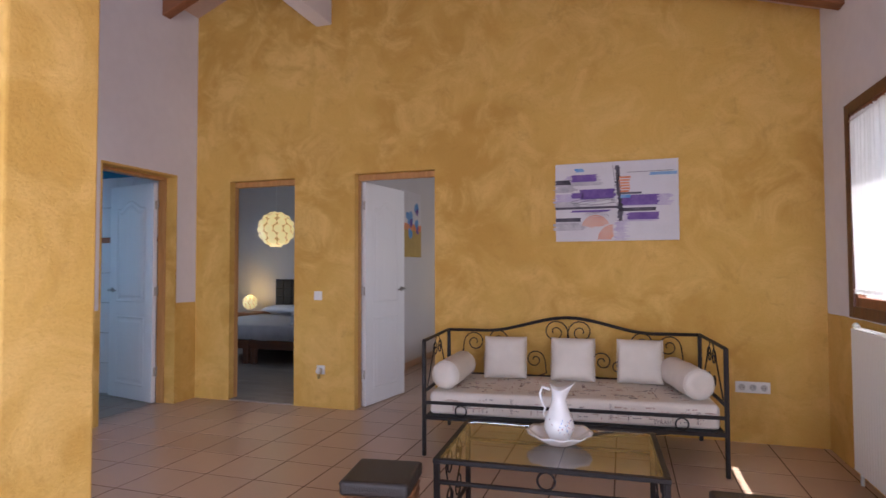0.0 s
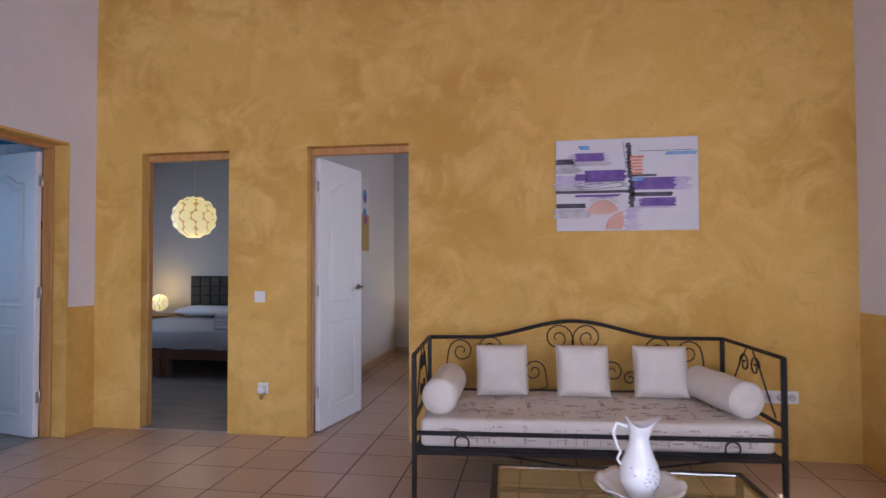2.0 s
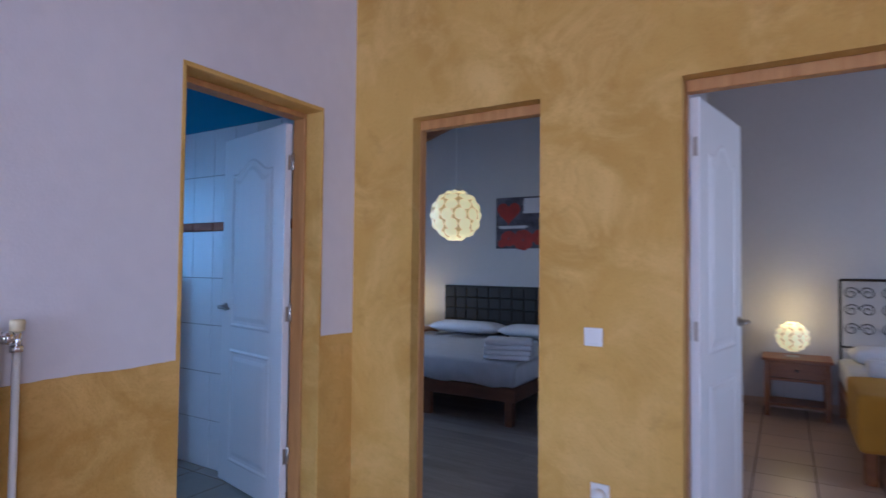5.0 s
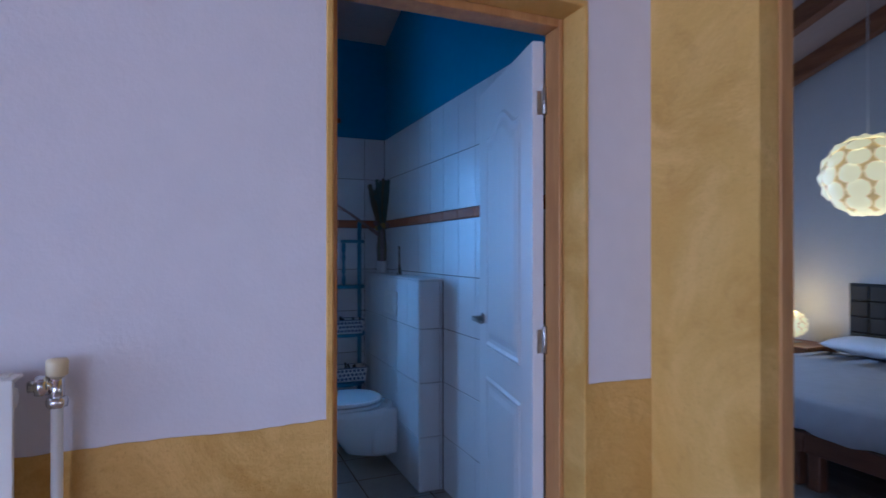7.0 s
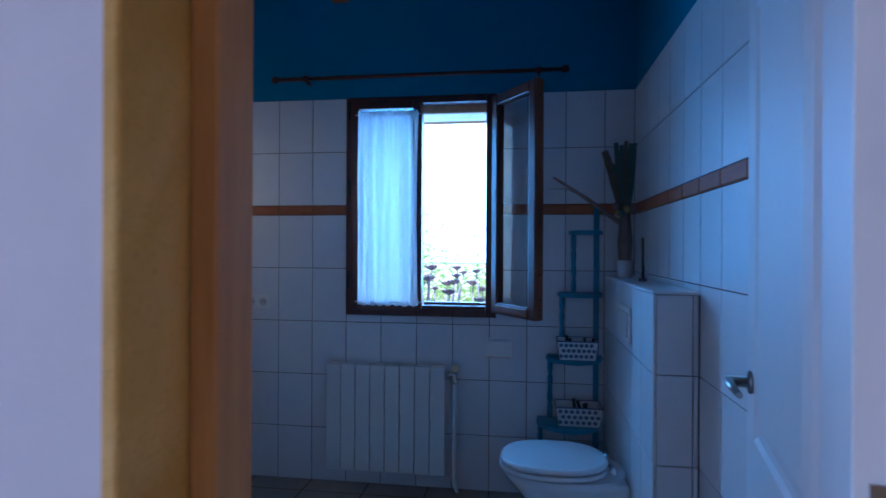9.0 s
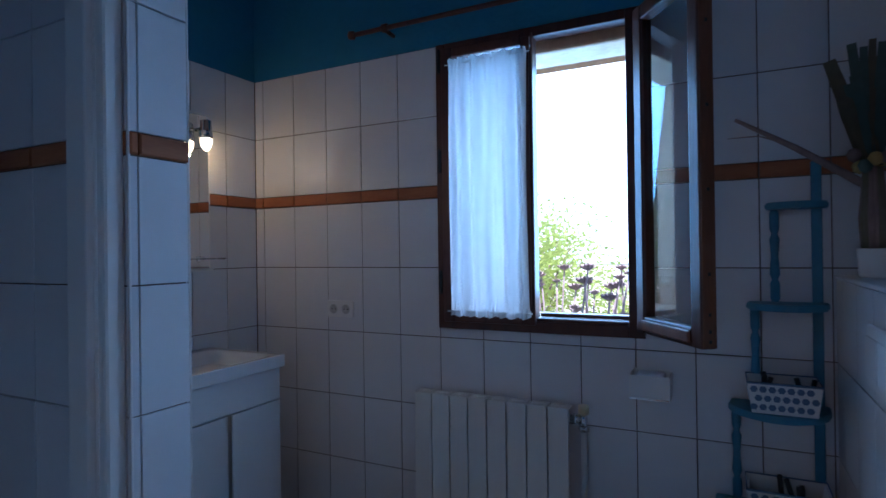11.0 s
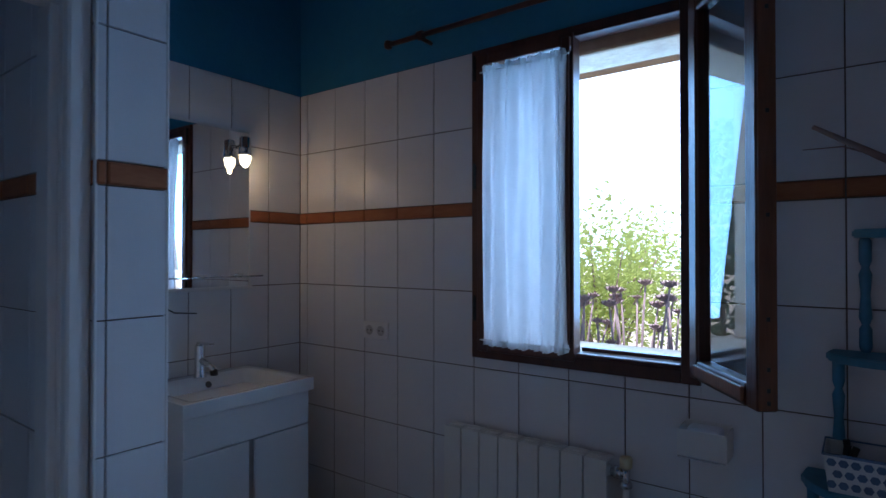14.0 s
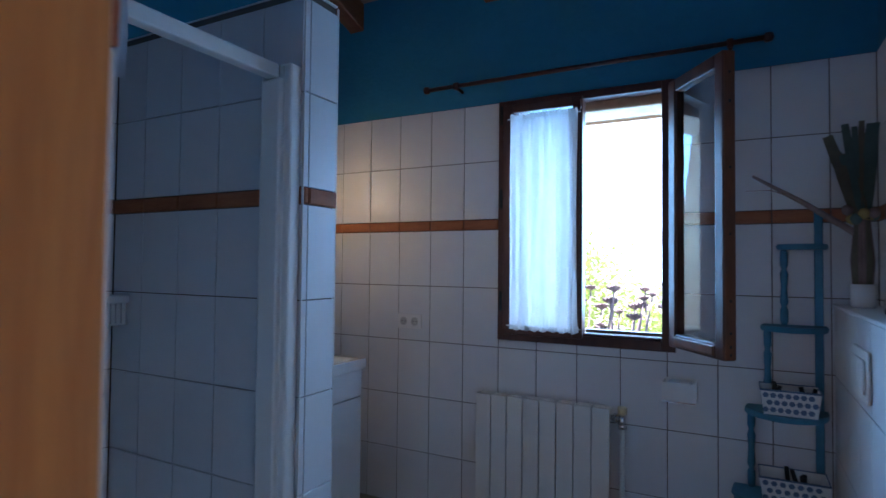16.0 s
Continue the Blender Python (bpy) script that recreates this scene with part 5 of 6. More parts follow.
def coffee_table():
    t = thing("coffee_table", "black wrought-iron coffee table with a glass top", "table", (0.155, 2.69, 0), 2.6)
    hw, hd, z = 0.47, 0.31, 0.42
    for sx in (-1, 1):
        for sy in (-1, 1):
            part("leg", boxes((sx * hw - 0.0125, sx * hw + 0.0125, sy * hd - 0.0125, sy * hd + 0.0125, 0, z - 0.02), bevel=0.003), IRON, t)
    fr = boxes((-hw - 0.015, hw + 0.015, -hd - 0.015, -hd + 0.01, z - 0.02, z), (-hw - 0.015, hw + 0.015, hd - 0.01, hd + 0.015, z - 0.02, z), (-hw - 0.015, -hw + 0.01, -hd + 0.01, hd - 0.01, z - 0.02, z), (hw - 0.01, hw + 0.015, -hd + 0.01, hd - 0.01, z - 0.02, z), bevel=0.002)
    part("top_frame", fr, IRON, t)
    part("glass_top", boxes((-hw + 0.011, hw - 0.011, -hd + 0.011, hd - 0.011, z - 0.009, z - 0.001)), TABLE_GLASS, t, "clear glass top")
    part("glass_ledge", boxes((-hw + 0.008, -hw + 0.02, -hd + 0.011, hd - 0.011, z - 0.016, z - 0.0095), (hw - 0.02, hw - 0.008, -hd + 0.011, hd - 0.011, z - 0.016, z - 0.0095)), IRON, t)
    for sy in (-1, 1):
        part("lower_rail", boxes((-hw, hw, sy * hd - 0.008, sy * hd + 0.008, z - 0.11, z - 0.094), bevel=0.002), IRON, t)
        part("ring", tube(ring(0, sy * hd, z - 0.057, 0.036), 0.005, sides=6, closed=True), IRON, t)
    for sx in (-1, 1):
        part("end_rail", boxes((sx * hw - 0.008, sx * hw + 0.008, -hd, hd, 0.08, 0.096), bevel=0.002), IRON, t)
        sc = bmesh.new()
        for hand in (-1, 1):
            for cz, rr, st in ((0.32, 0.065, 0), (0.17, 0.065, math.pi)):
                tube([(sx * hw, hand * (0.09 + p[0]), p[2]) for p in spiral(0, cz, rr, 1.5, st, 1)], 0.0045, sc, 6)
            tube([(sx * hw, hand * 0.155, 0.32), (sx * hw, hand * 0.12, 0.245), (sx * hw, hand * 0.03, 0.17)], 0.0045, sc, 6)
        part("end_scroll", sc, IRON, t)


def jug_and_bowl():
    b = thing("wash_bowl", "white porcelain bowl with a wavy rim on the glass table", "bowl", (0.187, 2.72, 0.42))
    bm = lathe([(0.0, 0.004), (0.05, 0.002), (0.055, 0.0), (0.06, 0.004), (0.1, 0.02), (0.135, 0.045), (0.152, 0.056), (0.153, 0.06), (0.133, 0.052), (0.1, 0.03), (0.06, 0.014), (0.0, 0.012)], 48)
    for v in bm.verts:
        r = math.hypot(v.co.x, v.co.y)
        if r > 0.12:
            a = math.atan2(v.co.y, v.co.x)
            v.co.z += 0.004 * math.sin(10 * a)
            v.co.x *= 1 + 0.012 * math.cos(10 * a)
            v.co.y *= 1 + 0.012 * math.cos(10 * a)
    part("dish", bm, PORCELAIN, b)
    j = thing("jug", "white porcelain jug with faint blue and pink flowers", "jug", (0.187, 2.72, 0.434), 4)
    j.scale = (0.9, 0.9, 0.9)
    prof = [(0.0, 0.0), (0.052, 0.0), (0.055, 0.006), (0.052, 0.013), (0.066, 0.035), (0.076, 0.06), (0.0775, 0.085), (0.071, 0.115), (0.056, 0.15), (0.043, 0.185), (0.036, 0.215), (0.036, 0.235), (0.042, 0.262), (0.05, 0.276), (0.048, 0.277), (0.039, 0.26), (0.033, 0.235), (0.033, 0.215), (0.0, 0.13)]
    bm = lathe(prof, 36)
    for v in bm.verts:
        if v.co.z > 0.22:
            f = (v.co.z - 0.22) / 0.056
            a = math.atan2(v.co.y, v.co.x)
            lip = max(0.0, math.cos(a)) ** 6
            v.co.x += 0.035 * f * lip
            v.co.z += 0.02 * f * lip + 0.008 * f * math.cos(2 * a) + 0.018 * f * max(0, -math.cos(a)) ** 3
    part("body", bm, PORCELAIN, j)
    part("handle", tube([(-0.045, 0, 0.262), (-0.085, 0, 0.275), (-0.098, 0, 0.24), (-0.085, 0, 0.19), (-0.07, 0, 0.165), (-0.083, 0, 0.135), (-0.068, 0, 0.115)], [0.008, 0.008, 0.007, 0.006, 0.006, 0.005, 0.006], sides=10), PORCELAIN, j)
    rnd = random.Random(4)
    for name, mat, n in (("flower_blue", SKY_PAINT, 16), ("flower_rose", RED, 16)):
        bm = bmesh.new()
        for k in range(n):
            a, z = rnd.gauss(-1.1, 0.45), rnd.uniform(0.05, 0.125)
            r = 0.0788 - 0.0035 * max(0.0, z - 0.085) / 0.02 - 0.001
            s = rnd.uniform(0.002, 0.004)
            c = Vector((r * math.cos(a), r * math.sin(a), z))
            tn, up = Vector((-math.sin(a), math.cos(a), 0)), Vector((0, 0, 1))
            bm.faces.new([bm.verts.new(c + s * (math.cos(q) * tn + math.sin(q) * up) + 0.001 * Vector((math.cos(a), math.sin(a), 0))) for q in [math.pi * 2 * g / 6 for g in range(6)]])
        part(name, bm, mat, j, "painted flower sprig")["kind"] = "stuff"


def stool(x, y, turn, label):
    s = thing("stool", label, "stool", (x, y, 0), turn, "wicker stools")
    h, w = 0.42, 0.135
    # woven body: stacked cords
    bm = bmesh.new()
    for k in range(22):
        z = 0.02 + k * 0.0155
        off = 0.003 * (k % 2)
        c = w - 0.012 + off
        tube([(-c + 0.02, -c, z), (c - 0.02, -c, z), (c, -c + 0.02, z), (c, c - 0.02, z), (c - 0.02, c, z), (-c + 0.02, c, z), (-c, c - 0.02, z), (-c, -c + 0.02, z)], 0.009, bm, 6, closed=True)
    part("woven_body", bm, WICKER, s)
    part("core", boxes((-w + 0.015, w - 0.015, -w + 0.015, w - 0.015, 0.0, 0.355)), WICKER, s)
    bm = boxes((-w - 0.004, w + 0.004, -w - 0.004, w + 0.004, 0.36, h), bevel=0.016, seg=4)
    part("leather_lid", bm, LEATHER, s, "black leather padded lid")
    part("lid_seam", tube([(-w, -w, h - 0.012), (w, -w, h - 0.012), (w, w, h - 0.012), (-w, w, h - 0.012)], 0.004, sides=6, closed=True), LEATHER, s)


def patch(bm, u0, u1, v0, v1, layer, ragged, rnd):
    """A brushed patch in the picture's plane with ragged ends."""
    n = max(3, int((v1 - v0) / 0.006))
    y = -0.0202 - 0.0004 * layer
    rows = []
    for k in range(n + 1):
        v = v0 + (v1 - v0) * k / n
        rows.append((bm.verts.new((u0 + rnd.uniform(-ragged, ragged), y, v)), bm.verts.new((u1 + rnd.uniform(-ragged, ragged), y, v))))
    for (a, b), (c, d) in zip(rows, rows[1:]):
        bm.faces.new((a, b, d, c))


def abstract_painting():
    p = thing("abstract_painting", "unframed abstract canvas with purple, black and orange strokes", "painting", (-0.018, N - 0.001, 1.452))
    w, h = 0.902, 0.609
    part("canvas", boxes((0, w, -0.02, 0, 0, h), bevel=0.003), CANVAS, p)
    rnd = random.Random(9)

    def strokes(name, mat, rows, layer, ragged=0.008):
        for u0, u1, v0, v1 in rows:
            bm = bmesh.new()
            patch(bm, u0 * w, min(u1 * w, w - ragged), (1 - v1) * h, (1 - v0) * h, layer, ragged, rnd)
            part(name, bm, mat, p)
    wash = material("grey_wash", (0.34, 0.33, 0.36), 0.8, dark=(0.55, 0.53, 0.56), scale=14, fine=80, bump=0.2)
    lilac = material("lilac_wash", (0.40, 0.33, 0.52), 0.8, dark=(0.58, 0.54, 0.62), scale=10, fine=60, bump=0.2)
    strokes("wash_lilac", lilac, ((0.0, 0.35, 0.39, 0.5), (0.5, 0.59, 0.74, 0.99), (0.55, 0.94, 0.43, 0.57), (0.1, 0.36, 0.16, 0.29), (0.55, 0.84, 0.65, 0.76)), 0, 0.03)
    strokes("wash_grey", wash, ((0.0, 0.16, 0.26, 0.37), (0.14, 0.38, 0.19, 0.29), (0.0, 0.22, 0.76, 0.86), (0.0, 0.2, 0.49, 0.56)), 1, 0.03)
    strokes("purple", PURPLE, ((0.21, 0.495, 0.34, 0.465), (0.14, 0.24, 0.38, 0.45), (0.53, 0.84, 0.43, 0.56), (0.6, 0.84, 0.65, 0.74), (0.14, 0.35, 0.15, 0.24), (0.13, 0.45, 0.605, 0.63)), 2, 0.014)
    strokes("black", INK, ((0.505, 0.54, 0.05, 0.41), (0.52, 0.555, 0.41, 0.75), (0.0, 0.52, 0.56, 0.59), (0.53, 0.82, 0.59, 0.635), (0.0, 0.21, 0.70, 0.75), (0.0, 0.13, 0.21, 0.27), (0.53, 0.71, 0.395, 0.42), (0.6, 0.96, 0.142, 0.148)), 3, 0.01)
    strokes("orange", ORANGE, tuple((0.53 + 0.002 * k, 0.62 - 0.003 * (k % 3), 0.195 + 0.035 * k, 0.218 + 0.035 * k) for k in range(6)), 4, 0.008)
    # orange fans of combed arcs
    for cu, cv, rad, a0, a1 in ((0.335, 0.84, 0.115, 0.35, 2.9), (0.485, 0.985, 0.13, 1.65, 3.1)):
        for k in range(7):
            ra, rb = rad * (1 - 0.12 * k), rad * (1 - 0.12 * k - 0.075)
            bm = bmesh.new()
            pts = []
            for q in range(13):
                a = a0 + (a1 - a0) * q / 12 + rnd.uniform(-0.02, 0.02)
                pts.append([bm.verts.new((w * cu + r2 * w * math.cos(a), -0.0218, h * (1 - cv) + r2 * w * math.sin(a))) for r2 in (ra, rb)])
            for (p0, p1), (q0, q1) in zip(pts, pts[1:]):
                bm.faces.new((p0, p1, q1, q0))
            part("orange_arc", bm, ORANGE, p)
    strokes("azure", SKY_PAINT, ((0.78, 1.0, 0.158, 0.195), (0.17, 0.24, 0.07, 0.115), (0.54, 0.62, 0.425, 0.465)), 5)
    bm = bmesh.new()
    for r, cz, ph in ((0.19, 0.5, 0.0), (0.17, 0.515, 0.5), (0.14, 0.49, 1.0)):
        tube([(w * (0.32 + r * math.cos(a + ph)), -0.0225, h * (1 - cz - 0.035 * math.sin(a))) for a in [2 * math.pi * k / 26 for k in range(26)]], 0.0012, bm, 5, closed=True)
    for k in range(5):
        tube([(w * (0.3 + 0.02 * k) + 0.06 * math.cos(a), -0.0225, h * 0.27 + 0.06 * math.sin(a)) for a in [0.2 + 2.4 * q / 10 for q in range(11)]], 0.001, bm, 5)
    tube([(w * 0.48, -0.0225, h * 0.96), (w * 0.5, -0.0225, h * 0.7), (w * 0.47, -0.0225, h * 0.5), (w * 0.53, -0.0225, h * 0.45)], 0.0014, bm, 5)
    part("scribble", bm, INK, p, "thin black scribbled lines")


def door_leaf(name, place, turn, width, height, label, side):
    """Moulded two-panel door with an arched top panel. The leaf runs along local +x from its hinges."""
    d = structure(name, boxes((0, width, -0.02, 0.02, 0.008, height), bevel=0.002), DOOR_WHITE, label, "door")
    d.matrix_world = pose(*place, 0, 0, turn)
    a, b = 0.12, width - 0.12
    for s in (-1, 1):
        y = s * 0.0205
        for nm, z0, z1, arch in (("upper_panel", 0.93, height - 0.15, 0.07), ("lower_panel", 0.14, 0.80, 0.0)):
            def outline(inset):
                pts = [(a + inset, z0 + inset), (b - inset, z0 + inset)]
                if arch:
                    for k in range(17):
                        u = 1 - k / 16
                        c = math.sin(math.pi * min(1, max(0, (u - 0.12) / 0.76))) ** 1.5
                        pts.append((a + inset + (b - a - 2 * inset) * u, z1 - inset - arch + arch * c))
                else:
                    pts += [(b - inset, z1 - inset), (a + inset, z1 - inset)]
                return pts
            bm = bmesh.new()
            loops = []
            for inset, dy in ((0, 0), (0.012, 0.006), (0.024, 0.0005), (0.04, 0.0005), (0.065, 0.006)):
                loops.append([bm.verts.new((x, y + s * dy, z)) for x, z in outline(inset)])
            for p, q in zip(loops, loops[1:]):
                for k in range(len(p)):
                    n = (k + 1) % len(p)
                    bm.faces.new((p[k], p[n], q[n], q[k]))
            bm.faces.new(loops[-1])
            part(nm, bm, DOOR_WHITE, d)
    for s in (-1, 1):
        bm = lathe([(0.024, 0), (0.025, 0.006), (0.012, 0.009), (0.011, 0.05), (0, 0.051)], 18, m=Matrix.Translation((width - 0.06, s * 0.0205, 1.045)) @ Matrix.Rotation(radians(-90 * s), 4, "X"))
        tube([(width - 0.06, s * 0.062, 1.045), (width - 0.1, s * 0.066, 1.045), (width - 0.17, s * 0.058, 1.04)], [0.009, 0.009, 0.007], bm, 10)
        part("door_handle", bm, STEEL, d, "brushed steel lever handle")
    for z in (0.25, 1.0, height - 0.25):
        bm = lathe([(0.007, 0), (0.008, 0.002), (0.008, 0.088), (0.004, 0.095)], 10, m=Matrix.Translation((-0.006, side * 0.022, z)))
        box(bm, -0.003, 0.001, -0.012, 0.004, z, z + 0.08)
        part("hinge", bm, STEEL, d)
    return d


def lounge_window():
    y0, y1, z0, z1 = EWIN
    w = structure("window_2", boxes((E - 0.022, E + 0.05, y0, y0 + 0.075, z0, z1), (E - 0.022, E + 0.05, y1 - 0.075, y1, z0, z1), (E - 0.022, E + 0.05, y0 + 0.075, y1 - 0.075, z0, z0 + 0.07), (E - 0.022, E + 0.05, y0 + 0.075, y1 - 0.075, z1 - 0.07, z1), bevel=0.005, seg=2), WALNUT, "dark brown wooden lounge window with white curtains", "window")
    mid = (y0 + y1) / 2
    for a, b in ((y0 + 0.06, mid), (mid, y1 - 0.06)):
        part("sash_frame", boxes((E - 0.012, E + 0.035, a, a + 0.055, z0 + 0.06, z1 - 0.06), (E - 0.012, E + 0.035, b - 0.055, b, z0 + 0.06, z1 - 0.06), (E - 0.012, E + 0.035, a + 0.055, b - 0.055, z0 + 0.06, z0 + 0.125), (E - 0.012, E + 0.035, a + 0.055, b - 0.055, z1 - 0.115, z1 - 0.06), bevel=0.005, seg=2), PINE_DARK, w)
        p = part("pane", boxes((E + 0.01, E + 0.016, a + 0.05, b - 0.05, z0 + 0.12, z1 - 0.11)), GLASS, w, "clear glass pane")
        p.visible_shadow = False
        curtain("cafe_curtain", a + 0.06, b - 0.06, z0 + 0.15, z1 - 0.10, E - 0.03, 9, 0.008, "white gathered cotton curtain on the lounge window", seed=7)


def hook_rack():
    h = thing("hook_rack", "black wrought-iron coat hook on the white wall", "coat hook", (W + 0.001, 2.45, 1.75))
    part("plate", boxes((0, 0.008, -0.2, 0.16, 0.0, 0.022), bevel=0.002), IRON, h)
    for y in (-0.12, 0.0, 0.12):
        part("hook", tube([(0.008, y, 0.012), (0.02, y, -0.02), (0.03, y, -0.055), (0.055, y, -0.075), (0.078, y, -0.055), (0.08, y, -0.025)], 0.0045, sides=8), IRON, h)
        part("tip", lathe([(0, -0.007), (0.007, 0), (0, 0.007)], 10, m=Matrix.Translation((0.08, y, -0.02))), IRON, h)


daybed()
TL = Matrix.Translation((0.1025, 4.025, 0)) @ Matrix.Rotation(radians(4.3), 4, "Z")
for k, (lx, tn) in enumerate(((-0.455, 3), (0.035, -2), (0.50, -4))):
    q = TL @ Vector((lx, 0.165, 0))
    cushion("cushion", (q.x, q.y, 0.426), 4.3 + tn, -19, 0.318, 0.13, CREAM, "cream linen square cushion leaning on the daybed's back", k + 1)
for lx, ly, tn in ((-0.79, -0.05, 1), (0.76, -0.03, 14)):
    q = TL @ Vector((lx, ly, 0))
    bolster(q.x, q.y, tn)
coffee_table()
jug_and_bowl()
stool(-0.465, 2.15, 8, "brown woven stool with a black leather lid beside the table")
stool(0.92, 2.20, 2, "brown woven stool with a black leather lid at the table's end")
abstract_painting()
door_leaf("door_1", (DOOR2[0] + 0.03, N + 0.13, 0), 80, 0.66, 2.03, "white moulded door standing open into the second bedroom", 1)
door_leaf("door_2", (WB - 0.008, BATH[1] - 0.05, 0), 168, 0.70, 2.06, "white moulded bathroom door standing open against the tiles", -1)
socket_plate("light_switch", (-2.185, N - 0.0005, 1.003), 0, 1, "white square light switch on the ochre wall", "light switch")
socket_plate("plug_socket", (-2.155, N - 0.0005, 0.34), 0, 1, "white wall socket with a plugged-in adapter")
ad = thing("plug_adapter", "white plug-in insect repeller in the wall socket", "plug", (-2.115, N - 0.0145, 0.335))
part("body", lathe([(0.024, 0), (0.03, 0.01), (0.03, 0.03), (0.02, 0.045), (0, 0.05)], 18, m=Matrix.Translation((0, 0, 0)) @ Matrix.Rotation(radians(90), 4, "X")), PLASTIC, ad)
part("flask", lathe([(0.0, -0.055), (0.012, -0.05), (0.014, -0.02), (0.01, -0.01), (0, -0.01)], 12, m=Matrix.Translation((0, -0.03, -0.015))), STRAW, ad, "small yellowish refill flask")
socket_plate("triple_socket", (1.235, N - 0.0005, 0.393), 0, 3, "white triple wall socket beside the daybed")
lounge_window()
r, w = radiator("radiator", (E - 0.004, 3.79, 0), -90, 22, 0.034, 0.10, 0.90, 0.10, "white panel radiator under the lounge window")
part("valve_knob", tube([(-0.03, -0.05, 0.89), (-0.075, -0.05, 0.905)], [0.016, 0.02], sides=12), PLASTIC, r, "cream valve knob")
part("pipe", tube([(-0.02, -0.05, 0.15), (-0.035, -0.05, 0.1), (-0.035, -0.05, 0.0)], 0.011, sides=10), ENAMEL, r)
bm = boxes((-0.12, 0.0, -0.004, 0.0, 0.28, 0.44), bevel=0.002)
cov = thing("junction_cover", "ochre-painted square cover plate low on the wall", "cover plate", (E - 0.0035, 4.1, 0), -90)
part("plate", bm, OCHRE, cov)
r, w = radiator("radiator", (W + 0.004, 2.82, 0), 90, 10, 0.083, 0.16, 1.10, 0.10, "white radiator on the lounge's white wall")
r.matrix_world = pose(W + 0.004, 2.82 - w, 0, 0, 0, 90)
valve(r, w + 0.06, -0.05, 0.0, 1.07)
hook_rack()


# ---- bedrooms ----
def petal_globe(r, mat, rows, label_parent, name="scale"):
    """A lamp globe of many overlapping rounded scales."""
    for j in range(rows):
        th = math.pi * (0.10 + 0.80 * j / (rows - 1))
        n = max(5, round(11 * math.sin(th)))
        for k in range(n):
            ph = 2 * math.pi * (k + 0.5 * (j % 2)) / n
            c = Vector((math.sin(th) * math.cos(ph), math.sin(th) * math.sin(ph), math.cos(th)))
            t, u = Vector((-math.sin(ph), math.cos(ph), 0)), c.cross(Vector((-math.sin(ph), math.cos(ph), 0)))
            w, h = math.pi * math.sin(th) / n * 0.97, math.pi * 0.8 / rows * 0.72
            bm = bmesh.new()
            vs = []
            for q in range(10):
                a = 2 * math.pi * q / 10
                d = (c + w * math.cos(a) * t + h * math.sin(a) * u).normalized()
                vs.append(bm.verts.new(d * r * (0.96 - 0.02 * math.sin(a))))
            mid = bm.verts.new(c * r * 1.035)
            for q in range(10):
                bm.faces.new((vs[q], vs[(q + 1) % 10], mid)).smooth = True
            part(name, bm, mat, label_parent)
    inner = bmesh.new()
    bmesh.ops.create_icosphere(inner, subdivisions=3, radius=r * 0.90)
    for f in inner.faces:
        f.smooth = True
    part("inner_globe", inner, SHADE_GAP, label_parent, "darker gaps between the scales")


SHADE_GAP = glow("shade_gap", (1.0, 0.60, 0.20), 0.06, (0.5, 0.4, 0.22))


def pendant():
    p = thing("pendant_lamp", "lit round pendant lamp of cream scales over the bed", "lamp", (-4.22, 6.9, 1.81))
    petal_globe(0.252, SHADE, 7, p)
    part("cord", tube([(0, 0, 0.25), (0, 0, roof_z(-4.22) - 1.81)], 0.003, sides=6), PLASTIC, p)
    part("rose", lathe([(0.045, 0), (0.04, 0.03), (0.0, 0.035)], 14, m=Matrix.Translation((0, 0, roof_z(-4.22) - 1.845))), PLASTIC, p)
    lamp("pendant_light", "POINT", 1.1, (-4.22, 6.9, 1.42), (-4.22, 6.9, 0), (1.0, 0.74, 0.34), 0.2)


def table_lamp(x, y, z, r):
    t = thing("table_lamp", "lit round table lamp of cream scales on the nightstand", "lamp", (x, y, z), 0, "bedside lamps")
    petal_globe(r, SHADE, 7, t)
    for o in t.children:
        o.location.z = r + 0.045
    part("stand", boxes((-0.05, 0.05, -0.05, 0.05, 0, 0.008), (-0.006, 0.006, -0.006, 0.006, 0.008, 0.07), bevel=0.002), STEEL, t)
    lamp("bedside_light", "POINT", 1.5, (x, y - 0.05, z + 2 * r + 0.13), (x, y, 0), (1.0, 0.64, 0.17), 0.1)


def nightstand(x0, x1, y0, y1, h, label):
    n = thing("nightstand", label, "nightstand", (x0, y0, 0), 0, "nightstands")
    w, d = x1 - x0, y1 - y0
    for x in (0, w - 0.04):
        for y in (0, d - 0.04):
            part("leg", boxes((x, x + 0.04, y, y + 0.04, 0, h - 0.03), bevel=0.004), NIGHTWOOD, n)
    part("top", boxes((-0.02, w + 0.02, -0.02, d, h - 0.029, h), bevel=0.006, seg=2), NIGHTWOOD, n)
    part("drawer", boxes((0.041, w - 0.041, 0.002, d - 0.042, h - 0.17, h - 0.032), bevel=0.003), NIGHTWOOD, n)
    part("knob", lathe([(0.0, 0), (0.008, 0.004), (0.013, 0.016), (0.0, 0.024)], 12, m=Matrix.Translation((w / 2, 0.001, h - 0.1)) @ Matrix.Rotation(radians(90), 4, "X")), BLACK, n, "dark round knob")
    part("rail", boxes((0.041, w - 0.041, 0.005, 0.03, h - 0.2, h - 0.175), bevel=0.002), NIGHTWOOD, n)
    part("shelf", boxes((0.0, w, 0.041, d - 0.042, 0.09, 0.112), bevel=0.003), NIGHTWOOD, n)


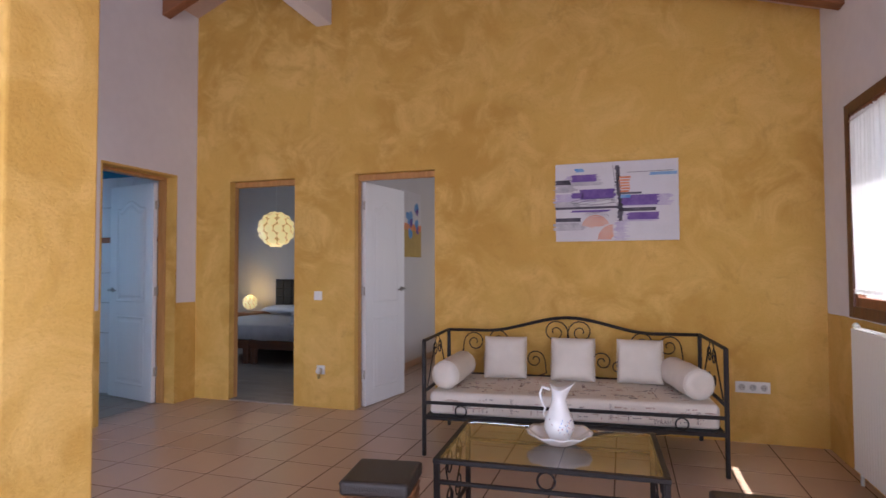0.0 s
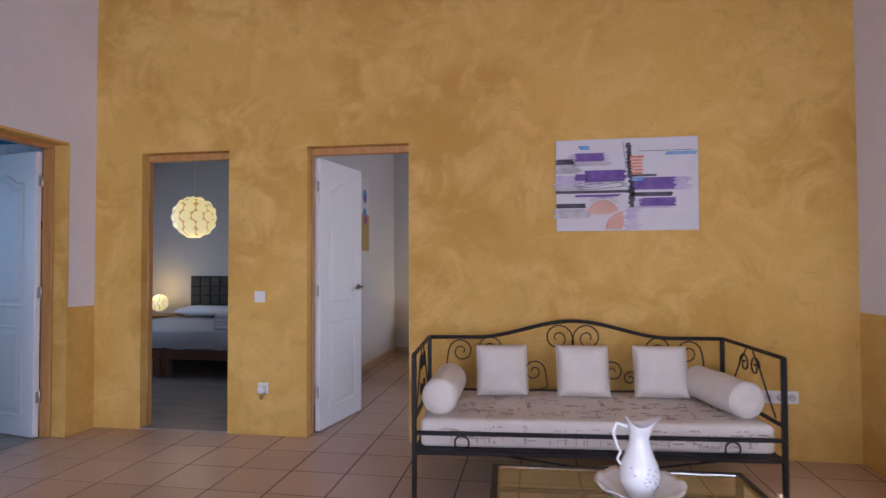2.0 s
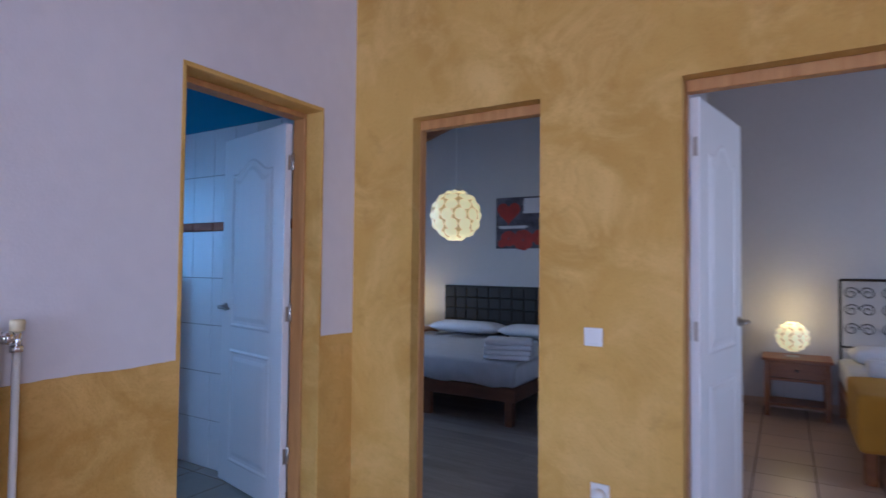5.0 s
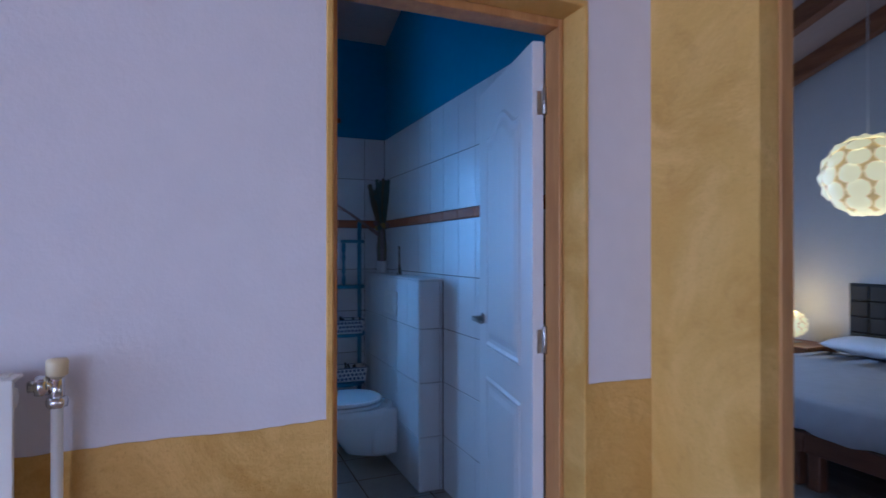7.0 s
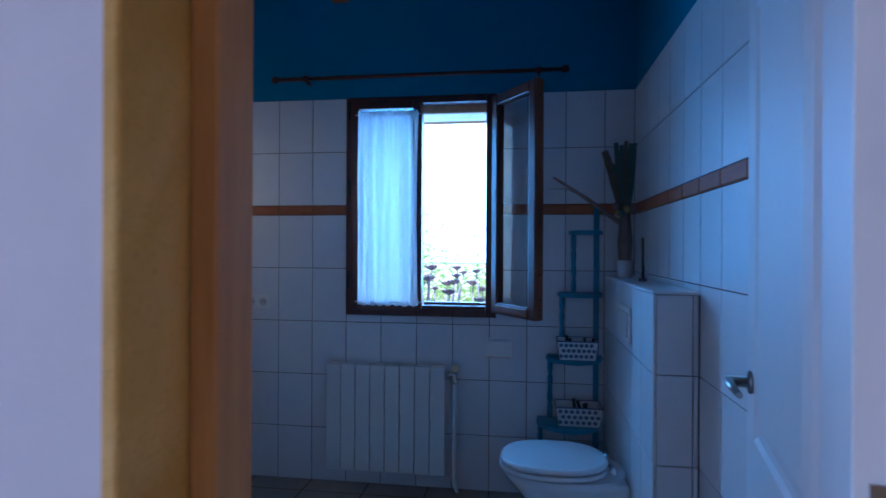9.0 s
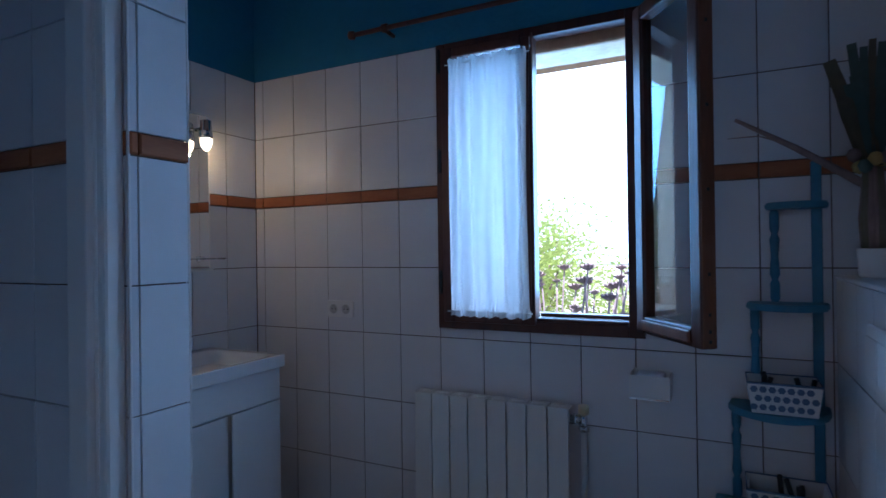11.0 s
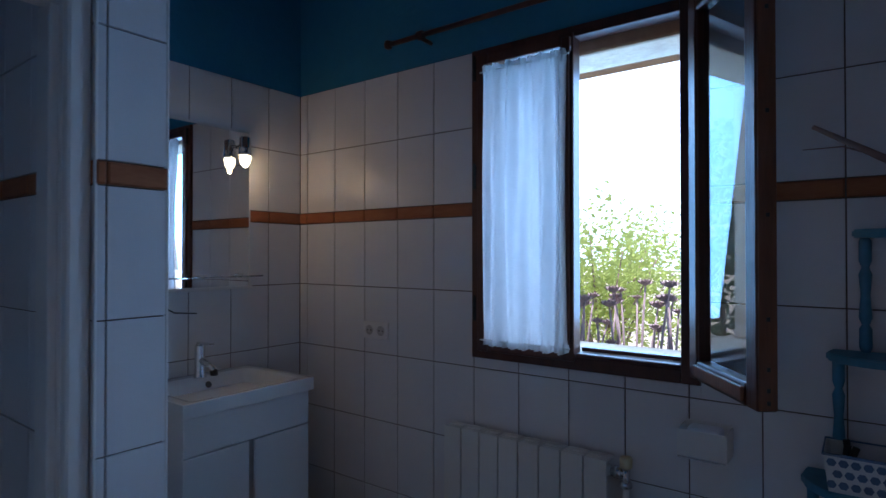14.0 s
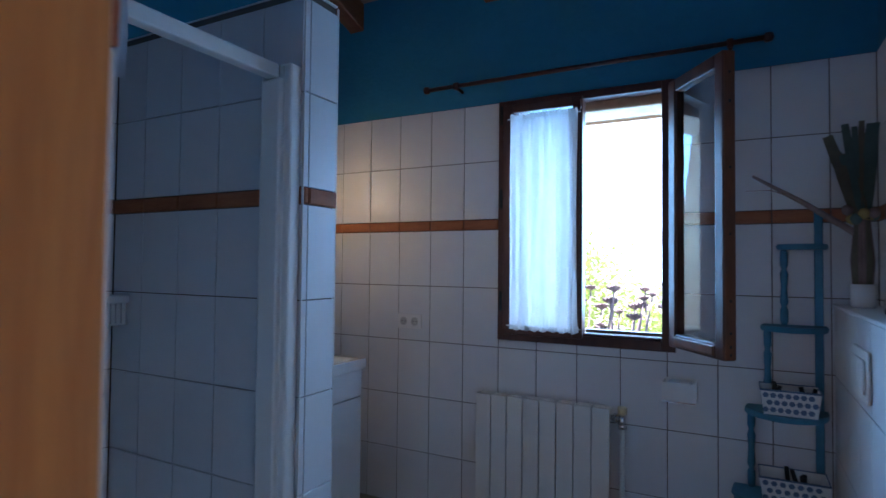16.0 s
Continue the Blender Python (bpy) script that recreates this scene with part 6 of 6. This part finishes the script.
def soft_box(x0, x1, y0, y1, z0, z1, bev, wave=0.004, cuts=14):
    bm = boxes((x0, x1, y0, y1, z0, z1), bevel=bev, seg=3)
    bmesh.ops.subdivide_edges(bm, edges=[e for e in bm.edges if e.calc_length() > 0.25], cuts=cuts, use_grid_fill=True)
    for v in bm.verts:
        v.co += wave * noise.noise_vector(v.co * 3.5)
    for f in bm.faces:
        f.smooth = True
    return bm


def pillow(x0, x1, y0, y1, z, thick, label):
    p = thing("pillow", label, "pillow", ((x0 + x1) / 2, (y0 + y1) / 2, z), 0, "bed pillows")
    bm = bmesh.new()
    nx, ny = 26, 12
    for side in (-1, 1):
        g = []
        for j in range(ny + 1):
            row = []
            for i in range(nx + 1):
                u, v = 2 * i / nx - 1, 2 * j / ny - 1
                b = ((1 - abs(u) ** 5) * (1 - abs(v) ** 3)) ** 0.55
                row.append(bm.verts.new((u * (x1 - x0) / 2, v * (y1 - y0) / 2, thick / 2 + side * thick / 2 * b + 0.006 * noise.noise(Vector((u * 3, v * 2, 1))))))
            g.append(row)
        for j in range(ny):
            for i in range(nx):
                bm.faces.new((g[j][i], g[j][i + 1], g[j + 1][i + 1], g[j + 1][i])).smooth = True
    bmesh.ops.remove_doubles(bm, verts=bm.verts[:], dist=1e-4)
    part("cover", bm, SHEET, p)


def beds():
    # two single beds pushed together
    for k, x0 in enumerate((-5.13, -4.215)):
        b = thing("single_bed", "dark wooden single bed with white sheets", "bed", (x0, 6.3, 0), 0, "beds pushed together")
        w, ln = 0.905, 1.92
        for x in (0.02, w - 0.09):
            for y in (0.0, ln - 0.1):
                part("leg", boxes((x, x + 0.07, y, y + 0.07, 0, 0.22), bevel=0.006), BEDWOOD, b)
        part("frame", boxes((0, w, 0, 0.03, 0.2, 0.31), (0, 0.03, 0.031, ln, 0.2, 0.31), (w - 0.03, w, 0.031, ln, 0.2, 0.31), (0.031, w - 0.031, 0.031, ln, 0.22, 0.28), bevel=0.004), BEDWOOD, b)
        part("mattress", soft_box(0.004, w - 0.004, 0.01, ln - 0.02, 0.311, 0.50, 0.04), SHEET, b)
    c = thing("bed_cover", "white bed cover hanging over the beds' foot", "bed cover", (0, 0, 0))
    bm = bmesh.new()
    n = 60
    rows = [(7.9, 0.516), (7.4, 0.518), (6.8, 0.518), (6.36, 0.517), (6.29, 0.512), (6.275, 0.495), (6.265, 0.42), (6.262, 0.345)]
    g = []
    for j, (y, z) in enumerate(rows):
        g.append([bm.verts.new((-5.15 + 1.86 * i / n, y + (0.012 * math.sin(i * 0.9) * (j > 5)), z + 0.006 * noise.noise(Vector((i * 0.2, y * 3, 0))) - (0.03 * math.sin(i * 0.21) ** 2 if j == len(rows) - 1 else 0))) for i in range(n + 1)])
    for a, d in zip(g, g[1:]):
        for i in range(n):
            bm.faces.new((a[i], a[i + 1], d[i + 1], d[i])).smooth = True
    bmesh.ops.solidify(bm, geom=bm.faces[:], thickness=0.006)
    part("fabric", bm, SHEET, c)
    for x0, tag in ((-5.1, "long white pillow at the headboard"), (-4.19, "long white pillow at the headboard")):
        pillow(x0, x0 + 0.88, 7.78, 8.18, 0.52, 0.14, tag)
    hb = thing("headboard", "dark tufted leather headboard on the bedroom wall", "headboard", (-5.16, 8.25, 0))
    part("panel", boxes((0, 1.9, 0.02, 0.06, 0.3, 1.07), bevel=0.005), HEADBOARD, hb)
    for k in range(5):
        for q in range(12):
            part("tuft", boxes((0.02 + q * 0.155, 0.168 + q * 0.155, -0.006, 0.019, 0.385 + k * 0.135, 0.517 + k * 0.135), bevel=0.012, seg=2), HEADBOARD, hb)
    part("leg", boxes((0.05, 0.12, 0.02, 0.06, 0, 0.299), (1.78, 1.85, 0.02, 0.06, 0, 0.299)), LEATHER, hb)
    for x, y, turn, tag in ((-3.45, 6.5, 12, "folded white towels stacked on the bed"),):
        for q in range(4):
            t = thing("folded_towel", tag, "towel", (x, y, 0.528 + q * 0.042), turn + q * 3, "towel stack")
            part("fold", soft_box(-0.2, 0.2, -0.13, 0.13, 0, 0.04, 0.015, 0.004, 6), SHEET, t)


def red_picture():
    p = thing("flower_picture", "canvas picture of a red heart and flowers on a dark ground", "picture", (-4.47, 8.349, 1.53))
    w, h = 0.75, 0.62
    part("canvas", boxes((0, w, -0.025, 0, 0, h), bevel=0.003), INK, p)
    rnd = random.Random(3)
    for cx, cz, r in ((0.17, 0.12, 0.10), (0.36, 0.10, 0.13), (0.58, 0.13, 0.10), (0.08, 0.06, 0.05)):
        bm = bmesh.new()
        for q in range(9):
            a = q * 2 * math.pi / 9
            c = Vector((cx + 0.55 * r * math.cos(a), -0.0256 - 0.0004 * q, cz + 0.55 * r * math.sin(a)))
            bm.faces.new([bm.verts.new(c + Vector((0.5 * r * math.cos(g + a), 0, 0.42 * r * math.sin(g + a)))) for g in [2 * math.pi * s / 12 for s in range(12)]])
        part("blossom", bm, RED, p)
    bm = bmesh.new()
    patch(bm, 0.36, 0.73, 0.42, 0.6, 13, 0.02, rnd)
    patch(bm, 0.05, 0.4, 0.24, 0.275, 14, 0.03, rnd)
    part("highlight", bm, CANVAS, p)
    bm = bmesh.new()
    bm.faces.new([bm.verts.new((0.17 + 0.0095 * 16 * math.sin(a) ** 3, -0.0275, 0.44 + 0.0095 * (13 * math.cos(a) - 5 * math.cos(2 * a) - 2 * math.cos(3 * a) - math.cos(4 * a)))) for a in [2 * math.pi * q / 32 for q in range(32)]])
    part("heart", bm, RED, p, "painted red heart")


def blue_picture():
    # hangs on the left wall of the second bedroom, facing +x
    p = thing("tree_picture", "narrow canvas of blue trees over a straw field", "picture", (B2L + 0.001, 6.4, 1.39), 90)
    w, h = 0.63, 0.83
    part("canvas", boxes((0, w, -0.025, 0, 0, h), bevel=0.003), CANVAS, p)
    rnd = random.Random(6)
    bm = bmesh.new()
    patch(bm, 0.0, w, 0.0, 0.34, 15, 0.0, rnd)
    part("field", bm, STRAW, p)
    bm = bmesh.new()
    patch(bm, 0.0, w, 0.34, 0.42, 16, 0.0, rnd)
    part("far_field", bm, ORANGE, p)
    for nm, mat, lay, rows in (("tree_crown", SKY_PAINT, 20, ((0.2, 0.5, 0.14), (0.42, 0.64, 0.12), (0.45, 0.42, 0.12), (0.25, 0.3, 0.1))), ("tree_shade", PURPLE, 30, ((0.24, 0.44, 0.07), (0.46, 0.34, 0.07), (0.46, 0.58, 0.06)))):
        bm = bmesh.new()
        for u, v, r in rows:
            for q in range(10):
                a, l = rnd.uniform(0, 6.28), rnd.uniform(0, r * 0.6)
                c = Vector((u + l * math.cos(a), -0.0205 - 0.0004 * lay - 0.0001 * q, v + l * math.sin(a)))
                rr = r * rnd.uniform(0.3, 0.5)
                bm.faces.new([bm.verts.new(c + Vector((rr * math.cos(g), 0, rr * 0.8 * math.sin(g)))) for g in [2 * math.pi * s / 9 for s in range(9)]])
        part(nm, bm, mat, p)


def iron_bed():
    b = thing("iron_bed", "bed with a scrolled black iron headboard and mustard cover", "bed", (-1.03, 6.36, 0))
    w, ln = 1.4, 1.9
    for x in (0.0, w - 0.07):
        for y in (0.0, ln - 0.07):
            part("leg", boxes((x, x + 0.07, y, y + 0.07, 0, 0.24), bevel=0.006), NIGHTWOOD, b)
    part("frame", boxes((0, w, 0, ln, 0.24, 0.32), bevel=0.006), NIGHTWOOD, b)
    part("mattress", soft_box(0.0, w, 0.0, ln, 0.321, 0.52, 0.04), SHEET, b)
    hb = bmesh.new()
    tube([(0.02, ln + 0.02, 0.0), (0.02, ln + 0.02, 1.22)], 0.012, hb, 8)
    tube([(w - 0.02, ln + 0.02, 0.0), (w - 0.02, ln + 0.02, 1.22)], 0.012, hb, 8)
    tube([(0.02, ln + 0.02, 1.22), (w - 0.02, ln + 0.02, 1.22)], 0.012, hb, 8)
    tube([(0.02, ln + 0.02, 0.62), (w - 0.02, ln + 0.02, 0.62)], 0.009, hb, 8)
    part("headboard_frame", hb, IRON, b)
    for k in range(5):
        for z in (0.78, 0.95, 1.1):
            for hand in (-1, 1):
                part("scroll", tube([(p[0], ln + 0.02, p[2]) for p in spiral(0.16 + k * 0.27 + hand * 0.06, z, 0.06, 1.5, 0 if hand < 0 else math.pi, -hand)], 0.005, sides=6), IRON, b)
    c = thing("mustard_cover", "mustard-yellow bed cover folded over the bed's foot", "bed cover", (-1.03, 6.36, 0))
    bm = soft_box(-0.03, w + 0.03, -0.04, 0.75, 0.20, 0.545, 0.03, 0.012)
    part("fabric", bm, YELLOW, c)
    pillow(-0.98, -0.35, 7.72, 8.12, 0.525, 0.15, "white pillow on the iron bed")
    t = thing("folded_towel", "grey-white folded towel on the iron bed", "towel", (-0.75, 7.3, 0.53))
    part("fold", soft_box(-0.17, 0.17, -0.12, 0.12, 0, 0.1, 0.02, 0.004, 6), SHEET, t)


pendant()
beds()
nightstand(-5.72, -5.28, 7.9, 8.3, 0.52, "brown wooden nightstand beside the pushed-together beds")
table_lamp(-5.53, 8.08, 0.521, 0.12)
red_picture()
blue_picture()
nightstand(-1.60, -1.10, 7.93, 8.33, 0.52, "reddish-brown nightstand with a drawer and open shelf")
table_lamp(-1.38, 8.1, 0.521, 0.135)
iron_bed()


# ---- tiles, planks and floors ----
TILE_MESHES = {}


def tile_mesh(name, w, h, depth, mat, chamfer=0.0012):
    """One tile lying in x-z, its face towards -y; shared between tiles of one size."""
    key = (name, round(w, 3), round(h, 3), depth)
    if key not in TILE_MESHES:
        bm = bmesh.new()
        c = min(chamfer, w / 4, h / 4)
        back = [bm.verts.new(p) for p in ((0, 0, 0), (w, 0, 0), (w, 0, h), (0, 0, h))]
        edge = [bm.verts.new((p.co.x, -depth + c, p.co.z)) for p in back]
        face = [bm.verts.new(p) for p in ((c, -depth, c), (w - c, -depth, c), (w - c, -depth, h - c), (c, -depth, h - c))]
        bm.faces.new(face)
        for k in range(4):
            n = (k + 1) % 4
            bm.faces.new((back[k], back[n], edge[n], edge[k])), bm.faces.new((edge[k], edge[n], face[n], face[k]))
        TILE_MESHES[key] = mesh_of(name, bm, mat)
    return TILE_MESHES[key]


def cut(rect, holes):
    """The rectangle less the holes, as rectangles."""
    out = [rect]
    for a, b, c, d in holes:
        left = []
        for u0, u1, v0, v1 in out:
            if b <= u0 or a >= u1 or d <= v0 or c >= v1:
                left.append((u0, u1, v0, v1))
                continue
            if u0 < a:
                left.append((u0, a, v0, v1))
            if b < u1:
                left.append((b, u1, v0, v1))
            if v0 < c:
                left.append((max(u0, a), min(u1, b), v0, c))
            if d < v1:
                left.append((max(u0, a), min(u1, b), d, v1))
        out = left
    return [r for r in out if r[1] - r[0] > 0.008 and r[3] - r[2] > 0.008]


ROWS_Z = [(0.303 * k, 0.303 * (k + 1)) for k in range(5)] + [(1.57, 1.873), (1.873, 2.176)]
BAND_Z = (1.515, 1.57)
JOINT = 0.004


def tile_wall(parent, place, turn, u0, u1, first, holes=(), rows=ROWS_Z, band=True, top=9.0, pitch=0.203):
    """White tiles with a terracotta border on a wall; u runs along the wall, from the given place."""
    m = pose(*place, 0, 0, turn)
    joints = [u0]
    k = first
    while k > u0 + 0.01:
        k -= pitch
    k += pitch
    while k < u1 - 0.01:
        if k > u0 + 0.01:
            joints.append(k)
        k += pitch
    joints.append(u1)
    courses = [(z0, z1, "wall_tile", WALL_TILE, 0.0075) for z0, z1 in rows if z0 < top - 0.01]
    if band:
        courses.append((*BAND_Z, "border_tile", BAND_TILE, 0.013))
    for z0, z1, name, mat, depth in courses:
        for a, b in zip(joints, joints[1:]):
            for r in cut((a + JOINT / 2, b - JOINT / 2, z0 + JOINT / 2, min(z1, top) - JOINT / 2), holes):
                ob = new(name, tile_mesh(name, r[1] - r[0], r[3] - r[2], depth, mat, 0.004 if name == "border_tile" else 0.0012))
                ob.matrix_world = m @ Matrix.Translation((r[0], 0, r[2]))
                ob.parent = parent
                ob.matrix_parent_inverse = parent.matrix_world.inverted()


def grout(name, rows):
    return structure(name, boxes(*rows), WALL_GROUT, "dark thin grout bed of the white wall tiles", "tile bed")


TT = 2.176
g_west = grout("tiling_west", [(BW, BW + 0.004, BS, WIN[0], 0, TT), (BW, BW + 0.004, WIN[1], BN, 0, TT), (BW, BW + 0.004, WIN[0], WIN[1], 0, WIN[2])])
tile_wall(g_west, (BW, 0, 0), 90, BS + 0.008, BN - 0.008, 2.831, [(WIN[0] - 0.002, WIN[1] + 0.002, WIN[2] - 0.002, 3)])
g_north = grout("tiling_north", [(BW + 0.004, WB - 0.02, BN - 0.004, BN, 0, TT)])
tile_wall(g_north, (0, BN, 0), 0, BW + 0.008, WB - 0.022, BW + 0.12, [(BW, BOX[1], 0, BOX[4] + 0.001)])
g_south = grout("tiling_south", [(BW + 0.004, PART[0], BS, BS + 0.004, 0, TT), (PART[1], WB - 0.02, BS, BS + 0.004, 0, TT)])
tile_wall(g_south, (0, BS, 0), 180, -PART[0] + 0.009, -BW - 0.008, -BW - 0.2)
tile_wall(g_south, (0, BS, 0), 180, -WB + 0.03, -PART[1] - 0.009, -PART[1] - 0.15)
g_east = grout("tiling_east", [(WB - 0.024, WB - 0.02, BS, BATH[0], 0, TT)])
tile_wall(g_east, (WB - 0.024, 0, 0), -90, -BATH[0] + 0.0, -BS - 0.008, -BS - 0.1)
g_part = bpy.data.objects["wall_shower"]
tile_wall(g_part, (PART[1], 0, 0), 90, BS + 0.008, PART[3], PART[3] - 0.175, top=PART[4])
tile_wall(g_part, (PART[0], 0, 0), -90, -PART[3], -BS - 0.008, -PART[3] + 0.2, top=PART[4])
tile_wall(g_part, (0, PART[3], 0), 180, -PART[1] - 0.006, -PART[0] + 0.006, 100, top=PART[4])
part("edge_trim", boxes((PART[0] - 0.0085, PART[0] - 0.001, PART[3] + 0.001, PART[3] + 0.009, 0, PART[4]), (PART[1] + 0.001, PART[1] + 0.0085, PART[3] + 0.001, PART[3] + 0.009, 0, PART[4]),
     (PART[0], PART[1], BS, PART[3] + 0.008, PART[4] + 0.0005, PART[4] + 0.008), bevel=0.002), PLASTIC, g_part, "white plastic tile edge")
g_box = bpy.data.objects["cistern_wall"]
low_rows = [(0.303 * k, min(0.303 * (k + 1), BOX[4] - 0.012)) for k in range(4)]
tile_wall(g_box, (BOX[1] - 0.008, 0, 0), 90, BOX[2] + 0.008, BN - 0.008, 100, rows=low_rows, band=False)
tile_wall(g_box, (0, BOX[2] + 0.008, 0), 0, BOX[0] + 0.008, BOX[1] - 0.008, BOX[1] - 0.2, rows=low_rows, band=False)


def floor_tiles(parent, x0, x1, y0, y1, ox, oy, pitch, mat, joint=0.006, name="floor_tile", top=0.0):
    nx0, nx1 = math.floor((x0 - ox) / pitch), math.ceil((x1 - ox) / pitch)
    ny0, ny1 = math.floor((y0 - oy) / pitch), math.ceil((y1 - oy) / pitch)
    rnd = random.Random(2)
    for i in range(nx0, nx1):
        for j in range(ny0, ny1):
            a, b = max(x0, ox + i * pitch) + joint / 2, min(x1, ox + (i + 1) * pitch) - joint / 2
            c, d = max(y0, oy + j * pitch) + joint / 2, min(y1, oy + (j + 1) * pitch) - joint / 2
            if b - a < 0.01 or d - c < 0.01:
                continue
            ob = new(name, tile_mesh(name + mat.name, b - a, d - c, 0.007, mat, 0.002))
            ob.matrix_world = Matrix(((1, 0, 0, a), (0, 0, 1, c), (0, -1, 0, -0.007 + top + rnd.uniform(-0.0004, 0.0004)), (0, 0, 0, 1)))
            ob.parent = parent


floor_tiles(bpy.data.objects["floor"], WB, E, 0.196, N + 0.13, -2.292, 3.55, 0.339, FLOOR_TILE)
bm = bmesh.new()
for i in range(17):
    for j in range(10):
        a, c = -3.65 + i * 0.339, -2.85 + j * 0.339
        if c + 0.333 < 0.2 and a + 0.333 < E:
            box(bm, a, a + 0.333, c, c + 0.333, -0.001, 0.0)
part("floor_tile_far", bm, FLOOR_TILE, bpy.data.objects["floor"])["kind"] = "stuff"
floor_tiles(bpy.data.objects["floor_bath"], BW, WB, BS, BN, -5.98, 2.63, 0.339, BATH_FLOOR)
floor_tiles(bpy.data.objects["floor_bedroom_tiles"], B2L, E, N + 0.13, 8.35, -2.292, 3.55, 0.339, FLOOR_TILE)


def planks():
    parent = bpy.data.objects["floor_bedroom_planks"]
    rnd = random.Random(8)
    w, ln = 0.19, 1.25
    y = N + 0.13
    k = 0
    while y < 8.35:
        x = -6.4 - rnd.uniform(0, ln)
        while x < B1R:
            a, b = max(x, -6.4) + 0.001, min(x + ln, B1R) - 0.001
            d = min(y + w, 8.35) - 0.001
            if b - a > 0.05:
                ob = new("floor_plank", tile_mesh("floor_plank", b - a, d - y - 0.001, 0.007, PLANK_X, 0.001))
                ob.matrix_world = Matrix(((1, 0, 0, a), (0, 0, 1, y + 0.001), (0, -1, 0, -0.006), (0, 0, 0, 1)))
                ob.parent = parent
            x += ln
        y += w


PLANK_X = material("grey_plank_grain", (0.30, 0.255, 0.225), 0.42, dark=(0.17, 0.14, 0.12), scale=2.2, fine=14, stretch=(0.8, 1, 7), bump=0.1, spread=0.16)
planks()
# skirting tiles of the second bedroom
structure("baseboard_bedroom_left", boxes((B2L, B2L + 0.01, N + 0.17, 8.34, 0.0, 0.08), bevel=0.002), FLOOR_TILE, "beige tiled skirting along the bedroom wall", "baseboard")
structure("baseboard_bedroom_back", boxes((B2L + 0.01, E, 8.34, 8.3499, 0.0, 0.08), bevel=0.002), FLOOR_TILE, "beige tiled skirting along the back wall", "baseboard")
